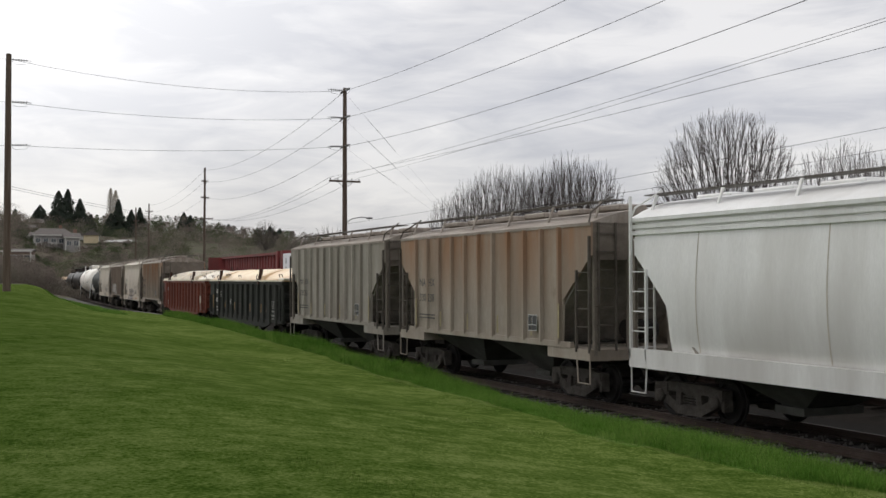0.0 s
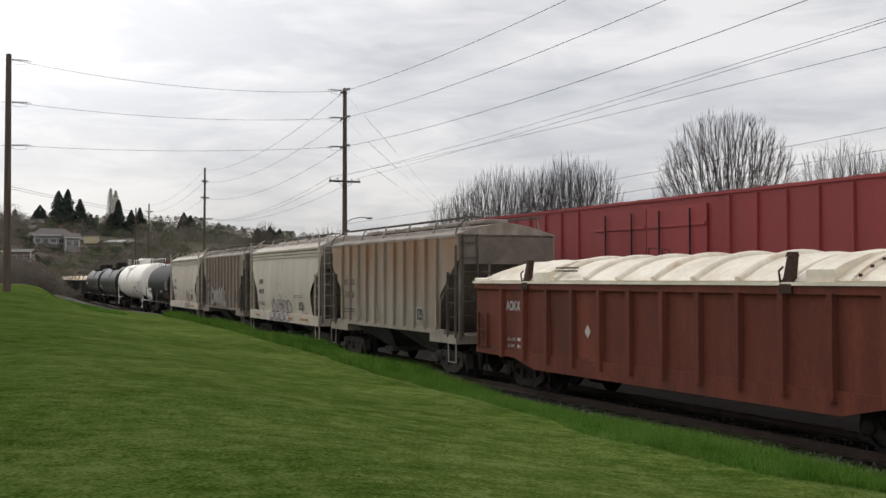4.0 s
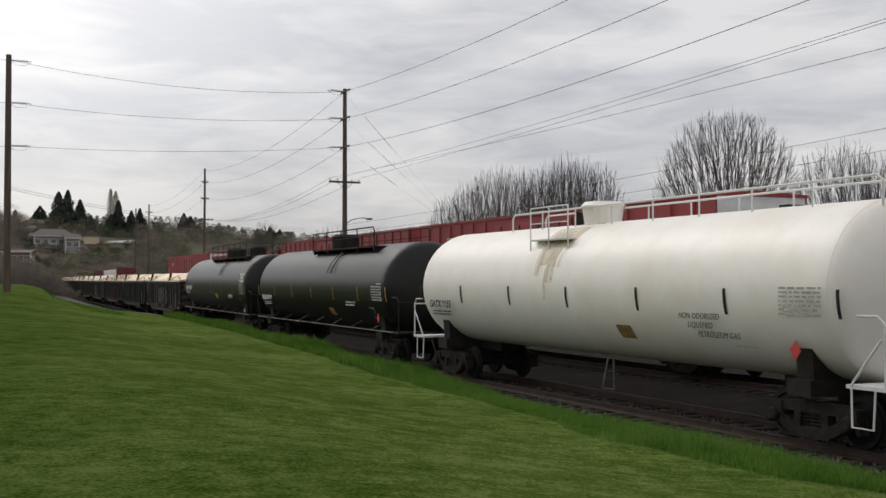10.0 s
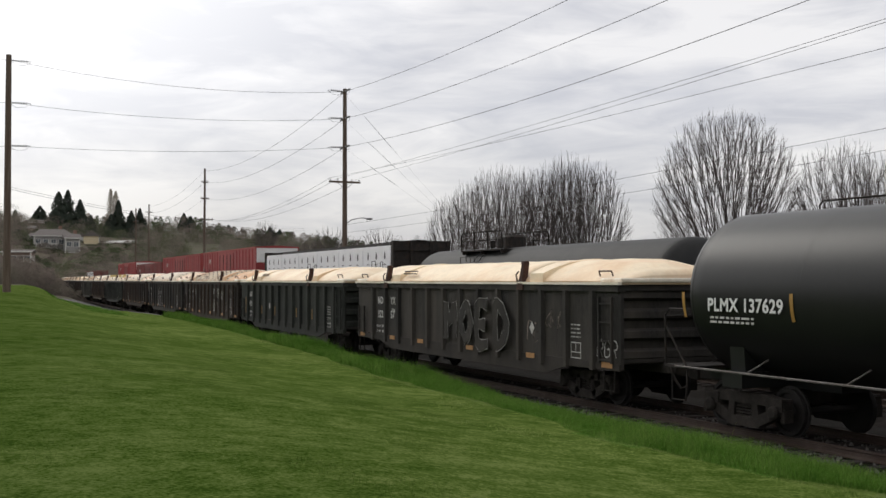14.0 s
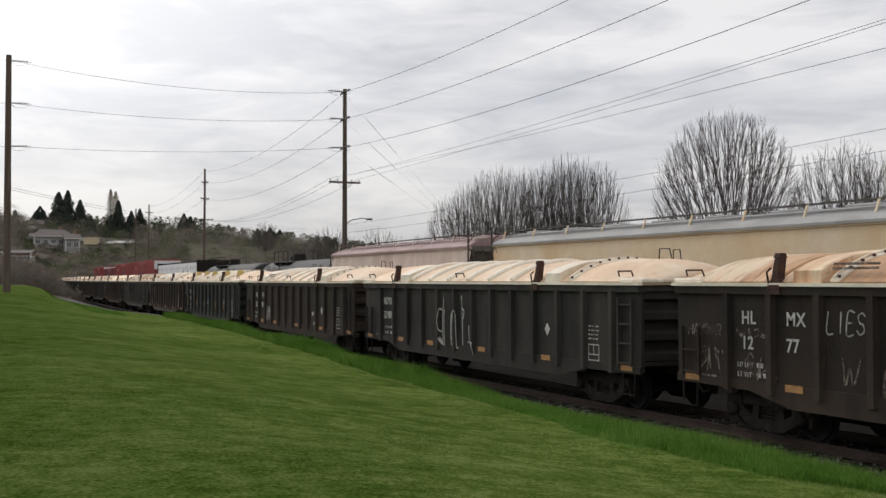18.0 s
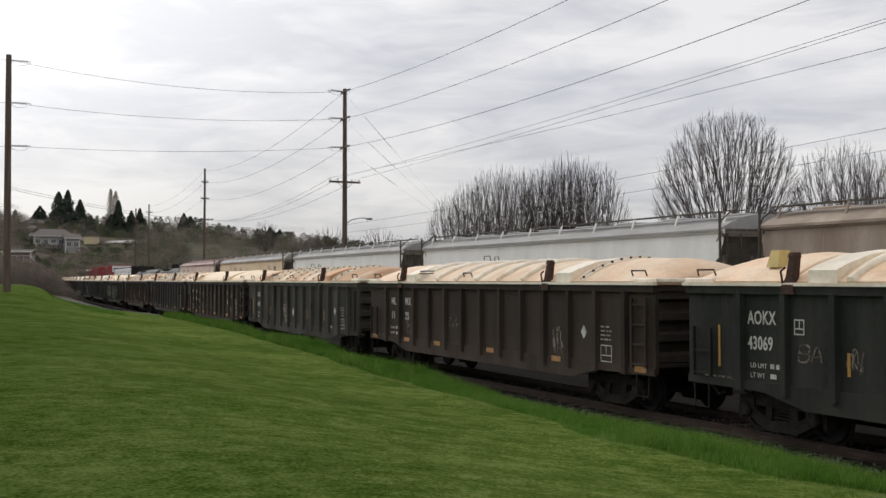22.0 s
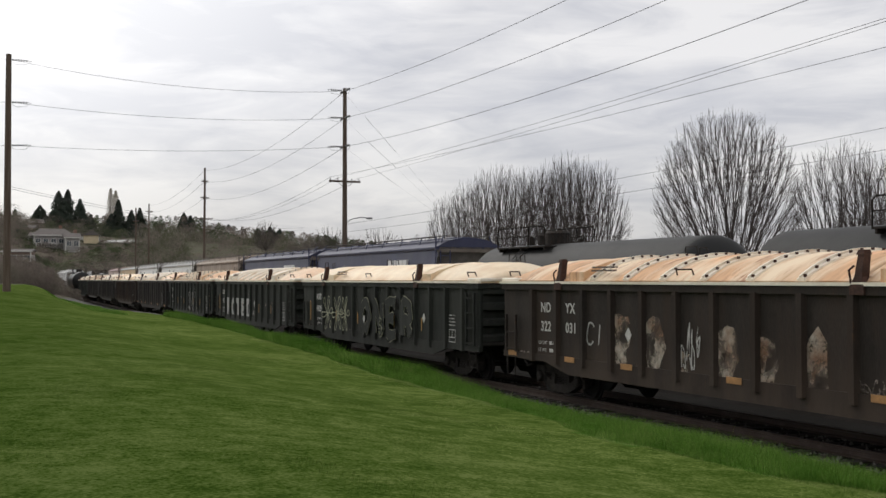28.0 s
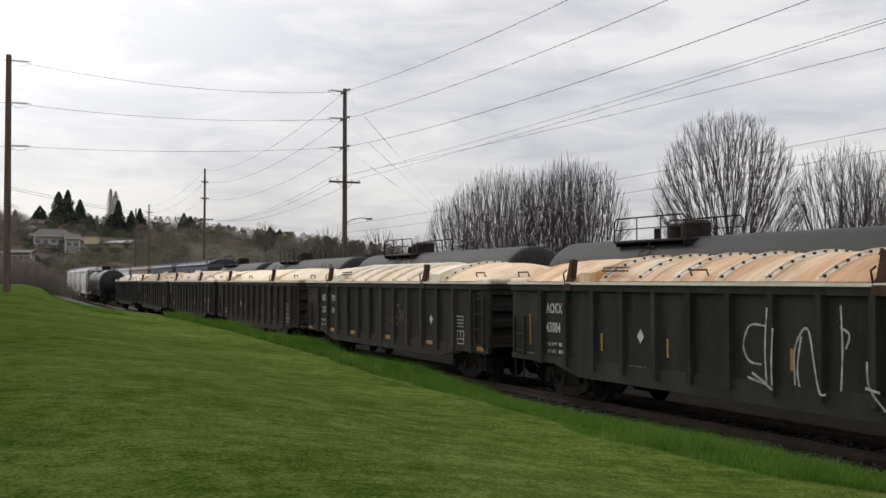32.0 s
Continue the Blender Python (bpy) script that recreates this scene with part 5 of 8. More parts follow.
def hopper(name, s_left, half, wall, roofm, label, group, ribbed, bays, speed, off, height=4.45, marks=None, print_mat="stencil_dark", slope="hop_slope", marks_x=None, seed=1, plain=False):
    car = new(name)
    trim = wall if wall in (M["hop_white"], M["hop_cream"], M["hop_blue"]) else M["end_iron"]
    E, S = height - .45, 1.30                      # eave and sill heights
    W2 = 1.52
    cutx, cutz, topz = half - 1.22, 2.30, E - .72
    pts = [(-half, topz), (-cutx, cutz), (-cutx + .05, S - .02), (cutx - .05, S - .02), (cutx, cutz), (half, topz), (half, E), (-half, E)]
    if not ribbed:
        # bowed plate sides: the edge of the plate sweeps down to the sill
        def arc(s):
            return [(s * (half - a), z) for a, z in ((.04, E - .44), (.10, E - .74), (.55, E - 1.10), (1.05, E - 1.55), (1.24, E - 1.76), (1.28, E - 2.0), (1.29, S))]
        pts = arc(-1) + arc(1)[::-1] + [(half, E), (-half, E)]
    if ribbed:
        for y0 in (-W2, W2 - .05):
            bm = bmesh.new()
            poly_wall(bm, pts, y0, y0 + .05)
            part("side_wall", bm, wall, car)
        bm = bmesh.new()
        prism(bm, [(-.05, 0, S), (-.035, -.085, S), (.035, -.085, S), (.05, 0, S)], [(-.05, 0, E - .06), (-.035, -.085, E - .06), (.035, -.085, E - .06), (.05, 0, E - .06)])
        rib = finish(bm, "rib", wall)
        n = max(8, int(round((2 * cutx) / .88)))
        for k in range(n + 1):
            x = -cutx + .12 + (2 * cutx - .24) * k / n
            again("rib", rib, car, pose(x, -W2, 0))
            again("rib", rib, car, pose(x, W2, 0, 0, 0, 180))
    else:
        # side plates bulge between sill and chord
        nz = 9
        for sgn in (-1, 1):
            bm = bmesh.new()
            cols = []
            xs_ = sorted({-half, half, *[p[0] for p in pts], *np.linspace(-half, half, 25).tolist()})
            lows = [p for p in pts if p[1] < E - .01]
            lows = sorted(lows)
            for x in xs_:
                z0 = float(np.interp(x, [p[0] for p in lows], [p[1] for p in lows]))
                col = []
                for k in range(nz + 1):
                    z = z0 + (E - z0) * k / nz
                    t = (z - S) / (E - S)
                    col.append(bm.verts.new((x, sgn * (W2 - .10 + .13 * math.sin(math.pi * min(1, max(0, t)) ** .8)), z)))
                cols.append(col)
            for a, b in zip(cols, cols[1:]):
                for k in range(nz):
                    bm.faces.new((a[k], b[k], b[k + 1], a[k + 1]))
            part("side_wall", bm, wall, car, smooth=True)
        for s in (-1, 1):
            bm = bmesh.new()
            y = s * (W2 - .085)
            prof = [(-.02, E - .14), (.05, E - .12), (.06, E - .02), (-.02, E)] if plain else [(-.02, E - .36), (.07, E - .34), (.07, E - .27), (.02, E - .25), (.02, E - .23), (.08, E - .21), (.08, E - .14), (.02, E - .12), (.02, E - .10), (.09, E - .08), (.09, E + .0), (-.02, E + .0)]
            prism(bm, [(-half - .01, y + s * o, z) for o, z in prof], [(half + .01, y + s * o, z) for o, z in prof])
            part("top_chord", bm, wall, car)
        for x in np.linspace(-half + 2.2, half - 2.2, max(3, int(half * .7))):
            bm = bmesh.new()
            zz = [S + .08 + (E - .42 - S) * k / 8 for k in range(9)]
            yy = [-(W2 - .10 + .13 * math.sin(math.pi * ((z - S) / (E - S)) ** .8)) - .004 for z in zz]
            lo = [(bm.verts.new((x - .014, y, z)), bm.verts.new((x + .014, y, z))) for y, z in zip(yy, zz)]
            for p0, p1 in zip(lo, lo[1:]):
                bm.faces.new((p0[0], p0[1], p1[1], p1[0]))
            part("weld_seam", bm, M["seam"] if wall in (M["hop_white"], M["hop_cream"]) else wall, car)
    # roof
    bm = bmesh.new()
    prof = []
    for k in range(11):
        t = -1 + k / 5
        prof.append((t * (W2 + .02), E + (.34 * (1 - abs(t) ** 1.6) if ribbed else .42 * (1 - abs(t) ** 2.2))))
    prof += [(W2 + .02, E - .07), (-W2 - .02, E - .07)]
    prism(bm, [(-half, y, z) for y, z in prof], [(half, y, z) for y, z in prof])
    part("roof", bm, roofm, car, "dusty rounded car roof")
    for y in (-.92, .92):
        bm = bmesh.new()
        box(bm, -half - .15, half + .15, y - .17, y + .17, height + .035, height + .06)
        part("running_board", bm, M["grating"], car, "steel grating roof walkway")
    bm = bmesh.new()
    prism(bm, [(-.03, -1.10, height + .03), (.03, -1.10, height + .03), (.03, -1.06, height + .03), (-.03, -1.06, height + .03)], [(-.03, -1.26, E + .06), (.03, -1.26, E + .06), (.03, -1.22, E + .06), (-.03, -1.22, E + .06)])
    bracket = finish(bm, "walkway_bracket", roofm if ribbed else wall)
    for x in np.linspace(-half + .3, half - .3, max(6, int(half * .95))):
        again("walkway_bracket", bracket, car, pose(float(x), 0, 0))
        again("walkway_bracket", bracket, car, pose(float(x), 0, 0, 0, 0, 180))
    bm = bmesh.new()
    box(bm, -.55, .55, -.38, .38, height - .12, height + .02)
    bmesh.ops.bevel(bm, geom=list(bm.edges), offset=.03, segments=1, affect="EDGES")
    hatch = finish(bm, "hatch", roofm)
    for x in np.linspace(-half + 1.2, half - 1.2, 4 + bays):
        again("hatch", hatch, car, pose(float(x), 0, 0))
    # end structure
    for s in (-1, 1):
        bm = bmesh.new()
        x = s * half
        pz = E - .12 if plain else topz
        prism(bm, [(x, -W2 + .05, pz - .1), (x, W2 - .05, pz - .1), (x, W2 - .05, E), (x, -W2 + .05, E)], [(x - s * .06, -W2 + .05, pz - .1), (x - s * .06, W2 - .05, pz - .1), (x - s * .06, W2 - .05, E), (x - s * .06, -W2 + .05, E)])
        part("end_panel", bm, M["hop_end"], car)
        # the sheet's darker colour carries the overhang's shade
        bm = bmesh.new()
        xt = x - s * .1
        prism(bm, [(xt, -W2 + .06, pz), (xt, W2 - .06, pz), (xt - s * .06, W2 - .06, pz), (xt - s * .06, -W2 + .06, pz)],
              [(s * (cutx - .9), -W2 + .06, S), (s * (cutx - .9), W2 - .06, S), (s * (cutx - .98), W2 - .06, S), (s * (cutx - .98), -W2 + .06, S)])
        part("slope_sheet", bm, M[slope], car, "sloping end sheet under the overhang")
        for y in (-1.42, -.55, .55, 1.42):
            bm = bmesh.new()
            box(bm, x - .07, x + .03, y - .035, y + .035, 1.1, topz)
            part("end_post", bm, M["hop_end"], car)
        bm = bmesh.new()
        for y in (-1.36, -.92):
            box(bm, x - .02 + s * .05, x + .02 + s * .05, y - .02, y + .02, 1.2, 4.0)
        for k in range(7):
            box(bm, x - .015 + s * .05, x + .015 + s * .05, -1.42, -.95, 1.35 + k * .4, 1.375 + k * .4)
        part("end_ladder", bm, trim, car)
        xo, xi = (x - s * .03, x - s * .58)
        bm = bmesh.new()
        box(bm, xo - .02, xo + .02, -W2 - .06, -W2, 1.15, E - .3 if ribbed else height)
        box(bm, xi - .02, xi + .02, -W2 - .06, -W2, 1.15, cutz + .66)
        for k in range(5):
            box(bm, min(xo, xi), max(xo, xi), -W2 - .04, -W2 - .01, 1.30 + k * .40, 1.322 + k * .40)
        part("side_ladder", bm, trim, car)
        bm = bmesh.new()
        if s < 0:
            tube(bm, [(xo, -W2 - .03, E), (xo + .05, -W2 + .05, E + .22), (xo + .30, -W2 + .55, height + .12)], .022, 5)
        else:
            tube(bm, [(xo, -W2 - .03, E), (xo - .05, -W2 + .05, E + .22), (xo - .10, -W2 + .55, height + .12)], .022, 5)
        part("grab_iron", bm, trim, car)
        bm = bmesh.new()
        tube(bm, [(xi, -W2 - .02, 1.1), (xi + s * .05, -W2 - .02, .48), (xo, -W2 - .02, .48), (xo, -W2 - .02, 1.1)], .02, 5)
        part("step", bm, wall, car)
        bm = bmesh.new()
        box(bm, min(x, x - s * 1.9), max(x, x - s * 1.9), -W2 - .03, W2 + .03, .98, 1.22)
        part("end_platform", bm, wall, car)
        bm = bmesh.new()
        lathe_y(bm, [(-.4, .01), (-.4, .22), (.4, .22), (.4, .01)], 12, (x - s * .75, .2, 1.62))
        box(bm, x - s * .75 - .1, x - s * .75 + .1, -.1, .1, 1.2, 1.5)
        part("brake_cylinder", bm, M["iron"], car)
    # side sill
    for s in (-1, 1):
        bm = bmesh.new()
        if ribbed:
            box(bm, -cutx - .4, cutx + .4, s * W2 - .05, s * W2 + .05, S - .08, S + .05)
        else:
            box(bm, -half, half, s * W2 - .06, s * W2 + .07, S - .32, S + .06)
        part("side_sill", bm, wall, car)
    # outlet bays
    # bays take the colour darkened for the car's underside shade
    span = 2 * (cutx - .6) / bays
    for k in range(bays):
        xc = -(cutx - .6) + span * (k + .5)
        bm = bmesh.new()
        a, b = span * .5, .30
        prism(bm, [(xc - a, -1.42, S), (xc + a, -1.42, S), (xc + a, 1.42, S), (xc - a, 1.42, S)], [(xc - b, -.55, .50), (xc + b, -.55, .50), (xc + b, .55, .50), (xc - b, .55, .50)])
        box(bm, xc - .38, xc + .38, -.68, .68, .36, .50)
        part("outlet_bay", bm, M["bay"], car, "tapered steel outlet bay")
    bm = bmesh.new()
    box(bm, -half, half, -.25, .25, .86, 1.12)
    part("center_sill", bm, M["iron"], car)
    running_gear(car, half - 1.35, half, PALE_TRUCK)
    if marks:
        mx = marks_x if marks_x is not None else -cutx + .5
        for k, row in enumerate(marks):
            lettering(car, row, mx, 2.56 - k * .44, .32 if ribbed else .30, M[print_mat], -W2 - (.09 if ribbed else .045), wide=.95 if ribbed else 1.08, bold=0 if ribbed else .006)
        bars(car, mx, 1.72, 1.1, 2, M[print_mat], -W2 - (.09 if ribbed else .05), .04, .05, seed)
    tagged(car, label, "hopper car", group)
    CARS.append((car, s_left + half, speed, off, half - 1.35))
    return car


# ---- tank cars ----
def tank(s_mid, half, r, zc, mat, label, group, speed, off, marks=None, print_mat="stencil", bands=None, rail_colour="iron", plat=(-2.2, 2.2), domes=((0, .5),), seed=1, rail_h=.62, mark_x=1.1, mark_z=-.56, mark_size=.27):
    car = new("tank_car")
    bm = bmesh.new()
    sides, rings = 40, []
    prof = []
    for k in range(9):
        a = math.pi / 2 * k / 8
        prof.append((-half + .62 - .62 * math.cos(a), r * math.sin(a)))
    prof += [(-half + .9, r)] + [(x, r) for x in np.linspace(-half + 2, half - 2, 9)] + [(half - .9, r)] + [(-x, rr) for x, rr in prof[::-1]]
    for x, rr in prof:
        rings.append([bm.verts.new((x, max(rr, .02) * math.cos(2 * math.pi * k / sides), zc + max(rr, .02) * math.sin(2 * math.pi * k / sides))) for k in range(sides)])
    for a, b in zip(rings, rings[1:]):
        for k in range(sides):
            bm.faces.new((a[k], a[(k + 1) % sides], b[(k + 1) % sides], b[k]))
    bm.faces.new(rings[0])
    bm.faces.new(rings[-1][::-1])
    part("tank_shell", bm, mat, car, smooth=True)
    bm = bmesh.new()
    pts = [((r + .0025) * math.cos(2 * math.pi * k / 40), zc + (r + .0025) * math.sin(2 * math.pi * k / 40)) for k in range(40)]
    vs0 = [bm.verts.new((-.015, *p)) for p in pts]
    vs1 = [bm.verts.new((.015, *p)) for p in pts]
    for k in range(40):
        bm.faces.new((vs0[k], vs0[(k + 1) % 40], vs1[(k + 1) % 40], vs1[k]))
    seam = finish(bm, "weld_seam", mat, True)
    pale = rail_colour == "white"
    for x in (np.linspace(-half + .62, half - .62, 7) if not pale else (-.2, half - .62)):
        again("weld_seam", seam, car, pose(float(x), 0, 0))
    # stub sills, bolsters and saddles
    for s in (-1, 1):
        bm = bmesh.new()
        x = s * (half - 1.5)
        box(bm, min(x - s * 1.6, s * (half + .55)), max(x - s * 1.6, s * (half + .55)), -.28, .28, .80, 1.12)
        box(bm, x - .28, x + .28, -1.35, 1.35, .82, 1.10)
        prism(bm, [(x - .2, -1.2, 1.08), (x + .2, -1.2, 1.08), (x + .2, 1.2, 1.08), (x - .2, 1.2, 1.08)], [(x - .2, -r * .8, zc - r * .55), (x + .2, -r * .8, zc - r * .55), (x + .2, r * .8, zc - r * .55), (x - .2, r * .8, zc - r * .55)])
        part("saddle", bm, mat if not pale else M["iron"], car)
        # end platform with hand rail
        bm = bmesh.new()
        xe = s * (half + .50)
        box(bm, min(xe, xe - s * .85), max(xe, xe - s * .85), -1.42, 1.42, 1.06, 1.12)
        part("end_platform", bm, M["iron"] if not pale else M["white"], car)
        bm = bmesh.new()
        tube(bm, [(xe - s * .04, -1.40, 1.1), (xe - s * .04, -1.40, 2.08), (xe - s * .18, -1.40, 2.20), (xe - s * .62, -1.40, 2.20)], .022, 6)
        tube(bm, [(xe - s * .04, -1.40, 2.05), (xe - s * .04, 1.40, 2.05)], .022, 6)
        tube(bm, [(xe - s * .04, 1.40, 1.1), (xe - s * .04, 1.40, 2.08)], .022, 6)
        tube(bm, [(xe - s * .75, -1.42, 1.1), (xe - s * .1, -1.42, 1.85)], .02, 6)
        part("end_railing", bm, M[rail_colour], car)
        bm = bmesh.new()
        tube(bm, [(xe - s * .75, -1.40, 1.1), (xe - s * .72, -1.42, .46), (xe - s * .28, -1.42, .46), (xe - s * .25, -1.40, 1.1)], .02, 5)
        part("step", bm, M[rail_colour], car)
    for y in (-1.44, 1.44) if not pale else ():
        bm = bmesh.new()
        tube(bm, [(-half - .1, y, 1.10), (half + .1, y, 1.10)], .022, 6)
        for x in np.linspace(-half + 2, half - 2, 7):
            tube(bm, [(x, y, 1.10), (x + .14, y * .73, 1.34)], .016, 5)
        # pale grating colour paints the highlight line along this rail
        part("side_pipe", bm, M["grating"], car, "thin steel side rail along the tank")
    # top platform, railing, valve housings
    x0, x1 = plat
    top = zc + r
    irons = M[rail_colour]
    low_top = rail_h < .3
    for y in (-.78, .78) if not (pale or low_top) else ():
        bm = bmesh.new()
        box(bm, x0, x1, y - .25, y + .25, top - .14, top - .09)
        part("top_walkway", bm, irons, car)
    bm = bmesh.new()
    box(bm, -.03, .03, -1.02, 1.02, top - .26, top - .12)
    bearer = finish(bm, "walkway_bearer", irons)
    for x in np.linspace(x0 + .1, x1 - .1, max(3, int((x1 - x0) / 1.4))) if not (pale or low_top) else ():
        again("walkway_bearer", bearer, car, pose(float(x), 0, 0))
    if rail_h > 0:
        rt = top + rail_h
        for y in (-1.02, 1.02) if not pale else (-.5, .5):
            bm = bmesh.new()
            tube(bm, [(x0, y, top - .15), (x0, y, rt - .1), (x0 + .12, y, rt), (x1 - .12, y, rt), (x1, y, rt - .1), (x1, y, top - .15)], .024, 6)
            for x in np.linspace(x0, x1, max(4, int((x1 - x0) / 1.5) + 1))[1:-1]:
                tube(bm, [(x, y, top - .15), (x, y, rt)], .02, 5)
            if rail_h > .5:
                tube(bm, [(x0, y, top + rail_h * .45), (x1, y, top + rail_h * .45)], .016, 5)
            part("top_railing", bm, irons, car)
    ring = lambda rr, z: [(rr * math.cos(2 * math.pi * k / 18), rr * math.sin(2 * math.pi * k / 18), z) for k in range(18)]
    for xd, rd in domes:
        bm = bmesh.new()
        prism(bm, ring(rd * (.84 if pale else 1), top - .15), ring(rd, top + .20 + rd * .4))
        prism(bm, ring(rd * 1.08, top + .20 + rd * .4), ring(rd * .86, top + .30 + rd * .4))
        part("valve_housing", bm, mat if rail_colour != "iron" else M["iron"], car, at=pose(xd, 0, 0))
    bm = bmesh.new()
    prism(bm, [(x, y, z) for x, y, z in ring(.11, top - .1)], [(x, y, z) for x, y, z in ring(.11, top + .32)])
    part("relief_valve", bm, M["iron"], car, at=pose(domes[0][0] - 1.1, 0, 0))
    if pale:
        # a small grated platform hangs at the shoulder beside the dome
        xd = domes[0][0]
        bm = bmesh.new()
        box(bm, xd - 1.3, xd + .5, -1.28, -.78, top - .42, top - .38)
        part("dome_platform", bm, M["white"], car, "small white grated platform beside the dome")
        bm = bmesh.new()
        for q in (xd - 1.3, xd - .4, xd + .5):
            tube(bm, [(q, -1.26, top - .75), (q, -1.26, top + .38)], .018, 5)
        tube(bm, [(xd - 1.3, -1.26, top + .38), (xd + .5, -1.26, top + .38)], .018, 5)
        tube(bm, [(xd - 1.3, -1.26, top), (xd + .5, -1.26, top)], .014, 5)
        part("dome_railing", bm, M["white"], car)
    # side ladder below the platform: two stiles and six rungs
    LX = (x0 + x1) / 2
    if low_top:
        # a short ladder hangs from the side rail, with two slanting stays
        stair = new("side_ladder")
        stair.parent = car
        for dx in (LX - .22, LX + .22):
            bm = bmesh.new()
            tube(bm, [(dx, -1.47, .46), (dx, -1.47, 1.30), (dx, -1.40, 1.95)], .02, 5)
            part("stile", bm, M["grating"], stair)
        for z in (.48, .84, 1.2, 1.55):
            bm = bmesh.new()
            tube(bm, [(LX - .22, -1.47, z), (LX + .22, -1.47, z)], .016, 5)
            part("rung", bm, M["grating"], stair)
        for dx in (.45, .95):
            bm = bmesh.new()
            tube(bm, [(LX + dx - .25, -1.46, .5), (LX + dx + .15, -1.45, 1.12)], .02, 5)
            part("stay", bm, M["grating"], stair)
    elif not pale:
        stair = new("side_ladder")
        stair.parent = car
        for dx in (LX - .25, LX + .25):
            bm = bmesh.new()
            tube(bm, [(dx, -(r + .05) * math.cos(a), zc + (r + .05) * math.sin(a)) for a in np.linspace(.35, 1.15, 9)], .016, 5)
            part("stile", bm, mat, stair)
        for a in np.linspace(.4, 1.0, 6):
            bm = bmesh.new()
            tube(bm, [(LX - .25, -(r + .06) * math.cos(a), zc + (r + .06) * math.sin(a)), (LX + .25, -(r + .06) * math.cos(a), zc + (r + .06) * math.sin(a))], .012, 5)
            part("rung", bm, mat, stair)
    bm = bmesh.new()
    tube(bm, [(LX - .32, -1.44, 1.1), (LX - .5, -1.46, .45), (LX - .05, -1.46, .45), (LX - .1, -1.44, 1.1)], .02, 5)
    if pale:
        part("step", bm, M["grating"], car)
    yy = lambda z: -math.sqrt(max(.01, r * r - (z - zc) ** 2)) - .012

    def wrapped(name, x0, x1, z0, z1, m, lab, out=0.0):
        b2 = bmesh.new()
        n = 5
        vs = [[b2.verts.new((x, yy(z0 + (z1 - z0) * k / n) - out, z0 + (z1 - z0) * k / n)) for x in (x0, x1)] for k in range(n + 1)]
        for a, b in zip(vs, vs[1:]):
            b2.faces.new((a[0], a[1], b[1], b[0]))
        return part(name, b2, m, car, lab)

    if pale:
        xd = domes[0][0]
        for k, (q, w, z0) in enumerate(((xd - .15, 1.5, .95), (xd - .25, .9, .55), (xd + .05, .42, .15), (xd - .55, .16, .3), (xd - .1, .10, -.25), (xd + .42, .12, .5))):
            wrapped("drip_stain", q - w / 2, q + w / 2, zc + z0, zc + r * .985, M["tan_stain"], "faint tan drip stain below the dome", .003 * k)
        for k, row in enumerate(("NON ODORIZED", "LIQUEFIED", "PETROLEUM GAS")):
            lettering(car, row, half - 4.6 + .22 * k, zc - .52 - k * .17, .15, M["stencil_dark"], yy(zc - .40 - k * .17) - .02)
    if bands:
        for x in np.linspace(-half + .35, half - .35, bands):
            wrapped("reflector", x - .04, x + .04, zc - .42, zc + .05, M["yellow"] if mat is not M["tank_white"] else M["iron"], "narrow reflective strip")
    if marks:
        lettering(car, marks, -half + mark_x, zc + mark_z, mark_size, M["white"] if print_mat == "stencil" else M[print_mat], yy(zc + mark_z * .5) - .02, wide=1.0, bold=.008)
        bars(car, -half + 1.15, zc + mark_z - .14, 1.2, 2, M[print_mat], yy(zc + mark_z - .06) - .02, .04, .04, seed)
    if not pale and marks:
        # white data table with dark ruled rows
        xp = half - 1.75
        wrapped("data_table", xp, xp + .98, zc - .40, zc + .08, M["stencil"], "white stencilled data table on the tank")
        b2 = bmesh.new()
        rg_ = random.Random(seed)
        for k in range(5):
            z = zc - .35 + k * .085
            xx = xp + .03
            while xx < xp + .90:
                l = rg_.uniform(.08, .26)
                l = min(l, xp + .95 - xx)
                box(b2, xx, xx + l, yy(z) - .012, yy(z) + .01, z, z + .05)
                xx += l + rg_.uniform(.03, .06)
        tagged(part("small_print", b2, M["tank_black"], car), "dark ruled entries of the data table", kind="stuff")
        bars(car, xp + .55, zc + .13, .45, 1, M[print_mat], yy(zc + .24) - .012, .045, .04, seed + 3)
    else:
        bars(car, half - 1.7, zc + .05, 1.0, 7, M[print_mat] if not pale else M["chalk"], yy(zc) - .02, .036, .036, seed + 3)
    if not pale:
        bars(car, half - 4.6, zc - .52, 1.0, 2, M[print_mat], yy(zc - .55) - .02, .05, .05, seed + 5)
    if pale:
        framed_plate(car, half - 3.3, zc - 1.0, .6, .36, M[print_mat], yy(zc - 1.0) + .02)
    else:
        wrapped("stencil_panel", half - 2.35, half - 1.85, zc - .98, zc - .64, M[print_mat], "black stencil panel with a pale frame")
        for px in (half - 2.33, half - 2.09):
            wrapped("stencil_field", px, px + .22, zc - .96, zc - .66, M["tank_black"], "black field of the panel", .006)
    if half > 9:
        diamond(car, half - 1.12, zc - 1.20, .12, M["white"], -1.38)
        wrapped("hazard_label", .95, 1.7, zc - .72, zc - .46, M["lime"], "lime-yellow hazard label")
    else:
        diamond(car, half - 1.55, zc - .98, .17, M["red"], yy(zc - .75) + .01)
        wrapped("hazard_patch", 1.8, 2.35, zc - 1.02, zc - .74, M["ochre"] if pale else M["orange"], "small ochre hazard panel" if pale else "small orange hazard panel", .004)
    running_gear(car, half - 1.5, half + .55)
    tagged(car, label, "tank car", group)
    CARS.append((car, s_mid, speed, off, half - 1.5))
    return car


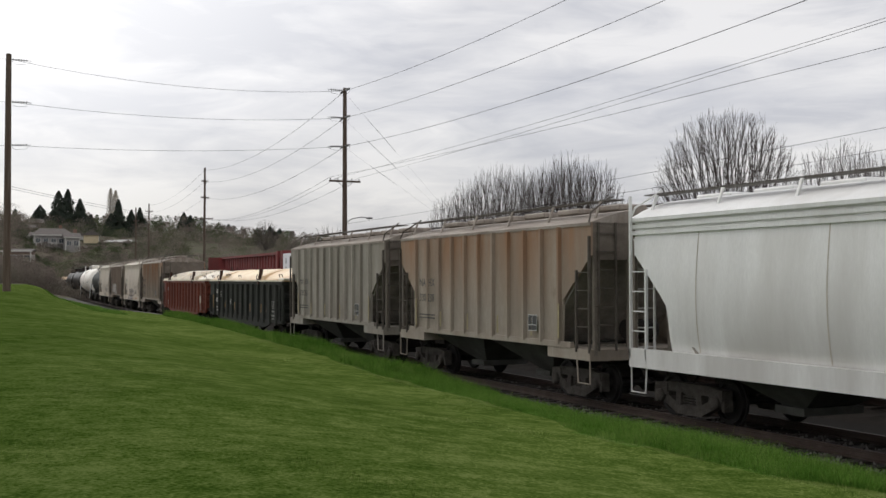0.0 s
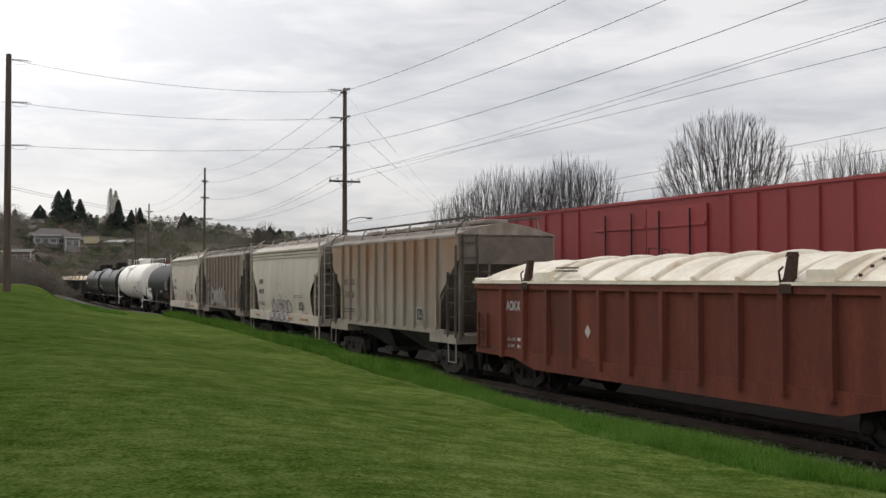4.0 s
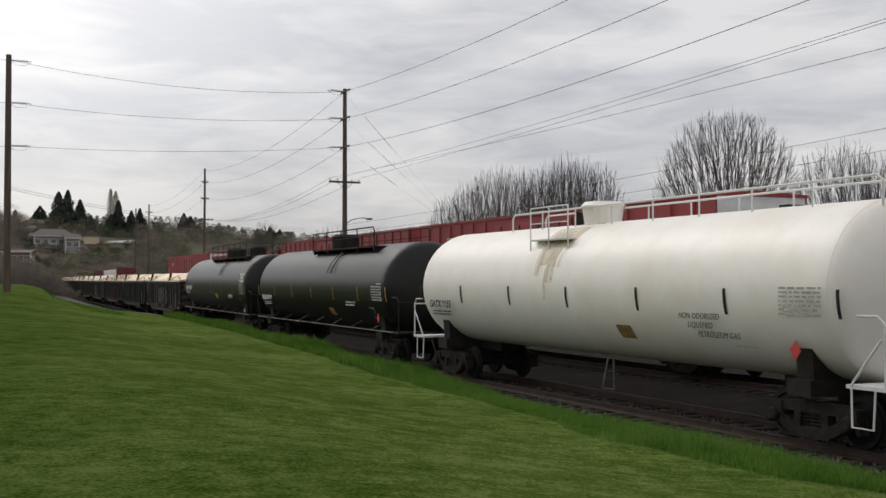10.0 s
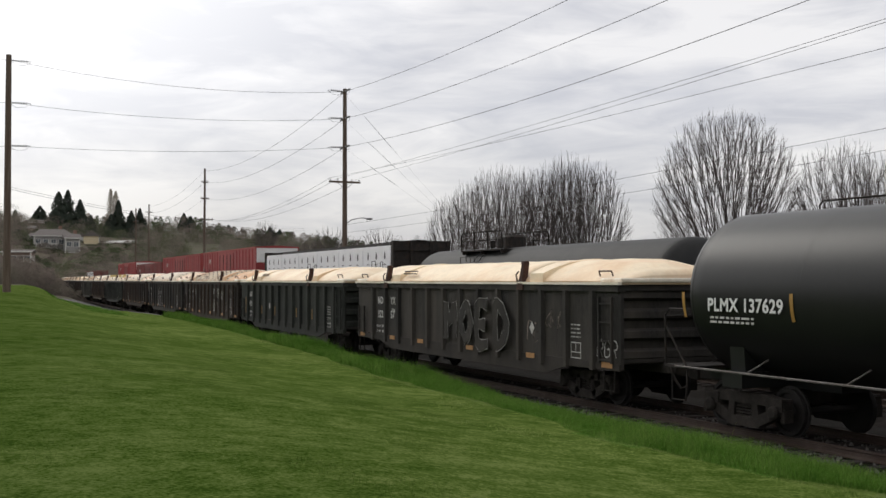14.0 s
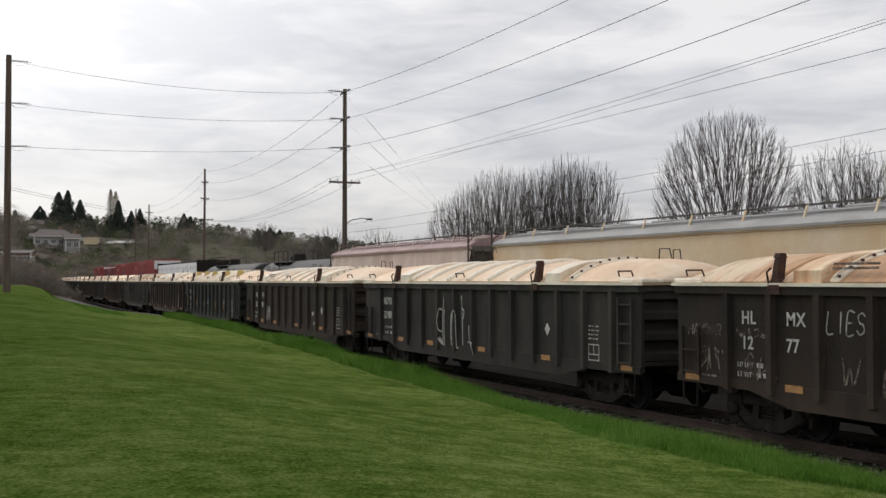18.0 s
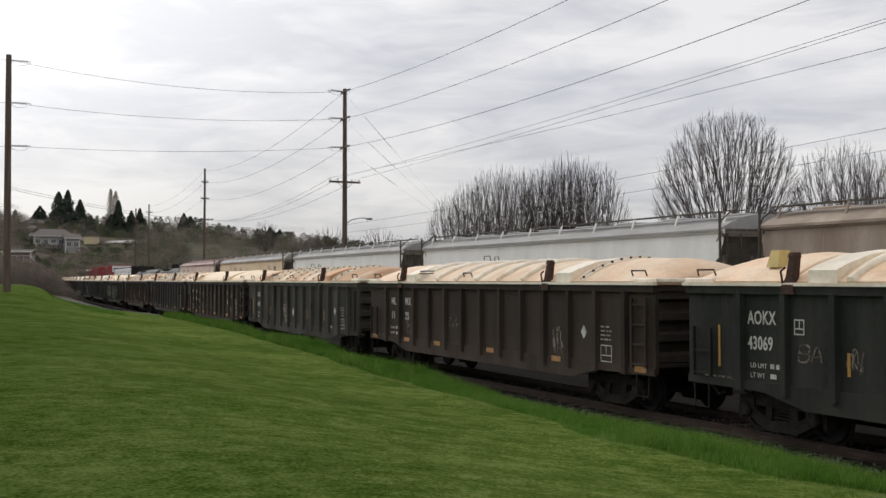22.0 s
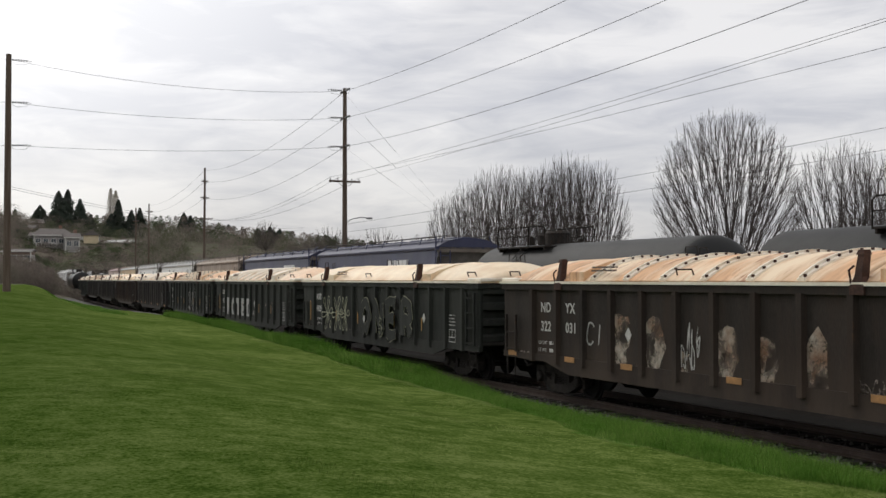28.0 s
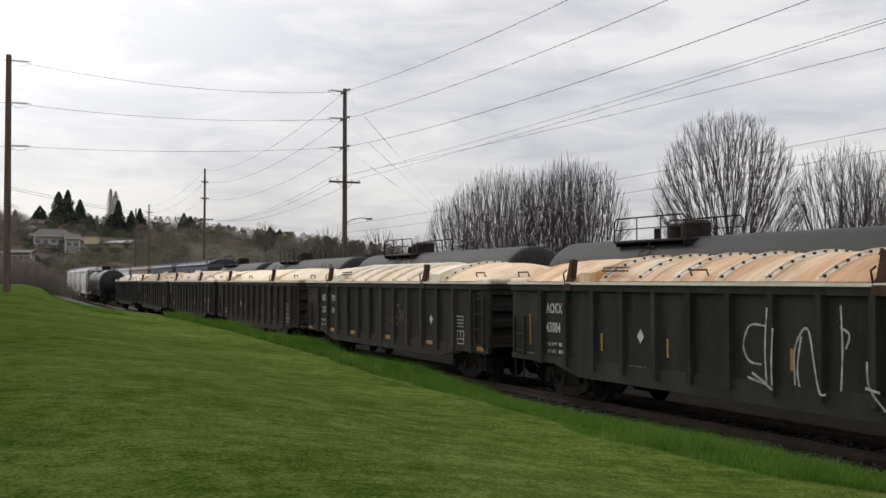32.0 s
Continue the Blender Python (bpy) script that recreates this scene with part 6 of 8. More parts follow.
# ---- box cars, lumber cars and flat cars ----
def boxcar(s_left, s_right, top, wall, label, white_end, seed):
    car = new("box_car")
    half, W2, S = (s_right - s_left) / 2, 1.55, 1.05
    E = top - .12
    for nm, b6 in (("side_wall", (-half, half, -W2, -W2 + .06, S, E)), ("side_wall", (-half, half, W2 - .06, W2, S, E)), ("floor_plate", (-half + .02, half - .02, -W2 + .06, W2 - .06, S, S + .12))):
        bm = bmesh.new()
        box(bm, *b6)
        part(nm, bm, wall, car)
    bm = bmesh.new()
    prism(bm, [(-.06, 0, S + .1), (-.04, -.06, S + .1), (.04, -.06, S + .1), (.06, 0, S + .1)], [(-.06, 0, E - .05), (-.04, -.06, E - .05), (.04, -.06, E - .05), (.06, 0, E - .05)])
    rib = finish(bm, "rib", wall)
    door = 2.9
    for x in np.arange(-half + .08, half, 1.12):
        if abs(x) > door + .3:
            again("rib", rib, car, pose(float(x), -W2, 0))
            again("rib", rib, car, pose(float(x), W2, 0, 0, 0, 180))
    for x0, x1 in ((-door, -.02), (.02, door)):
        d = bmesh.new()
        box(d, x0, x1, -W2 - .07, -W2 - .01, S + .1, E - .2)
        leaf = part("door", d, wall, car, "tall plug door")
        d = bmesh.new()
        for z in (S + 1.0, S + 2.1, S + 3.2):
            if z < E - .3:
                box(d, x0 + .05, x1 - .05, -W2 - .11, -W2 - .07, z, z + .09)
        part("door_rib", d, wall, leaf)
        d = bmesh.new()
        for xx in (x0 + .7, x1 - .7):
            tube(d, [(xx, -W2 - .12, S + .2), (xx, -W2 - .12, E - .3)], .025, 5)
        part("lock_rod", d, M["iron"], leaf)
    bm = bmesh.new()
    prof = [(-W2 - .04, E), (-W2 - .04, E + .08), (-.6, top + .02), (0, top + .05), (.6, top + .02), (W2 + .04, E + .08), (W2 + .04, E)]
    prism(bm, [(-half - .02, y, z) for y, z in prof], [(half + .02, y, z) for y, z in prof])
    for x in np.arange(-half + .5, half, 1.1):
        prism(bm, [(x - .04, y * .995, z + .015) for y, z in prof], [(x + .04, y * .995, z + .015) for y, z in prof])
    part("roof", bm, wall, car)
    for s in (-1, 1):
        x = s * half
        bm = bmesh.new()
        box(bm, min(x, x - s * .08), max(x, x - s * .08), -W2 + .06, W2 - .06, S, top - 1.15)
        for k in range(6):
            z = S + .25 + k * .42
            if z < top - 1.4:
                box(bm, min(x, x + s * .06), max(x, x + s * .06), -W2 + .25, W2 - .25, z, z + .2)
        part("end_wall", bm, wall, car)
        bm = bmesh.new()
        box(bm, min(x, x - s * .08), max(x, x - s * .08), -W2 + .06, W2 - .06, top - 1.15, E)
        for k in range(2):
            z = top - 1.05 + k * .45
            box(bm, min(x, x + s * .05), max(x, x + s * .05), -W2 + .25, W2 - .25, z, z + .2)
        part("end_panel", bm, M["white"] if white_end else wall, car, "white-painted upper end panel" if white_end else "")
    bm = bmesh.new()
    box(bm, -half, half, -.3, .3, .75, 1.05)
    part("center_sill", bm, M["iron"], car)
    bars(car, -half + 3.2, top - .75, .95, 3, M["stencil"], -W2 - .075, .07, .05, seed)
    rng = random.Random(seed)
    scrawl(car, [[(-half + .2 + .35 * k + rng.uniform(0, .35), top - 1.75 + rng.uniform(0, .6)) for _ in range(5)] for k in range(3)], M["graf_pale"], -W2 - .066, .05, "small white sprayed scribbles")
    running_gear(car, half - 2.2, half)
    tagged(car, label, "box car", "cars of the far train")
    CARS.append((car, (s_left + s_right) / 2, V_FAR, SECOND, half - 2.2))
    return car


def lumber_car(s_left, s_right, frame_mat, label, loaded):
    car = new("lumber_car")
    half = (s_right - s_left) / 2
    bm = bmesh.new()
    box(bm, -half, half, -1.45, 1.45, 1.0, 1.18)
    box(bm, -half, half, -.35, .35, .72, 1.0)
    part("deck", bm, frame_mat, car)
    for s in (-1, 1):
        x = s * half
        bm = bmesh.new()
        box(bm, min(x, x - s * .18), max(x, x - s * .18), -1.45, 1.45, 1.18, 4.62)
        head = part("bulkhead", bm, frame_mat, car, "ribbed steel end bulkhead")
        for k in range(5):
            bm = bmesh.new()
            box(bm, min(x, x + s * .10), max(x, x + s * .10), -1.45, 1.45, 1.35 + k * .7, 1.5 + k * .7)
            part("rib", bm, frame_mat, head)
        for y in (-1.4, -.5, .5, 1.4):
            bm = bmesh.new()
            box(bm, min(x, x + s * .13), max(x, x + s * .13), y - .06, y + .06, 1.18, 4.62)
            part("post", bm, frame_mat, head)
    bm = bmesh.new()
    box(bm, -half, half, -.30, .30, 4.48, 4.66)
    for x in np.linspace(-half + .9, half - .9, 13):
        box(bm, x - .05, x + .05, -.12, .12, 1.18, 4.5)
    part("center_beam", bm, frame_mat, car)
    if not loaded:
        # pressed side panels of the beam with their slots
        bm = bmesh.new()
        box(bm, -.20, .20, -.16, .16, 2.2, 4.45)
        bmesh.ops.bevel(bm, geom=list(bm.edges), offset=.02, segments=1, affect="EDGES")
        web = finish(bm, "beam_panel", frame_mat)
        for x in np.linspace(-half + 1.2, half - 1.2, 26):
            again("beam_panel", web, car, pose(float(x), 0, 0))
    else:
        n = 6
        w = (2 * half - .6) / n
        for tier, (z0, z1) in enumerate(((1.2, 2.22), (2.27, 3.30), (3.35, 4.40))):
            for k in range(n):
                x0 = -half + .3 + k * w
                for s in (-1, 1):
                    bm = bmesh.new()
                    y0, y1 = (s * .16, s * 1.42)
                    vs = box(bm, x0 + .04, x0 + w - .04, min(y0, y1), max(y0, y1), z0, z1)
                    bmesh.ops.bevel(bm, geom=list(bm.edges), offset=.03, segments=2, affect="EDGES")
                    pack = part("lumber_pack", bm, M["wrap"], car, "lumber bundle in white printed wrap")
                    if s < 0 and tier > 0:
                        bm = bmesh.new()
                        for j in range(3):
                            xx = x0 + w * (.2 + .3 * j)
                            yy = y1 - .006
                            ring = [(xx + .11 * math.sin(a) * (1 - .45 * math.cos(a)), yy, (z0 + z1) / 2 + .06 + .20 * math.cos(a)) for a in np.linspace(0, 2 * math.pi, 11)[:-1]]
                            bm.faces.new([bm.verts.new(c) for c in ring])
                            for i2 in range(3):
                                box(bm, xx - .2 + i2 * .14, xx - .1 + i2 * .14, yy - .001, yy + .003, z0 + .14, z0 + .19)
                        part("wrap_print", bm, M["black_print"], pack, "black printed marks on the wrap")
    running_gear(car, half - 2.6, half)
    tagged(car, label, "lumber car", "cars of the far train")
    CARS.append((car, (s_left + s_right) / 2, V_FAR, SECOND, half - 2.6))
    return car


def flatcar(s_left, s_right):
    car = new("flat_car")
    half = (s_right - s_left) / 2
    bm = bmesh.new()
    box(bm, -half, half, -1.45, 1.45, 1.0, 1.12)
    part("deck", bm, M["iron"], car)
    for nm, y0, y1 in (("side_sill", -1.48, -1.36), ("side_sill", 1.36, 1.48), ("center_sill", -.3, .3)):
        bm = bmesh.new()
        box(bm, -half, half, y0, y1, .71, 1.0)
        part(nm, bm, M["gond_brown"], car)
    bm = bmesh.new()
    box(bm, -.07, .07, -.05, .05, .8, 1.05)
    pocket = finish(bm, "stake_pocket", M["gond_brown"])
    for x in np.linspace(-half + .6, half - .6, 9):
        for y in (-1.5, 1.5):
            again("stake_pocket", pocket, car, pose(float(x), y, 0))
    running_gear(car, half - 2.0, half)
    tagged(car, "empty low steel flat car on the far track", "flat car", "cars of the far train")
    CARS.append((car, (s_left + s_right) / 2, V_FAR, SECOND, half - 2.0))
    return car


# ---- the near train, from its front ----
NEAR = "cars of the near train"
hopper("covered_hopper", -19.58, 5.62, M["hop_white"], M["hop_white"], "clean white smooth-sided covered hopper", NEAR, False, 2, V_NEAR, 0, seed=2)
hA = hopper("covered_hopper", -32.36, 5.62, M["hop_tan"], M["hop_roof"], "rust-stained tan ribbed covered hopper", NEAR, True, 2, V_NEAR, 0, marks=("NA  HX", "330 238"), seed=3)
hB = hopper("covered_hopper", -45.02, 5.60, M["hop_grey"], M["hop_roof"], "grey-tan dusty ribbed covered hopper", NEAR, True, 2, V_NEAR, 0, marks=("NA  HX", "330 261"), seed=4)
gondola(-62.64, "green", "smooth", 1, ("AOKX", "43036"), "tags 36")
gondola(-80.50, "red", "white", 2, ("AOKX", ""), None)
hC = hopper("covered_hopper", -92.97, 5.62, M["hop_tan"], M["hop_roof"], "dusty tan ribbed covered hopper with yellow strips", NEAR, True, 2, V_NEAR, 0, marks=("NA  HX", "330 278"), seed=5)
h1 = hopper("covered_hopper", -105.77, 5.66, M["hop_cream"], M["hop_cream"], "cream-white smooth-sided covered hopper with dark graffiti", NEAR, False, 2, V_NEAR, 0, marks=("LAFX", "40179"), seed=6)
h2 = hopper("covered_hopper", -118.40, 5.55, M["hop_dust"], M["hop_roof"], "grey-brown ribbed covered hopper with pale graffiti", NEAR, True, 2, V_NEAR, 0, marks=("NA  HX", "330 342"), seed=7)
h3 = hopper("covered_hopper", -130.85, 5.45, M["hop_cream"], M["hop_cream"], "cream-white smooth-sided covered hopper with outlined graffiti", NEAR, False, 2, V_NEAR, 0, marks=("LAFX", "40028"), seed=8)
rg = random.Random(77)
Y1 = -1.60


def bowed(z):
    """The face of a smooth-sided hopper: sill below, bowed plate above."""
    return -1.592 if z < 1.37 else -(1.42 + .13 * math.sin(math.pi * min(1, (z - 1.30) / 2.70) ** .8)) - .004


RING = [[(c + .34 * math.cos(a), 1.62 + .26 * math.sin(a)) for a in np.linspace(.2, 5.9, 9)] for c in (-1.35, -.55, .35, 1.15)]
LOW = [[(c - .40, 1.345), (c - .34, 1.14), (c, 1.02), (c + .34, 1.14), (c + .40, 1.345)] for c in (-1.4, -.55, .30, 1.15)]
scrawl(h1, [[(-1.75 + .32 * k, 1.40), (-1.72 + .32 * k, 1.62), (-1.75 + .32 * k, 1.80 + .12 * math.sin(k * 1.9))] for k in range(11)], M["graf_blue"], bowed, .34, "smeared pale blue and pink graffiti fill")
scrawl(h1, [[(-1.75 + .30 * k, 1.35), (-1.74 + .30 * k, 1.18), (-1.75 + .30 * k, 1.02)] for k in range(11)], M["graf_blue"], bowed, .32, "smeared pale blue and pink graffiti fill")
scrawl(h1, RING, M["graf_dark"], lambda z: bowed(z) - .012, .085, "smeared violet-black graffiti")
scrawl(h1, LOW, M["graf_dark"], lambda z: bowed(z) - .012, .075, "smeared violet-black graffiti")
scrawl(h1, [[(-.3, 2.15), (.0, 1.78), (.45, 1.55)], [(-1.35, 2.05), (-1.2, 1.7)], [(-.75, 1.55), (-.2, 1.75), (.1, 1.5)], [(.75, 2.05), (.95, 1.75)]], M["graf_dark"], lambda z: bowed(z) - .014, .08, "smeared violet-black graffiti")
scrawl(h1, [[(.4, 2.0), (.5, 2.6), (.8, 2.75), (1.0, 2.3)], [(1.1, 2.1), (1.5, 2.4), (1.9, 2.0), (2.1, 1.5)], [(-.8, 2.3), (-.4, 2.6), (0, 2.4)]], M["graf_pale"], bowed, .025, "thin grey spray lines")
for x in (-4.4, 1.3):
    panel("patch", h1, x, x + .7, 1.12, 1.20, M["orange"], Y1, "faded orange reflective patch")
panel("patch", h1, 3.1, 4.3, 1.12, 1.22, M["orange"], Y1, "faded orange reflective patch")
black_plate(h1, 2.78, 1.52, .42, .34, -1.548)
bars(h1, 2.05, 2.10, 1.3, 2, M["graf_line"], -1.558, .02, .05, 61)
# outlined letters and a finger-shaped brown patch that run down over the sill
OUT = [[(-2.05, 1.40), (-2.25, 1.75), (-2.2, 2.0), (-1.95, 2.15), (-1.8, 1.95), (-1.95, 1.85), (-2.0, 1.6), (-1.8, 1.45), (-1.65, 1.6)],
       [(-1.7, 1.45), (-1.75, 1.85), (-1.6, 2.1), (-1.3, 2.05), (-1.15, 1.75), (-1.25, 1.45), (-1.5, 1.40), (-1.7, 1.5)], [(-1.45, 1.8), (-1.4, 1.65)],
       [(-1.1, 1.5), (-1.15, 1.9), (-.95, 2.12), (-.7, 2.0), (-.55, 1.7), (-.7, 1.45), (-1.0, 1.42)], [(-.85, 1.85), (-.8, 1.65)],
       [(-.55, 2.15), (-.15, 2.15), (-.2, 1.8), (-.25, 1.55), (-.45, 1.42)], [(-.1, 2.1), (.3, 1.95), (.3, 1.6), (.55, 1.65), (.85, 1.42)],
       [(-2.15, 1.33), (-2.2, 1.15), (-2.0, 1.0)], [(-1.5, 1.33), (-1.35, 1.2), (-1.4, 1.02)], [(-.85, 1.33), (-.75, 1.15), (-.8, 1.0)], [(-.2, 1.33), (-.1, 1.1), (-.15, 1.0)], [(.7, 1.33), (.75, 1.0)],
       [(-3.3, 1.28), (-3.4, 1.15), (-3.2, 1.12), (-3.25, 1.26), (-3.05, 1.14), (-2.8, 1.16)]]
scrawl(h3, OUT, M["graf_line"], bowed, .032, "faded dark outlines of graffiti letters")
FING = [[(.95 + .24 * k + rg.uniform(-.03, .03), 2.0 + .12 * math.sin(k * 1.3)), (.98 + .24 * k, 1.7), (.95 + .24 * k, 1.38)] for k in range(6)]
scrawl(h3, FING, M["graf_brown"], bowed, .36, "brownish graffiti patch")
scrawl(h3, [[(.95 + .27 * k, 1.35), (1.0 + .27 * k, 1.15), (.97 + .27 * k, 1.0 + .06 * (k % 2))] for k in range(7)], M["graf_brown"], bowed, .38, "brownish graffiti patch")
scrawl(h3, [[(1.08 + .24 * k, 2.0), (1.1 + .24 * k, 1.7), (1.07 + .24 * k, 1.55)] for k in range(5)], M["graf_line"], lambda z: bowed(z) - .016, .02, "faded dark outlines of graffiti letters")
for hh, x in ((h3, .15), (h3, .62), (h1, -.55), (h1, .02)):
    scrawl(hh, [[(x, 3.58), (x + .02, 3.0), (x - .01, 2.55), (x, 2.25)]], M["rain_streak"], bowed, .11, "grey rain streak")
bars(h3, 2.55, 2.12, 1.5, 2, M["graf_line"], -1.558, .02, .05, 62)
panel("patch", h3, 3.0, 4.2, 1.12, 1.22, M["orange"], Y1, "faded orange reflective patch")
black_plate(h3, 2.85, 1.52, .42, .34, -1.548)
bubble(h2, "CHODEL", -2.5, 1.52, .66, M["graf_outline"], M["graf_fill"], .36, .016, .58, -1.612, .76, 4, "faded grey bubble letters with dark outlines")
tag(h2, "R", -2.75, 1.46, .62, M["graf_line"], .05, .4, -1.640, label="dark sprayed strokes", seed=5)
scribble(h2, 2.35, 1.5, .6, .42, 5, M["graf_pale"], 3, .035, -1.525)
scribble(h2, 3.35, 1.55, .6, .75, 7, M["graf_line"], 4, .045, -1.525)
scribble(h2, -3.9, 1.5, .7, .45, 5, M["graf_pale"], 5, .05, -1.525)
for hh in (hA, hB, hC):
    for x in (-4.2, -2.4, -.6, 1.2, 3.0, 4.3):
        panel("reflector", hh, x, x + .07, 1.42, 1.85 if abs(x) < 4 else 2.2, M["dull_yellow"], -1.612, "faded yellow reflective strip")
    black_plate(hh, 2.9, 1.55, .42, .36, -1.612)
tank(-138.65, 5.75, 1.42, 2.42, M["tank_green"], "dark green-black tank car with white stencils", NEAR, V_NEAR, 0, "SHPX 204453", "stencil", 2, "iron", (-1.4, 1.6), ((-.2, .22), (.75, .26)), 1, .18, .68, mark_size=.33)
tank(-156.2, 8.85, 1.56, 2.56, M["tank_white"], "large white tank car with white railings and drip stains", NEAR, V_NEAR, 0, "GATX 9655", "stencil_dark", 7, "white", (-4.6, 8.4), ((-.9, .5),), 2, .36)
tank(-176.1, 8.80, 1.55, 2.48, M["tank_black"], "long black pressure tank car with yellow strips", NEAR, V_NEAR, 0, "SHQX 50698", "stencil", 7, "iron", (-1.5, 5.9), ((-.4, .55),), 3, .55)
t4 = tank(-196.45, 9.25, 1.55, 2.48, M["tank_black"], "long black liquefied gas tank car with yellow strips", NEAR, V_NEAR, 0, "PLMX 137629", "stencil", 7, "iron", (-2.2, 6.8), ((-.4, .55), (4.8, .42)), 4, .62, mark_z=-.28, mark_size=.33)
for k, (row, y) in enumerate((("NON ODORIZED", -1.470), ("LIQUEFIED", -1.510), ("PETROLEUM GAS", -1.540))):
    lettering(t4, row, 7.56 + (.17 if k == 1 else 0), 2.98 - k * .16, .165, M["white"], y, wide=.80, bold=.006)
GOND = [(-223.95, "black", "smooth", ("ND YX", "322 57"), "moed"), (-241.9, "green", "smooth", ("AOKX", "43117"), None), (-259.2, "brown", "orange", ("HL MX", "12 77"), "many tags"),
        (-276.8, "black", "ribbed", ("NDYX", "321980"), "tall"), (-294.4, "brown", "ribbed", ("ND YX", "322 007"), "patch"), (-312.45, "green", "ribbed", ("AOKX", "43069"), "tags 69"),
        (-329.9, "brown", "ribbed", ("HL MX", "11 25"), "swipe"), (-347.5, "dusty", "orange", ("AOKX", "43098"), "dusty tags"), (-365.1, "brown", "smooth", ("HL MX", "12 09"), "wash letters"),
        (-382.7, "black", "orange", ("ND YX", "322 76"), "plain"), (-400.5, "brown", "orange", ("ND YX", "322 031"), "flakes"), (-418.25, "green", "smooth", ("AOKX", "43029"), "olive"),
        (-436.0, "green", "ribbed", ("AOKX", "43133"), "blocks"), (-453.65, "green", "orange", ("AOKX", "43084"), "tall"), (-471.3, "black", "ribbed", ("ND YX", "322 14"), "plain"),
        (-489.0, "brown", "smooth", None, None), (-506.7, "black", "ribbed", None, None), (-524.4, "black", "orange", None, None), (-542.1, "green", "ribbed", None, None)]
for k, (s, pnt, lid, mk, art) in enumerate(GOND):
    gondola(s, pnt, lid, k + 3, mk, art)
tank(-569.5, 8.8, 1.5, 2.45, M["tank_black"], "black tank car far down the line", NEAR, V_NEAR, 0, None, "stencil", None, "iron", (-2, 2), ((0, .5),), 9)
for k in range(4):
    hopper("covered_hopper", -592.4 - 12.7 * k, 5.6, M["hop_white"], M["hop_white"], "white smooth-sided covered hopper far down the line", NEAR, False, 2, V_NEAR, 0, seed=20 + k)

# ---- the far train, from its front ----
FAR = "cars of the far train"
lumber_car(-98.0, -72.8, M["box_dark"], "red centre-beam lumber car with an empty deck", False)
lumber_car(-71.6, -44.8, M["box_dark"], "red centre-beam lumber car loaded with white-wrapped bundles", True)
for a, b in ((-43.4, -25.6), (-24.4, -6.6), (-5.4, 12.6)):
    flatcar(a, b)
boxcar(14.0, 37.9, 5.15, M["box_red"], "bright red high box car with a white end panel", True, 31)
boxcar(39.3, 62.6, 4.75, M["box_dark"], "dull red lower box car", False, 32)
boxcar(64.0, 87.8, 5.15, M["box_red"], "bright red high box car with ribbed sides", False, 33)
boxcar(89.0, 110.2, 5.15, M["box_red"], "bright red high box car with a white end and stencils", True, 34)
lumber_car(112.8, 139.1, M["iron"], "black centre-beam lumber car loaded with white-wrapped bundles", True)
for a, b in ((141.0, 162.4), (163.6, 182.4)):
    tank((a + b) / 2, (b - a) / 2 - .6, 1.5, 2.55, M["tank_grey"], "dull black tank car with a railed top platform", FAR, V_FAR, SECOND, None, "stencil", None, "iron", (-5.4, -1.6), ((-3.4, .3), (-2.5, .45)), 11, .62)
for a, b, mt, words, sty in ((183.2, 202.2, "hop_pink", "pinkish-white stained covered hopper", False), (204.4, 226.2, "hop_yellow", "cream-yellow stained covered hopper", False),
                             (228.6, 248.5, "hop_pale", "pale grey smooth covered hopper", False), (251.2, 272.4, "hop_pale", "pale grey long smooth covered hopper", False),
                             (274.0, 293.4, "hop_brown", "dusty brown covered hopper with roof posts", False), (295.1, 313.6, "hop_blue", "dark blue covered hopper with white logo shapes", False),
                             (315.3, 333.8, "hop_blue", "dark blue covered hopper on the far track", False)):
    hb = hopper("covered_hopper", a, (b - a) / 2, M[mt], M[{"hop_pale": "roof_far", "hop_yellow": "roof_far", "hop_pink": "roof_pink"}.get(mt, mt)], words, FAR, sty, 4, V_FAR, SECOND, height=4.58, seed=int(a), plain=True)
    if mt == "hop_blue":
        for x in (3.2, 4.0, 4.6, 5.2):
            bm = bmesh.new()
            prism(bm, [(x, -1.585, 2.95), (x + .45, -1.585, 2.95), (x + .55, -1.575, 3.64), (x + .05, -1.575, 3.64)], [(x, -1.4, 2.95), (x + .45, -1.4, 2.95), (x + .55, -1.4, 3.64), (x + .05, -1.4, 3.64)])
            part("logo_shape", bm, M["white"], hb, "slanted white logo shape")
for a, b in ((336.2, 352.3), (353.4, 374.0), (375.0, 395.2), (396.4, 417.0)):
    tank((a + b) / 2, (b - a) / 2 - .6, 1.5, 2.55, M["tank_grey"], "dull black tank car with a railed top platform", FAR, V_FAR, SECOND, None, "stencil", None, "iron", (-5.4, -1.6), ((-3.4, .3), (-2.5, .45)), 12, .62)
for ob in (*GONDOLA.children_recursive, GONDOLA):
    bpy.data.objects.remove(ob)


# ---- places by bearing and depth ----
def place(px, depth, z=None):
    """A ground place at a given bearing (as 784 + 2000 x slope) and depth along the view's axis."""
    b = (px - 784) / 2000
    x, y = depth * (FX + FY * b), depth * (FY - FX * b)
    return Vector((x, y, float(ground_z(x, y)) if z is None else z))


def height_at(y, depth):
    return EYE[2] + (494.6 - y) * depth / 2000


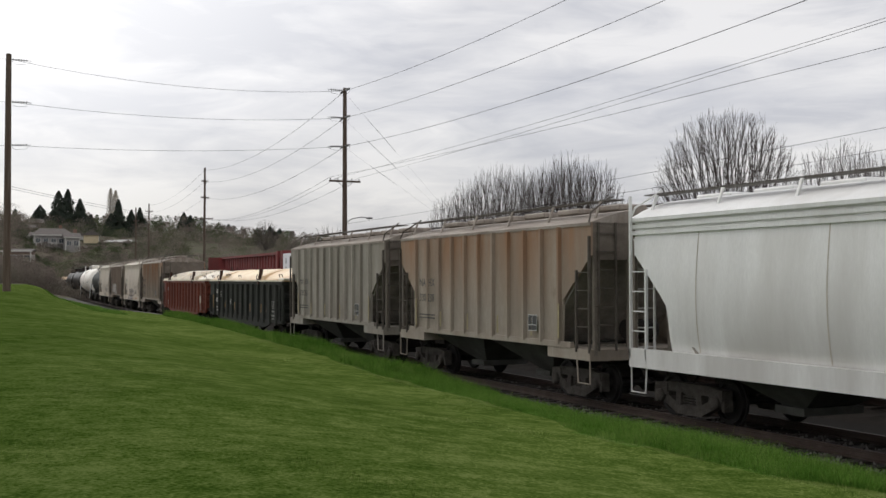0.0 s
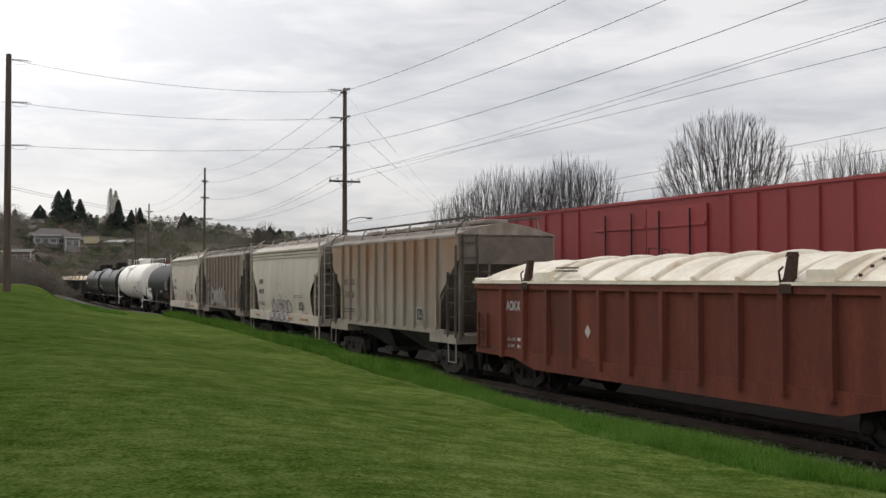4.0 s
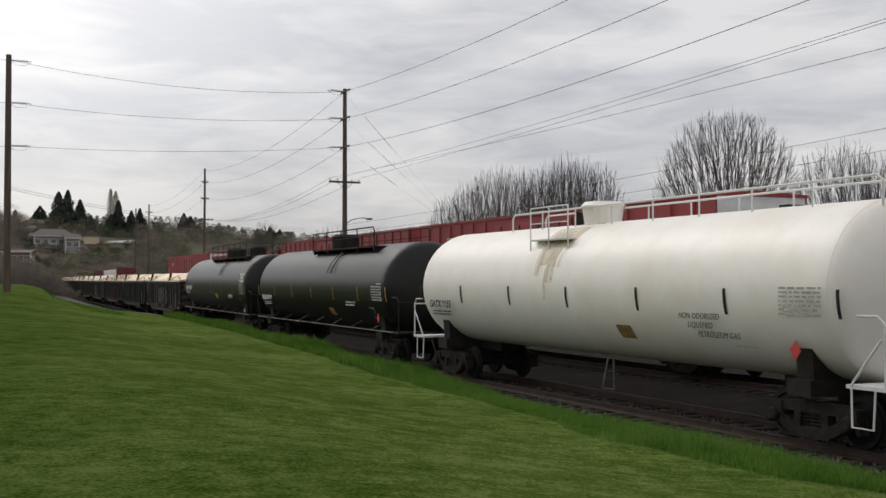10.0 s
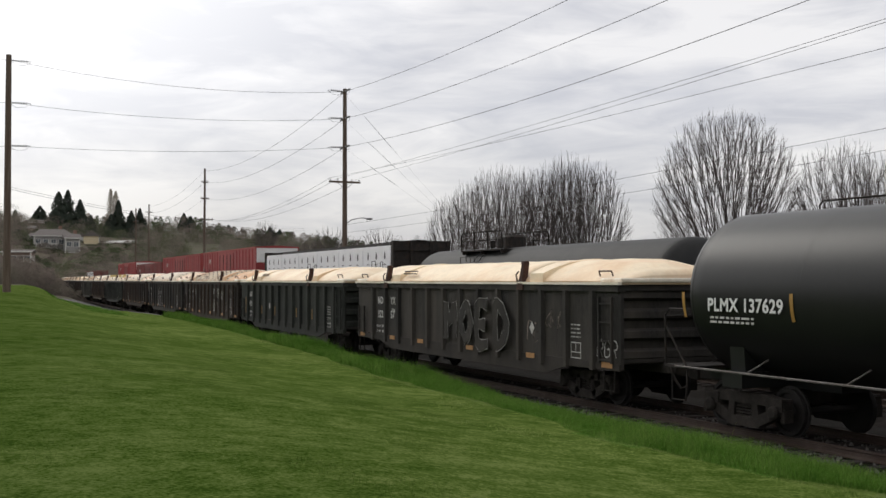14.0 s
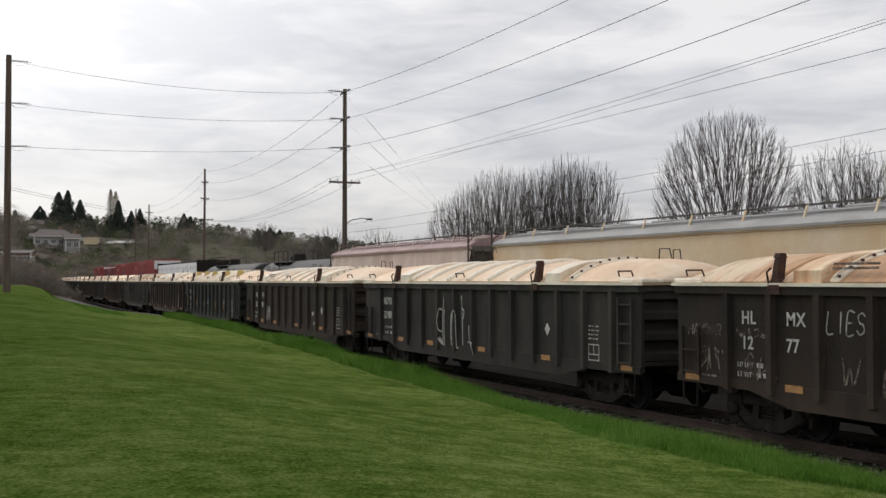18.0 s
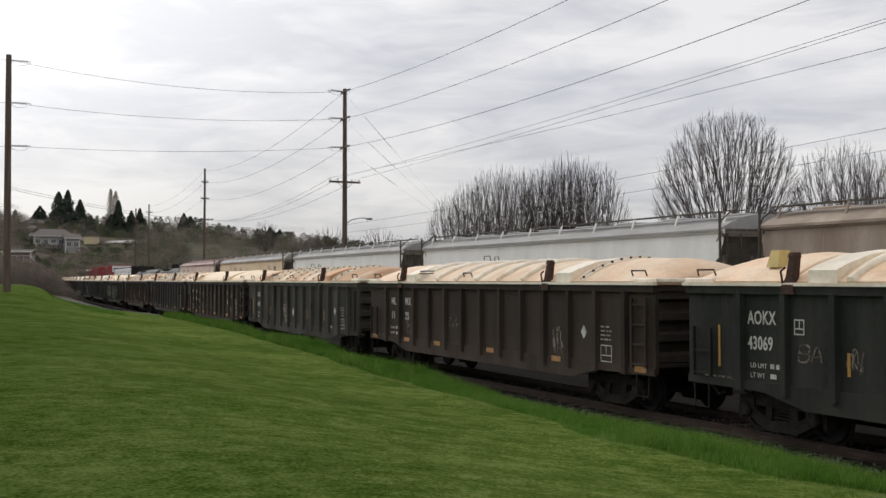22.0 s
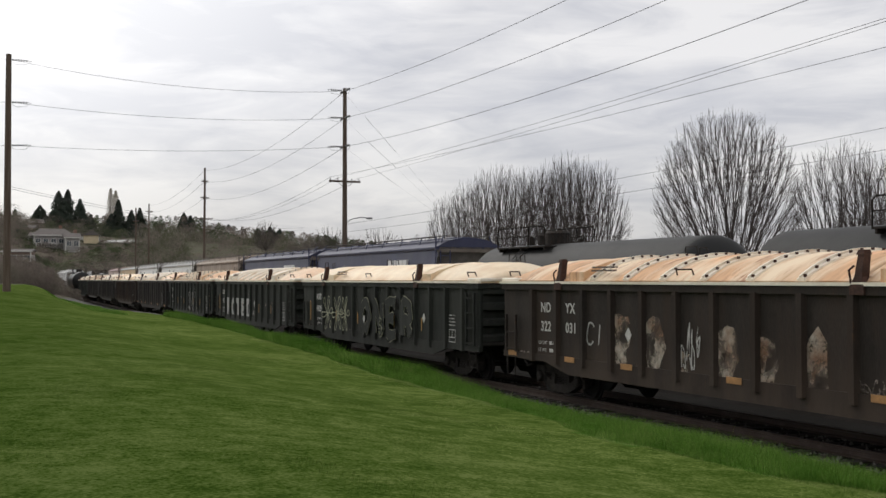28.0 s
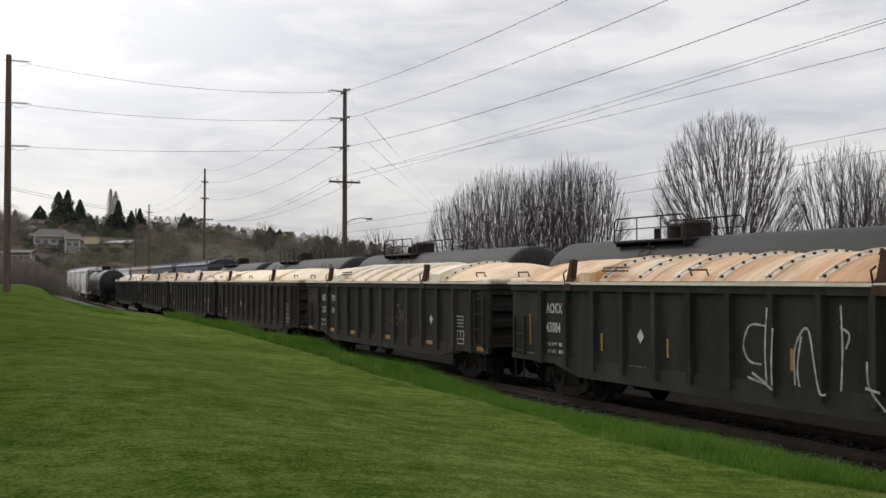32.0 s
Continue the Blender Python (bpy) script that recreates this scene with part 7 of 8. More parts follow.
# ---- bare trees ----
def tube_mesh(name, bundles, mat):
    """Many tapering round branches in one mesh: bundles of (points (n, m, 3), radii (n, m), sides)."""
    vs, fs, base = [], [], 0
    for P, r, k in bundles:
        n, m, _ = P.shape
        T = np.gradient(P, axis=1)
        T /= np.linalg.norm(T, axis=2, keepdims=True) + 1e-9
        U = np.cross(T, np.array((.31, .87, .38)))
        U /= np.linalg.norm(U, axis=2, keepdims=True) + 1e-9
        W = np.cross(T, U)
        a = np.arange(k) * 2 * math.pi / k
        V = P[:, :, None] + (U[:, :, None] * np.cos(a)[:, None] + W[:, :, None] * np.sin(a)[:, None]) * r[:, :, None, None]
        vs.append(V.reshape(-1, 3))
        i, j, q = np.meshgrid(np.arange(n), np.arange(m - 1), np.arange(k), indexing="ij")
        f = lambda jj, qq: base + (i * m + jj) * k + qq % k
        fs.append(np.stack([f(j, q), f(j, q + 1), f(j + 1, q + 1), f(j + 1, q)], -1).reshape(-1, 4))
        base += n * m * k
    V, F = np.concatenate(vs), np.concatenate(fs).astype(np.int32)
    me = bpy.data.meshes.new(name)
    me.vertices.add(len(V))
    me.vertices.foreach_set("co", V.reshape(-1))
    me.loops.add(F.size)
    me.loops.foreach_set("vertex_index", F.reshape(-1))
    me.polygons.add(len(F))
    me.polygons.foreach_set("loop_start", np.arange(0, F.size, 4, dtype=np.int32))
    me.update()
    me.validate()
    me.materials.append(mat)
    me.shade_smooth()
    return me


def bare_tree(name, h, R, zc, fork_h, seed, n, twig, label="", group=""):
    """A leafless tree: tips fill a rounded dome evenly, each joins the limb that leads it most directly down, and the limbs are drawn smooth."""
    rng = np.random.RandomState(seed)
    fork = np.array((0, 0, fork_h))
    tips = np.zeros((0, 3))
    while len(tips) < n:
        q = rng.uniform(-1, 1, (4 * n, 3))
        z = fork_h + .3 + (h - fork_h - .3) * (q[:, 2] * .5 + .5)
        an = np.arctan2(q[:, 1], q[:, 0])
        rr = np.hypot(q[:, 0], q[:, 1]) / (1 + .06 * np.sin(3 * an + seed) + .05 * np.sin(5 * an + 2 * seed))
        vz = np.where(z > zc, (z - zc) / (h - zc), (zc - z) / (zc - fork_h * .5))
        rho = rr ** 2.1 + np.abs(vz) ** 2.1
        ok = (rho < rng.uniform(.93, 1.03, 4 * n)) & (rng.uniform(0, 1, 4 * n) < .28 + .72 * rho)
        tips = np.concatenate([tips, np.stack([q[ok, 0] * R, q[ok, 1] * R, z[ok]], -1)])
    tips = tips[:n]
    tips = tips[np.argsort(np.linalg.norm(tips - fork, axis=1))]
    pos, up_, length = np.zeros((n + 1, 3)), np.zeros(n + 1, int), np.zeros(n + 1)
    pos[0], up_[0] = fork, 0
    for k, p in enumerate(tips):
        dv = p - pos[:k + 1]
        dist = np.linalg.norm(dv, axis=1)
        cost = dist + .905 * length[:k + 1] + .5 * np.maximum(0, -dv[:, 2])
        i = int(np.argmin(cost))
        pos[k + 1], up_[k + 1], length[k + 1] = p, i, length[i] + dist[i]
    load = np.ones(n + 1)
    for k in range(n, 0, -1):
        load[up_[k]] += load[k]
    # limbs straighten between their fork and what they carry; tips stay
    kids, par = np.arange(1, n + 1), up_[1:]
    inner = load > 1.5
    inner[0] = False
    for _ in range(4):
        acc = np.zeros((n + 1, 3))
        np.add.at(acc, par, pos[kids] * load[kids][:, None])
        mean = acc / np.maximum(load - 1, 1)[:, None]
        target = .5 * pos[up_] + .5 * mean
        pos[inner] += .5 * (target[inner] - pos[inner])
    rad = twig * load ** .36
    rad[0] = rad[1:].max() * 1.2
    a, b = pos[up_[1:]], pos[1:]
    r0, r1 = np.minimum(rad[up_[1:]], rad[1:] * 1.35), rad[1:]
    mid = (a + b) / 2 + rng.normal(0, .012, a.shape)
    seg = np.stack([a, mid, b], 1)
    rr = np.stack([r0, (r0 + r1) / 2, np.where(load[1:] < 1.5, r1 * .5, r1)], 1)
    big = load[1:] > 9
    # sprays of fine twigs at the tips
    ends = np.where(load[1:] < 5)[0]
    src = np.repeat(ends, 3)
    d = b[src] - a[src]
    d /= np.linalg.norm(d, axis=1, keepdims=True) + 1e-9
    w = d + rng.normal(0, .30, d.shape) + np.array((0, 0, .12))
    w /= np.linalg.norm(w, axis=1, keepdims=True)
    st = a[src] + (b[src] - a[src]) * rng.uniform(.2, 1, (len(src), 1))
    spray = np.stack([st, st + w * rng.uniform(.2, .55, (len(src), 1))], 1)
    sr = np.tile((twig * .85, twig * .45), (len(src), 1))
    bole = np.array([[(0, 0, -.3), (.03, 0, fork_h * .4), (0, 0, fork_h), (0, 0, fork_h + .15)]], float)
    tree = new(name)
    for nm, data, words in (("trunk", tube_mesh("trunk", [(bole, np.array([[1.25, 1.1, 1.0, .6]]) * rad[0], 8), (seg[big], rr[big], 5)], M["bark"]), "grey-brown trunk and forking limbs"),
                            ("crown", tube_mesh("crown", [(seg[~big], rr[~big], 3), (spray, sr, 3)], M["bark"]), "dense fine bare twigs")):
        o = new(nm, data)
        o.parent = tree
        tagged(o, words)
    tagged(tree, label, "tree", group)
    return tree


TREE_A = bare_tree("bare_tree", 12.1, 4.05, 6.6, 1.4, 3, 3400, .0074, "large round bare tree beyond the far track", "bare trees beyond the tracks")
p = place(1290, 60, -.3)
TREE_A.matrix_basis = pose(p.x, p.y, p.z, 0, 0, 40)
TREE_B = bare_tree("bare_tree", 10.6, 3.0, 6.2, .9, 8, 1600, .0080, "tall slender many-stemmed bare tree", "bare trees beyond the tracks")
p = place(1490, 61, -.3)
TREE_B.matrix_basis = pose(p.x, p.y, p.z, 0, 0, 0)
for px, dep, rz, sc, wide in ((800, 88, 20, .93, .72), (834, 86, 130, 1.02, .66), (872, 82, 75, 1.08, .72), (908, 84, 200, 1.09, .76), (944, 80, 250, 1.04, .74), (980, 79, 10, 1.09, .80), (1014, 79, 300, 1.13, .82), (1050, 80, 100, 1.08, .92),
                             (1556, 64, 200, .97, .92)):
    p = place(px, dep, -.3)
    t = copy_thing(TREE_B, pose(p.x, p.y, p.z, 0, 0, rz))
    t.scale = (wide, wide, sc)
    t["label"] = "bare tree in a dense row beyond the tracks"
TREE_C = bare_tree("small_bare_tree", 7.5, 3.0, 4.2, .8, 21, 420, .014, "small distant bare tree", "small bare trees")
p = place(585, 150, 0)
TREE_C.matrix_basis = pose(p.x, p.y, 2.4, 0, 0, 0)
for px, dep, zz, rz, sc in ((550, 160, 2.2, 40, .9), (625, 145, 2.0, 90, .85), (672, 140, 1.8, 10, 1.0), (700, 150, 1.2, 200, .85), (728, 135, 1.0, 140, .95), (758, 140, .8, 60, .8), (520, 170, 3.0, 250, .7), (470, 240, 8.0, 20, 1.0), (1130, 110, 0, 20, .7), (1160, 105, 0, 80, .75), (1200, 110, 0, 10, .6)):
    p = place(px, dep, 0)
    t = copy_thing(TREE_C, pose(p.x, p.y, zz, 0, 0, rz))
    t.scale = (sc, sc, sc)


# ---- far woods, thickets and conifers ----
def clumps(name, spots, mat, leaf, label, seed, per=70):
    """Many small leaf-like faces scattered through uneven heaps: spots of (x, y, z, radius, height)."""
    rng = np.random.RandomState(seed)
    sp = np.repeat(np.array(spots, float), per, axis=0)
    n = len(sp)
    a, g, t = rng.uniform(0, 2 * math.pi, n), rng.uniform(0, 1, n) ** .5, rng.uniform(0, 1, n)
    rad = sp[:, 3] * g * np.sqrt(np.clip(1 - t ** 2.2, .03, 1)) * rng.uniform(.8, 1.2, n)
    off = np.stack([rad * np.cos(a), rad * np.sin(a), sp[:, 4] * t], -1)
    c = sp[:, :3] + off
    az = rng.uniform(0, 2 * math.pi, n)
    d0 = np.stack([rng.normal(0, .35, n), rng.normal(0, .35, n), np.ones(n)], -1)
    d1 = np.stack([np.cos(az), np.sin(az), rng.normal(0, .25, n)], -1)
    s = leaf * rng.uniform(.6, 1.5, (n, 1))
    v = np.stack([c - d0 * s * .5, c + d0 * s * .5, c + d1 * s * .55], 1)
    return tagged(new(name, tri_mesh(name, v, mat)), label, "woodland", kind="stuff")


rs = random.Random(12)
spots_brown, spots_green = [], []
for k in range(760):
    px = rs.uniform(-60, 780)
    dep = rs.uniform(215, 440)
    p = place(px, dep)
    lim = 1.0 if px < 620 else .5
    big = rs.uniform(2.2, 5.0) * lim
    if 48 < px < 250 and dep < 330:
        # the gardens below the houses stay low
        big = min(big, (height_at(454 if px < 130 else 432 if px < 182 else 438, dep) - p.z) / 1.5)
        big = max(big, .9)
    (spots_green if rs.random() < .36 else spots_brown).append((p.x, p.y, p.z - .5, big, big * rs.uniform(.9, 1.5)))
clumps("hillside_scrub", spots_brown, M["brush"], .17, "brown leafless scrub covering the hillside", 4, 700)
clumps("hillside_evergreens", spots_green, M["greenery"], .17, "dull green shrubs scattered over the hillside", 5, 700)
# low garden shrubs among the houses
low_b, low_g = [], []
for k in range(380):
    px, dep = rs.uniform(-30, 330), rs.uniform(225, 335)
    p = place(px, dep)
    h = rs.uniform(.9, 2.2) if not 125 < px < 182 else rs.uniform(.4, .8)
    (low_g if rs.random() < .4 else low_b).append((p.x, p.y, p.z - .3, rs.uniform(1.2, 2.4), h))
clumps("garden_scrub", low_b, M["brush"], .22, "low brown scrub on the slope below the houses", 14, 260)
clumps("garden_shrubs", low_g, M["greenery"], .22, "low green shrubs on the slope below the houses", 15, 260)
# tall woods along the ridge
ridge_b, ridge_g = [], []
for k in range(330):
    px = rs.uniform(-60, 830)
    dep = rs.uniform(400, 450)
    p = place(px, dep)
    # the tops of the woods follow the skyline of the ridge
    crown = float(np.interp(px, [-60, 60, 90, 160, 250, 345, 400, 480, 560, 680, 830], [384, 386, 372, 374, 380, 380, 396, 404, 412, 428, 452]))
    h = max(2.5, height_at(crown + 22 * rs.random() ** 1.5, dep) - p.z)
    (ridge_g if rs.random() < .40 else ridge_b).append((p.x, p.y, p.z - .5, min(h * .6, rs.uniform(1.8, 3.6)), h))
clumps("ridge_woods", ridge_b, M["brush"], .40, "bare grey-brown trees along the ridge", 6, 420)
clumps("ridge_evergreens", ridge_g, M["greenery"], .42, "dark evergreens along the ridge", 7, 480)
# thicket where the line bends out of sight
thick = []
for k in range(230):
    px = rs.uniform(-40, 112)
    dep = rs.uniform(160, 215)
    p = place(px, dep)
    h = rs.uniform(2.4, 4.6) * (.6 if px > 95 else 1.0)
    thick.append((p.x, p.y, p.z - .3, rs.uniform(1.0, 2.2), h))
clumps("thicket", thick, M["brush"], .15, "brown bramble thicket beside the bend of the line", 8, 600)
low = []
for k in range(160):
    px = rs.uniform(118, 560)
    dep = rs.uniform(150, 215)
    p = place(px, dep)
    h = rs.uniform(1.5, 3.6)
    low.append((p.x, p.y, p.z - .3, rs.uniform(1.2, 2.6), h))
clumps("trackside_scrub", low, M["brush"], .16, "brown scrub beyond the far track", 9, 500)


def conifer(h, w, seed, label, columnar=False):
    rng = random.Random(seed)
    tree = new("conifer")
    bm = bmesh.new()
    tube(bm, [(0, 0, 0), (0, 0, h * .96)], .022 * h, 6, .01)
    part("trunk", bm, M["bark"], tree)
    rg = np.random.RandomState(seed)
    n = 9000 if not columnar else 2600
    t = rg.uniform(0, 1, n) ** (1.25 if not columnar else 1.0)
    a = rg.uniform(0, 2 * math.pi, n)
    # boughs of uneven length, whorl by whorl
    whorl = np.floor(t * h / 1.1)
    lop = 1 + .45 * np.sin(a * 2 + whorl * 2.4 + seed) * np.sin(whorl * 1.7 + seed)
    env = np.sin(math.pi * (.12 + .86 * t)) ** .75 * .8 if columnar else (1 - t) ** .95 * 1.45 * lop + .03
    r = w * env * rg.uniform(.35, 1.1, n) + .06
    o = np.stack([np.cos(a), np.sin(a), np.zeros(n)], -1)
    z = h * (.08 + .92 * t)
    c = o * r[:, None] + np.stack([np.zeros(n), np.zeros(n), z - (r * .30 if not columnar else -r * .8)], -1)
    s = .30 if not columnar else .10
    d1 = o * s * .8 + rg.normal(0, s * .35, (n, 3)) + np.array((0, 0, -.5 if not columnar else .5))
    d2 = np.stack([-o[:, 1], o[:, 0], np.zeros(n)], -1) * s + rg.normal(0, s * .35, (n, 3))
    v = np.stack([c - d2 * .7, c + d2 * .7, c + d1], 1)
    if not columnar:
        # gaps between the boughs
        v = v[(lop > .72) & (np.sin(a * 3 + whorl * 1.9) > -.75)]
    crown = new("crown", tri_mesh("crown", v, M["poplar"] if columnar else M["conifer"]))
    crown.parent = tree
    tagged(crown, "pale upright bare twigs" if columnar else "layered dark needle branches")
    tagged(tree, label, "tree", "conifers on the hill")
    return tree


for k, (px, ytop, ybase, w, dep) in enumerate(((103, 338, 425, 4.6, 380), (119, 335, 425, 3.8, 390), (141, 352, 425, 3.8, 380), (70, 363, 400, 3.2, 400), (209, 353, 430, 3.0, 385), (31, 405, 445, 2.9, 300), (232, 372, 425, 2.6, 390), (247, 368, 425, 2.6, 400),
                                               (325, 377, 405, 1.8, 420), (337, 382, 405, 1.8, 420), (26, 370, 400, 1.6, 430), (404, 398, 410, 1.6, 430), (478, 402, 425, 2.4, 420), (495, 406, 425, 2.0, 425), (196, 378, 425, 3.0, 395), (95, 372, 420, 2.6, 385), (160, 380, 425, 2.2, 395))):
    zt, zb = height_at(ytop, dep), height_at(ybase, dep)
    t = conifer(zt - zb, w, k + 40, "tall dark conifer on the hillside")
    p = place(px, dep, zb)
    t.matrix_basis = pose(p.x, p.y, p.z)
for k, (px, ytop) in enumerate(((195, 336), (204, 340))):
    t = conifer(height_at(ytop, 400) - height_at(425, 400), 1.7, k + 70, "pale columnar poplar on the hillside", True)
    p = place(px, 400, height_at(425, 400))
    t.matrix_basis = pose(p.x, p.y, p.z)


# ---- houses on the hill ----
def house(px, ybase, dep, w, d, hw, hr, wall, roofm, label, rz, storeys=2, wins=4, hip=False, deck=0.0):
    hs = new("house")
    bm = bmesh.new()
    box(bm, -w / 2, w / 2, -d / 2, d / 2, -3, hw)
    part("wall", bm, M[wall], hs)
    bm = bmesh.new()
    e = .45
    i = w * .22 if hip else 0
    for s in (0,):
        v = [bm.verts.new(c) for c in ((-w / 2 - e, -d / 2 - e, hw), (w / 2 + e, -d / 2 - e, hw), (w / 2 + e, d / 2 + e, hw), (-w / 2 - e, d / 2 + e, hw), (-w / 2 - e + i, 0, hw + hr), (w / 2 + e - i, 0, hw + hr))]
        for f in ((0, 1, 5, 4), (2, 3, 4, 5), (1, 2, 5), (3, 0, 4), (3, 2, 1, 0)):
            bm.faces.new([v[j] for j in f])
    part("roof", bm, M[roofm], hs)
    for x in (-w / 2, w / 2):
        bm = bmesh.new()
        box(bm, x - .12, x + .12, -d / 2 - .05, -d / 2 + .10, -3, hw)
        part("corner_board", bm, M["house_white"], hs)
    bm = bmesh.new()
    box(bm, -w / 2 - e - .02, w / 2 + e + .02, -d / 2 - e - .06, -d / 2 - e + .04, hw - .18, hw + .06)
    part("eave_board", bm, M["house_white"], hs)
    bm = bmesh.new()
    box(bm, -.55, .55, -.03, .03, -.6, .6)
    pane = finish(bm, "window", M["glass"])
    bm = bmesh.new()
    for a in ((-.65, .65, .6, .7), (-.65, .65, -.7, -.6), (-.65, -.55, -.6, .6), (.55, .65, -.6, .6), (-.03, .03, -.6, .6)):
        box(bm, a[0], a[1], -.06, .04, a[2], a[3])
    trim = finish(bm, "window_frame", M["house_white"])
    for st in range(storeys):
        z = hw - 1.5 - st * 2.8
        for k in range(wins):
            x = -w / 2 + w * (k + .5) / wins
            o = again("window", pane, hs, pose(x, -d / 2 - .02, z))
            again("window_frame", trim, o, pose(0, -.02, 0))
        for k in range(2):
            o = again("window", pane, hs, pose(w / 2 + .02, -d / 4 + d / 2 * k, z, 0, 0, 90))
            again("window_frame", trim, o, pose(0, -.02, 0))
    if deck:
        # railed timber deck along the front
        zd = hw - 2.9 if storeys > 1 else hw - 2.5
        bm = bmesh.new()
        box(bm, -w / 2 + .3, -w / 2 + deck, -d / 2 - 2.0, -d / 2 - .06, zd - .22, zd)
        dk = part("deck", bm, M["house_white"], hs, "pale railed timber deck")
        bm = bmesh.new()
        box(bm, -w / 2 + .3, -w / 2 + deck, -d / 2 - 2.0, -d / 2 - 1.9, zd + .85, zd + .97)
        box(bm, -w / 2 + .3, -w / 2 + deck, -d / 2 - 1.98, -d / 2 - 1.92, zd + .42, zd + .48)
        part("rail", bm, M["house_white"], dk)
        bm = bmesh.new()
        box(bm, -.09, .09, -.09, .09, -3.0, .95)
        post = finish(bm, "post", M["house_white"])
        for k in range(5):
            again("post", post, dk, pose(-w / 2 + .4 + (deck - .5) * k / 4, -d / 2 - 1.92, zd))
    # chimney through the roof
    if storeys > 1:
        bm = bmesh.new()
        box(bm, w * .18, w * .18 + .8, .6, 1.4, hw, hw + hr + .9)
        part("chimney", bm, M["chimney"], hs)
    p = place(px, dep, height_at(ybase, dep))
    # rz turns the front away from facing the lawn squarely
    hs.matrix_basis = pose(p.x, p.y, p.z, 0, 0, 90 - YAW - 0 + rz)
    tagged(hs, label, "house", "houses on the hill")
    return hs


house(92, 446, 296, 9.5, 8, 4.2, 1.9, "house_grey", "roof", "grey two-storey house with a hipped roof on the hillside", 24, 2, 5, True, 5.5)
house(126, 452, 290, 3.4, 6, 4.4, 1.3, "house_grey", "roof", "narrow grey house wing with tall windows", 24, 2, 2)
house(66, 438, 300, 5, 6, 2.6, 1.4, "house_grey", "roof", "small grey house wing with a low roof", 24, 1, 2, True)
house(161, 428, 318, 3.9, 4, 1.7, 1.5, "house_tan", "roof", "tan gabled cottage on the hillside", 110, 1, 2)
house(142, 424, 324, 2.4, 3, 1.0, .9, "house_white", "roof", "small pale gabled cottage", 110, 1, 1)
house(218, 438, 325, 8, 6, 1.4, .7, "house_grey", "roof_grey", "long low building with a pale metal roof", -14, 1, 4)
house(34, 467, 236, 5.4, 5, 2.6, .5, "house_brown", "roof", "brown low house with a white railed deck behind the thicket", 10, 1, 4, False, 5.2)
house(44, 418, 352, 6, 6, 2.4, 1.0, "house_tan", "roof", "tan house high on the slope", 10, 1, 4)
house(392, 412, 420, 3.6, 4, 1.2, 1.0, "house_white", "roof", "white house near the ridge", 25, 1, 2)
house(62, 402, 395, 5, 5, 1.6, 1.2, "house_brown", "roof", "brown-roofed house among trees near the ridge", 30, 1, 3)
house(20, 428, 330, 4.5, 5, 2.4, 1.1, "house_white", "roof", "white gabled house beside the conifer", -20, 1, 2)
house(408, 415, 425, 3.0, 4, 1.1, .8, "house_white", "roof", "low pale house below the ridge", 10, 1, 2)
house(376, 411, 426, 2.6, 4, 1.2, .9, "house_white", "roof", "small white house near the ridge", -15, 1, 1)


# ---- power line ----
def power_pole(name, base, top_z, r, arms, label, lean=0.0):
    po = new(name)
    bm = bmesh.new()
    hgt = top_z - base.z
    tube(bm, [(0, 0, -.5), (lean * .5, 0, hgt * .5), (lean, 0, hgt)], r * 1.25, 10, r * .85)
    part("pole", bm, M["wood_pole"], po, "tarred round wooden mast")
    po.matrix_basis = pose(base.x, base.y, base.z)
    for z, half, rz in arms:
        bm = bmesh.new()
        box(bm, -half, half, -.06, .06, -.07, .07)
        a = part("crossarm", bm, M["wood_pole"], po, at=pose(lean, 0, z - base.z, 0, 0, rz))
        bm = bmesh.new()
        tube(bm, [(-half * .55, .07, 0), (0, .12, -.55), (half * .55, .07, 0)], .02, 5)
        part("brace", bm, M["iron"], a)
        for x in (-half * .92, -half * .45, half * .45, half * .92):
            bm = bmesh.new()
            tube(bm, [(x, 0, .06), (x, 0, .13)], .025, 6)
            tube(bm, [(x, 0, .13), (x, 0, .17), (x, 0, .22)], .06, 8, .035)
            part("insulator", bm, M["porcelain"], a)
    tagged(po, label, "utility pole", "poles of the power line")
    return po


def wire(a, b, sag, r=.014, label="thin sagging power line wire", n=22):
    bm = bmesh.new()
    a, b = Vector(a), Vector(b)
    tube(bm, [a.lerp(b, k / n) - Vector((0, 0, 4 * sag * (k / n) * (1 - k / n))) for k in range(n + 1)], r, 4)
    ob = part("power_wire", bm, M["wire"])
    return tagged(ob, label, "wire", "wires of the power line")


def strain(a, b, length=1.0, r=.085):
    """A string of strain insulators from a towards b."""
    a, b = Vector(a), Vector(b)
    d = (b - a).normalized()
    bm = bmesh.new()
    tube(bm, [a, a + d * (length + .4)], .015, 5)
    for k in range(6):
        c = a + d * (.25 + k * length / 6)
        tube(bm, [c, c + d * .07], r, 8, r * .6)
    ob = part("strain_insulator", bm, M["porcelain"])
    tagged(ob, "string of grey strain insulators at a pole", "insulator", "strain insulators")
    # jumper loop under the string
    bm = bmesh.new()
    e = a + d * (length + .4)
    tube(bm, [a, a.lerp(e, .35) - Vector((0, 0, .30)), a.lerp(e, .75) - Vector((0, 0, .26)), e], .012, 4)
    tagged(part("jumper_wire", bm, M["wire"]), "short looped jumper wire below the insulators", "wire", "jumper wires")


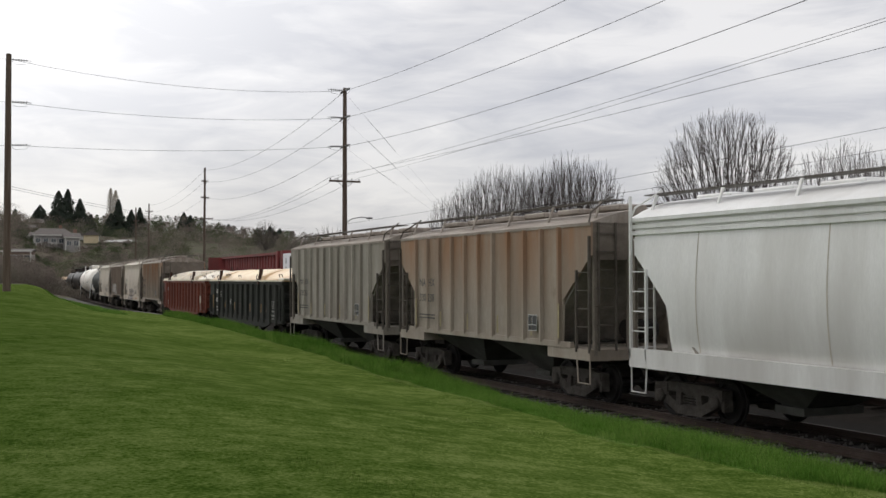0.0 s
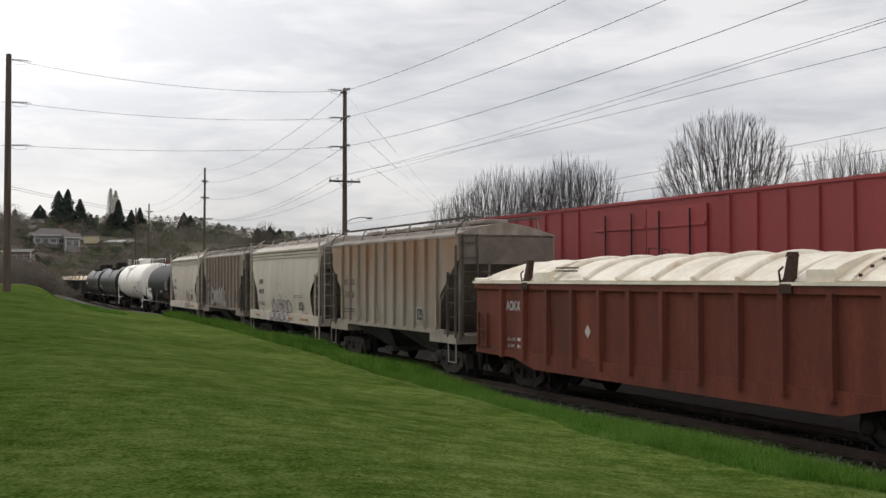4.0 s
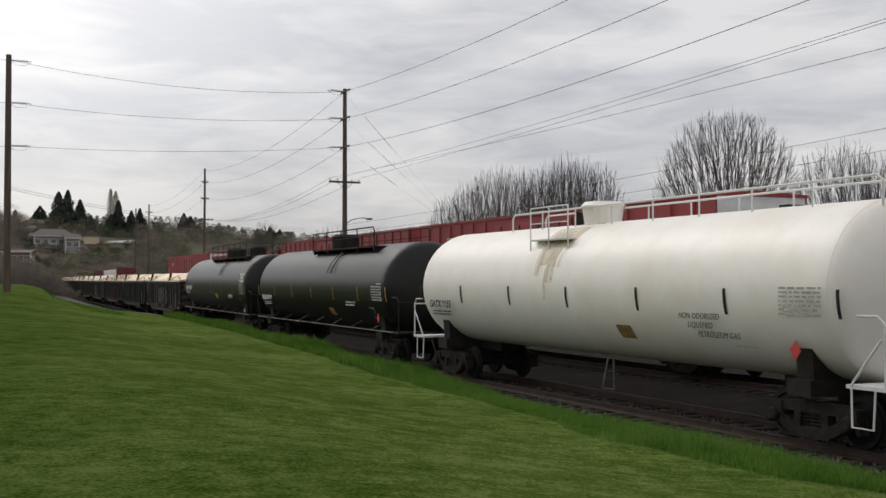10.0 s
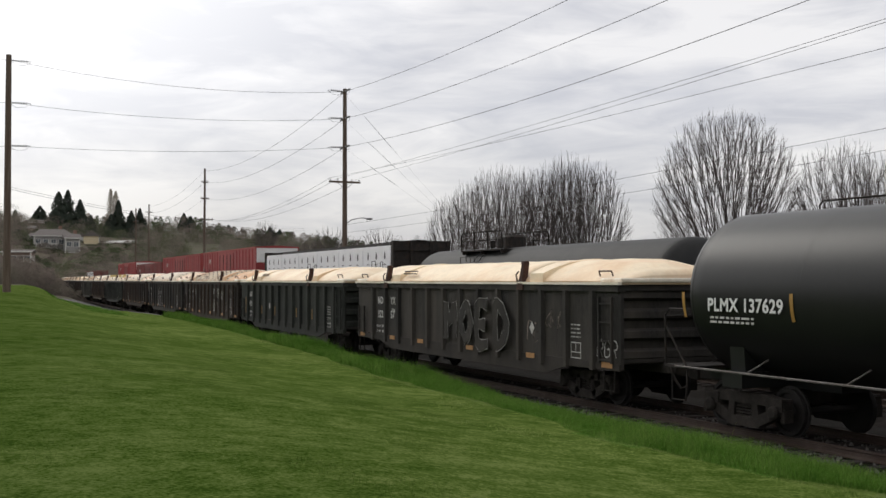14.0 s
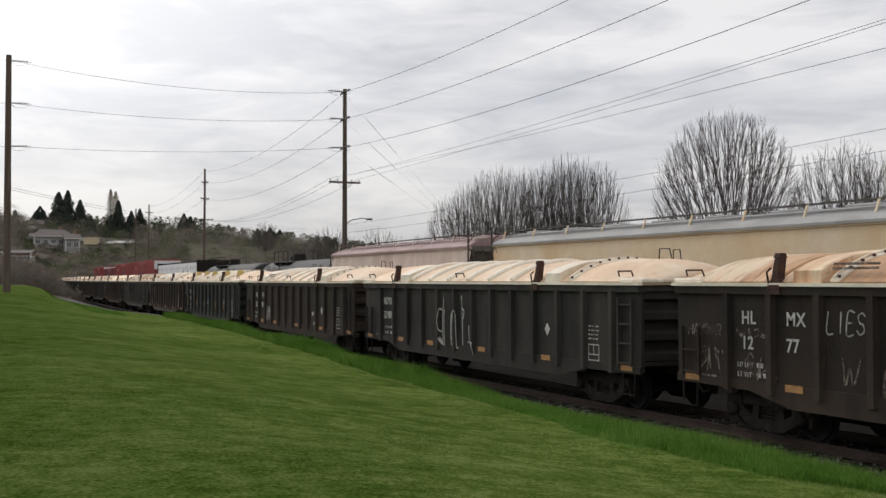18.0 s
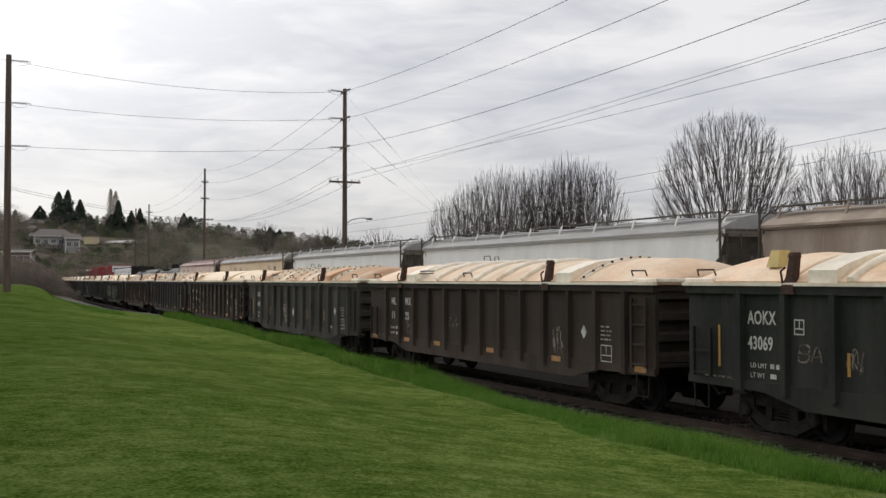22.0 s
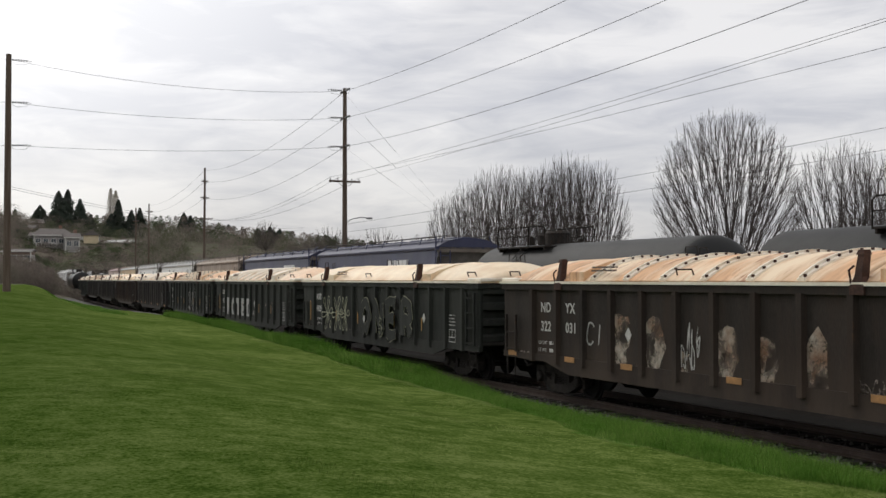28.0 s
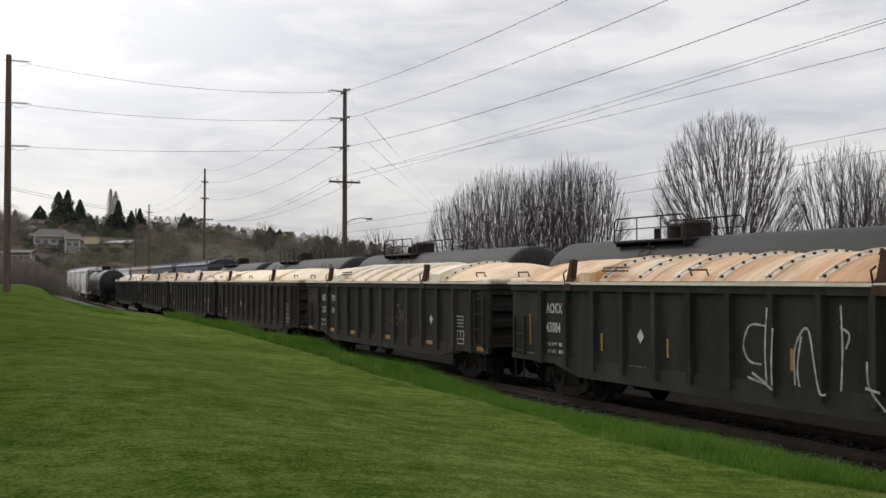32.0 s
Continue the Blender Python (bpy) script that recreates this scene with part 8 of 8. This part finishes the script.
DM, DL, DF = 84, 72, 160
bM, bL, bF = place(610, DM, -.3), place(12, DL), place(361, DF)
zM = [height_at(y, DM) for y in (161, 209, 260)]
zL = [height_at(y, DL) for y in (104, 180, 257)]
zF = [height_at(y, DF) for y in (302, 322, 351)]
power_pole("utility_pole", bM, height_at(156, DM), .17, [(height_at(322, DM), 1.25, -YAW - 62)], "tall brown wooden power pole beyond the tracks")
power_pole("utility_pole", bL, height_at(95, DL), .20, [], "tall dark wooden power pole on the lawn's edge", .18)
power_pole("utility_pole", bF, height_at(298, DF), .16, [(zF[1], .55, -YAW - 40), (zF[2], .7, -YAW - 40), (height_at(388, DF), 1.2, -YAW - 62)], "distant wooden power pole along the line", .35)
bG, bH = place(263, 235), place(240, 225)
power_pole("utility_pole", bG, height_at(361, 235), .15, [(height_at(375, 235), .8, -YAW - 50)], "distant thin wooden pole along the line", .1)
power_pole("utility_pole", bH, height_at(368, 225), .14, [(height_at(392, 225), .6, -YAW - 50)], "distant thin wooden pole with small arms", -.05)
bN = Vector((0, 24.0, -.3))
power_pole("utility_pole", bN, 17.2, .17, [(10.8, 1.25, -YAW - 62)], "wooden power pole beside the line, out of view")
for k in range(3):
    m = Vector((bM.x, bM.y, zM[k]))
    l = Vector((bL.x + .15, bL.y, zL[k]))
    f = Vector((bF.x, bF.y, zF[k]))
    n = Vector((bN.x, bN.y, (16.9, 14.9, 12.75)[k]))
    for a, b in ((m, l), (l, m), (m, n), (m, f)):
        strain(a, b)
    wire(m, l, (.75, .55, .35)[k])
    wire(m, n, (1.4, 1.3, 1.15)[k])
    wire(m, f, 1.5)
    wire(l, l + (l - m) * .9, .5)
    wire(f, (bG.x, bG.y, height_at(364 + k * 12, 235)), 1.2)
cm = height_at(320, DM)
ar = Vector((math.cos(radians(-YAW - 62)), math.sin(radians(-YAW - 62)), 0))
for o, zn in ((-1.1, 10.95), (.5, 10.65), (1.15, 9.3)):
    a = Vector((bM.x, bM.y, cm + .2)) + ar * o
    wire(a, Vector((bN.x, bN.y, zn)) + ar * o * .4, .35, .009)
    wire(a, Vector((bF.x, bF.y, height_at(387, DF))) + ar * o, 1.4, .012)
# lower service wires
for y0, y1 in ((329, 404), (333, 408)):
    wire((bL.x, bL.y, height_at(y0, DL)), place(540, 190, height_at(y1, 190)), 1.0, .013)
for y0, y1 in ((398, 214), (412, 255)):
    wire((bM.x, bM.y, height_at(y0, DM)), place(1640, 44, height_at(y1, 44)), .2, .010)
# guy wires with pale strain rods
anchor = place(833, 76, height_at(423, 76))
for k, y in enumerate((165, 212, 262)):
    a = Vector((bM.x, bM.y, height_at(y, DM)))
    wire(a, anchor, 0.0, .0035, "thin guy wire of the pole", 2)
    d = anchor - a
    bm = bmesh.new()
    tube(bm, [a + d * (.18 + .02 * k), a + d * .43], .013, 5)
    tagged(part("guy_rod", bm, M["wire"]), "thicker insulated section of a guy wire", "wire", "guy wires")
# street lamp on the pole
lampo = new("street_lamp")
bm = bmesh.new()
tube(bm, [(0, 0, 0), (.5, 0, .38), (1.2, 0, .52), (1.9, 0, .46)], .035, 6)
part("arm", bm, M["porcelain"], lampo)
bm = bmesh.new()
lathe_y(bm, [(-.12, .02), (-.12, .06), (.1, .09), (.32, .06), (.36, .02)], 10)
part("lamp_head", bm, M["porcelain"], lampo, at=pose(1.95, 0, .44, 0, 0, 90))
lampo.matrix_basis = pose(bM.x, bM.y, height_at(398, DM), 0, 0, 90 - YAW)
tagged(lampo, "grey cobra-head street lamp on the wooden pole", "street lamp")


# ---- grass, stones and sleepers ----
def verge(x):
    return np.interp(x, [-28, -17], [2.30, 3.15]) + .22 * np.sin(x * .75 + 2) + .18 * np.sin(x * 1.9) + .10 * np.sin(x * 4.3 + 1)


def blades(name, mat, n, x0, x1, u0, u1, h0, h1, w, label, seed, near=True, follow=0):
    """Single grass blades as thin leaning triangles."""
    rng = np.random.RandomState(seed)
    x = x1 - (x1 - x0) * rng.uniform(0, 1, n) ** (1.6 if near else 1.0)
    u = rng.uniform(u0, u1, n)
    if follow == 1:
        # between the ballast and the wandering edge of the mown lawn
        u = verge(x) + (mow_edge(x) - verge(x)) * rng.uniform(0, 1, n)
    elif follow == 3:
        # the thin pale strip of lawn above the bank
        u = mow_edge(x) + np.abs(rng.normal(0, 1.15, n)) * (.6 + .4 * np.sin(x * .8 + 2 * np.sin(x * .23)))
    elif follow == 2:
        u = mow_edge(x) + rng.normal(.05, .07, n)
    y = line_y(x) - u
    z = ground_z(x, y) - .02
    patch = .62 + .55 * np.sin(x * .9 + np.sin(u * 1.7)) * np.sin(u * 1.3 + x * .35) + rng.uniform(-.2, .2, n)
    h = (h0 + (h1 - h0) * rng.uniform(0, 1, n)) * np.clip(patch, .35, 1.2)
    a = rng.uniform(0, 2 * math.pi, n)
    lean = rng.uniform(.1, .6, n) * h
    ww = w * rng.uniform(.6, 1.4, n)
    b = rng.uniform(0, 2 * math.pi, n)
    v = np.empty((n, 3, 3))
    v[:, 0] = np.stack([x - np.cos(a) * ww, y - np.sin(a) * ww, z], -1)
    v[:, 1] = np.stack([x + np.cos(a) * ww, y + np.sin(a) * ww, z], -1)
    v[:, 2] = np.stack([x + np.cos(b) * lean, y + np.sin(b) * lean, z + h], -1)
    return tagged(new(name, tri_mesh(name, v, mat)), label, "grass", kind="stuff")


blades("tall_grass", M["tall_grass"], 340000, -62, -6, 2.1, 5.15, .06, .27, .0036, "uncut bright green grass along the ballast", 1, True, 1)
blades("tall_grass", M["tall_grass"], 110000, -64, -26, 2.1, 5.15, .14, .42, .008, "uncut tufted green grass where the line bends", 8, False, 1)
blades("tall_grass", M["tall_grass"], 40000, -120, -58, 6.4, 8.2, .06, .20, .010, "uncut green grass further along the line", 2, False)
blades("lawn_blades", M["lawn_blade"], 300000, -34, -3, 4.8, 14.0, .012, .04, .0045, "short mown grass blades of the lawn", 3)

# the cut blades' pale colour also paints the lit line of this edge
blades("mown_edge", M["edge_grass"], 60000, -30, -6, 4.95, 5.45, .02, .055, .005, "cut grass paled for the lit edge of the mown lawn", 4, True, 2)
blades("lawn_blades", M["edge_grass"], 60000, -40, -6, 5, 8, .012, .045, .005, "paler thin grass of the lawn above the bank", 7, True, 3)
blades("dry_stalks", M["cut_grass"], 500, -45, -6, 2.0, 3.2, .10, .42, .005, "dry straw-coloured stalks on the ballast shoulder", 6)

# loose stones beside the rails
rng = np.random.RandomState(9)
vs, fs = [], []
octa = np.array([(1, 0, 0), (-1, 0, 0), (0, 1, 0), (0, -1, 0), (0, 0, 1), (0, 0, -1)], float)
of = ((0, 2, 4), (2, 1, 4), (1, 3, 4), (3, 0, 4), (2, 0, 5), (1, 2, 5), (3, 1, 5), (0, 3, 5))
for k in range(15000):
    s = -4 - 48 * rng.uniform() ** 1.5
    # most lie on the shoulder beside the grass
    o = -1.1 - 1.7 * rng.uniform() ** .8 if rng.uniform() < .72 else rng.uniform(-1.1, 1.4)
    x, y, _ = line(s, o)
    zz = np.interp(o, [-2.9, -2.1, -1.5, -.7, 1.5], [-.42, -.30, -.20, -.19, -.20]) + .01
    c = octa * rng.uniform(.02, .045) * rng.uniform(.6, 1.4, (1, 3)) + rng.normal(0, .006, (6, 3)) + (x, y, zz)
    b = len(vs)
    vs += [tuple(q) for q in c]
    fs += [tuple(b + i for i in f) for f in of]
tagged(new("ballast_stones", grid_mesh("ballast_stones", vs, fs, [M["stone"]], smooth=False)), "loose grey-brown ballast stones", "gravel", kind="stuff")

bm = bmesh.new()
box(bm, -.115, .115, -1.3, 1.3, -.30, -.155)
bmesh.ops.bevel(bm, geom=list(bm.edges), offset=.012, segments=1, affect="EDGES")
SLEEPER = finish(bm, "sleeper", M["sleeper"])
bed = [o for o in scene.objects if o.name.startswith("ballast") and o.get("kind") == "structure"]
for off, parent, s_from in ((0.0, bed[0], -80), (SECOND, bed[1], -40)):
    s = s_from
    while s < 2:
        x, y, h = line(s, off)
        again("sleeper", SLEEPER, parent, pose(x, y, random.uniform(-.006, .006), 0, 0, math.degrees(h) + random.uniform(-1, 1)))
        s += .55


# ---- movement ----
def motions():
    """Both trains run at an even speed along their bent tracks."""
    for car, s0, v, off, hb in CARS:
        rows = []
        for t in (0, 1, 2, 3, 4, 5, 6, 7, 8, 9, 10, 11, 12, 13, 14, 15, 16, 17, 18, 19, 20, 21, 22, 23, 24, 25, 26, 27, 28, 29, 30, 31, 32):
            s = s0 + v * t
            ax, ay, _ = line(s - hb, off)
            bx, by, _ = line(s + hb, off)
            rows.append((t, pose((ax + bx) / 2, (ay + by) / 2, 0, 0, 0, math.degrees(math.atan2(by - ay, bx - ax)))))
        walk(car, rows)
    # the wheels roll, 80 degrees from row to row
    for car, s0, v, off, hb in CARS:
        turn = math.degrees(v / WHEEL_R)
        n = int(abs(turn) * 32.0 / 80) + 1
        wheelsets = [ob for ob in car.children_recursive if ob.name.startswith("wheelset")]
        for wheelset in wheelsets:
            w = wheelset.location.x
            walk(wheelset, [(32.0 * k / n, pose(w, 0, AXLE_Z, 0, turn * 32.0 * k / n)) for k in range(n + 1)])


motions()
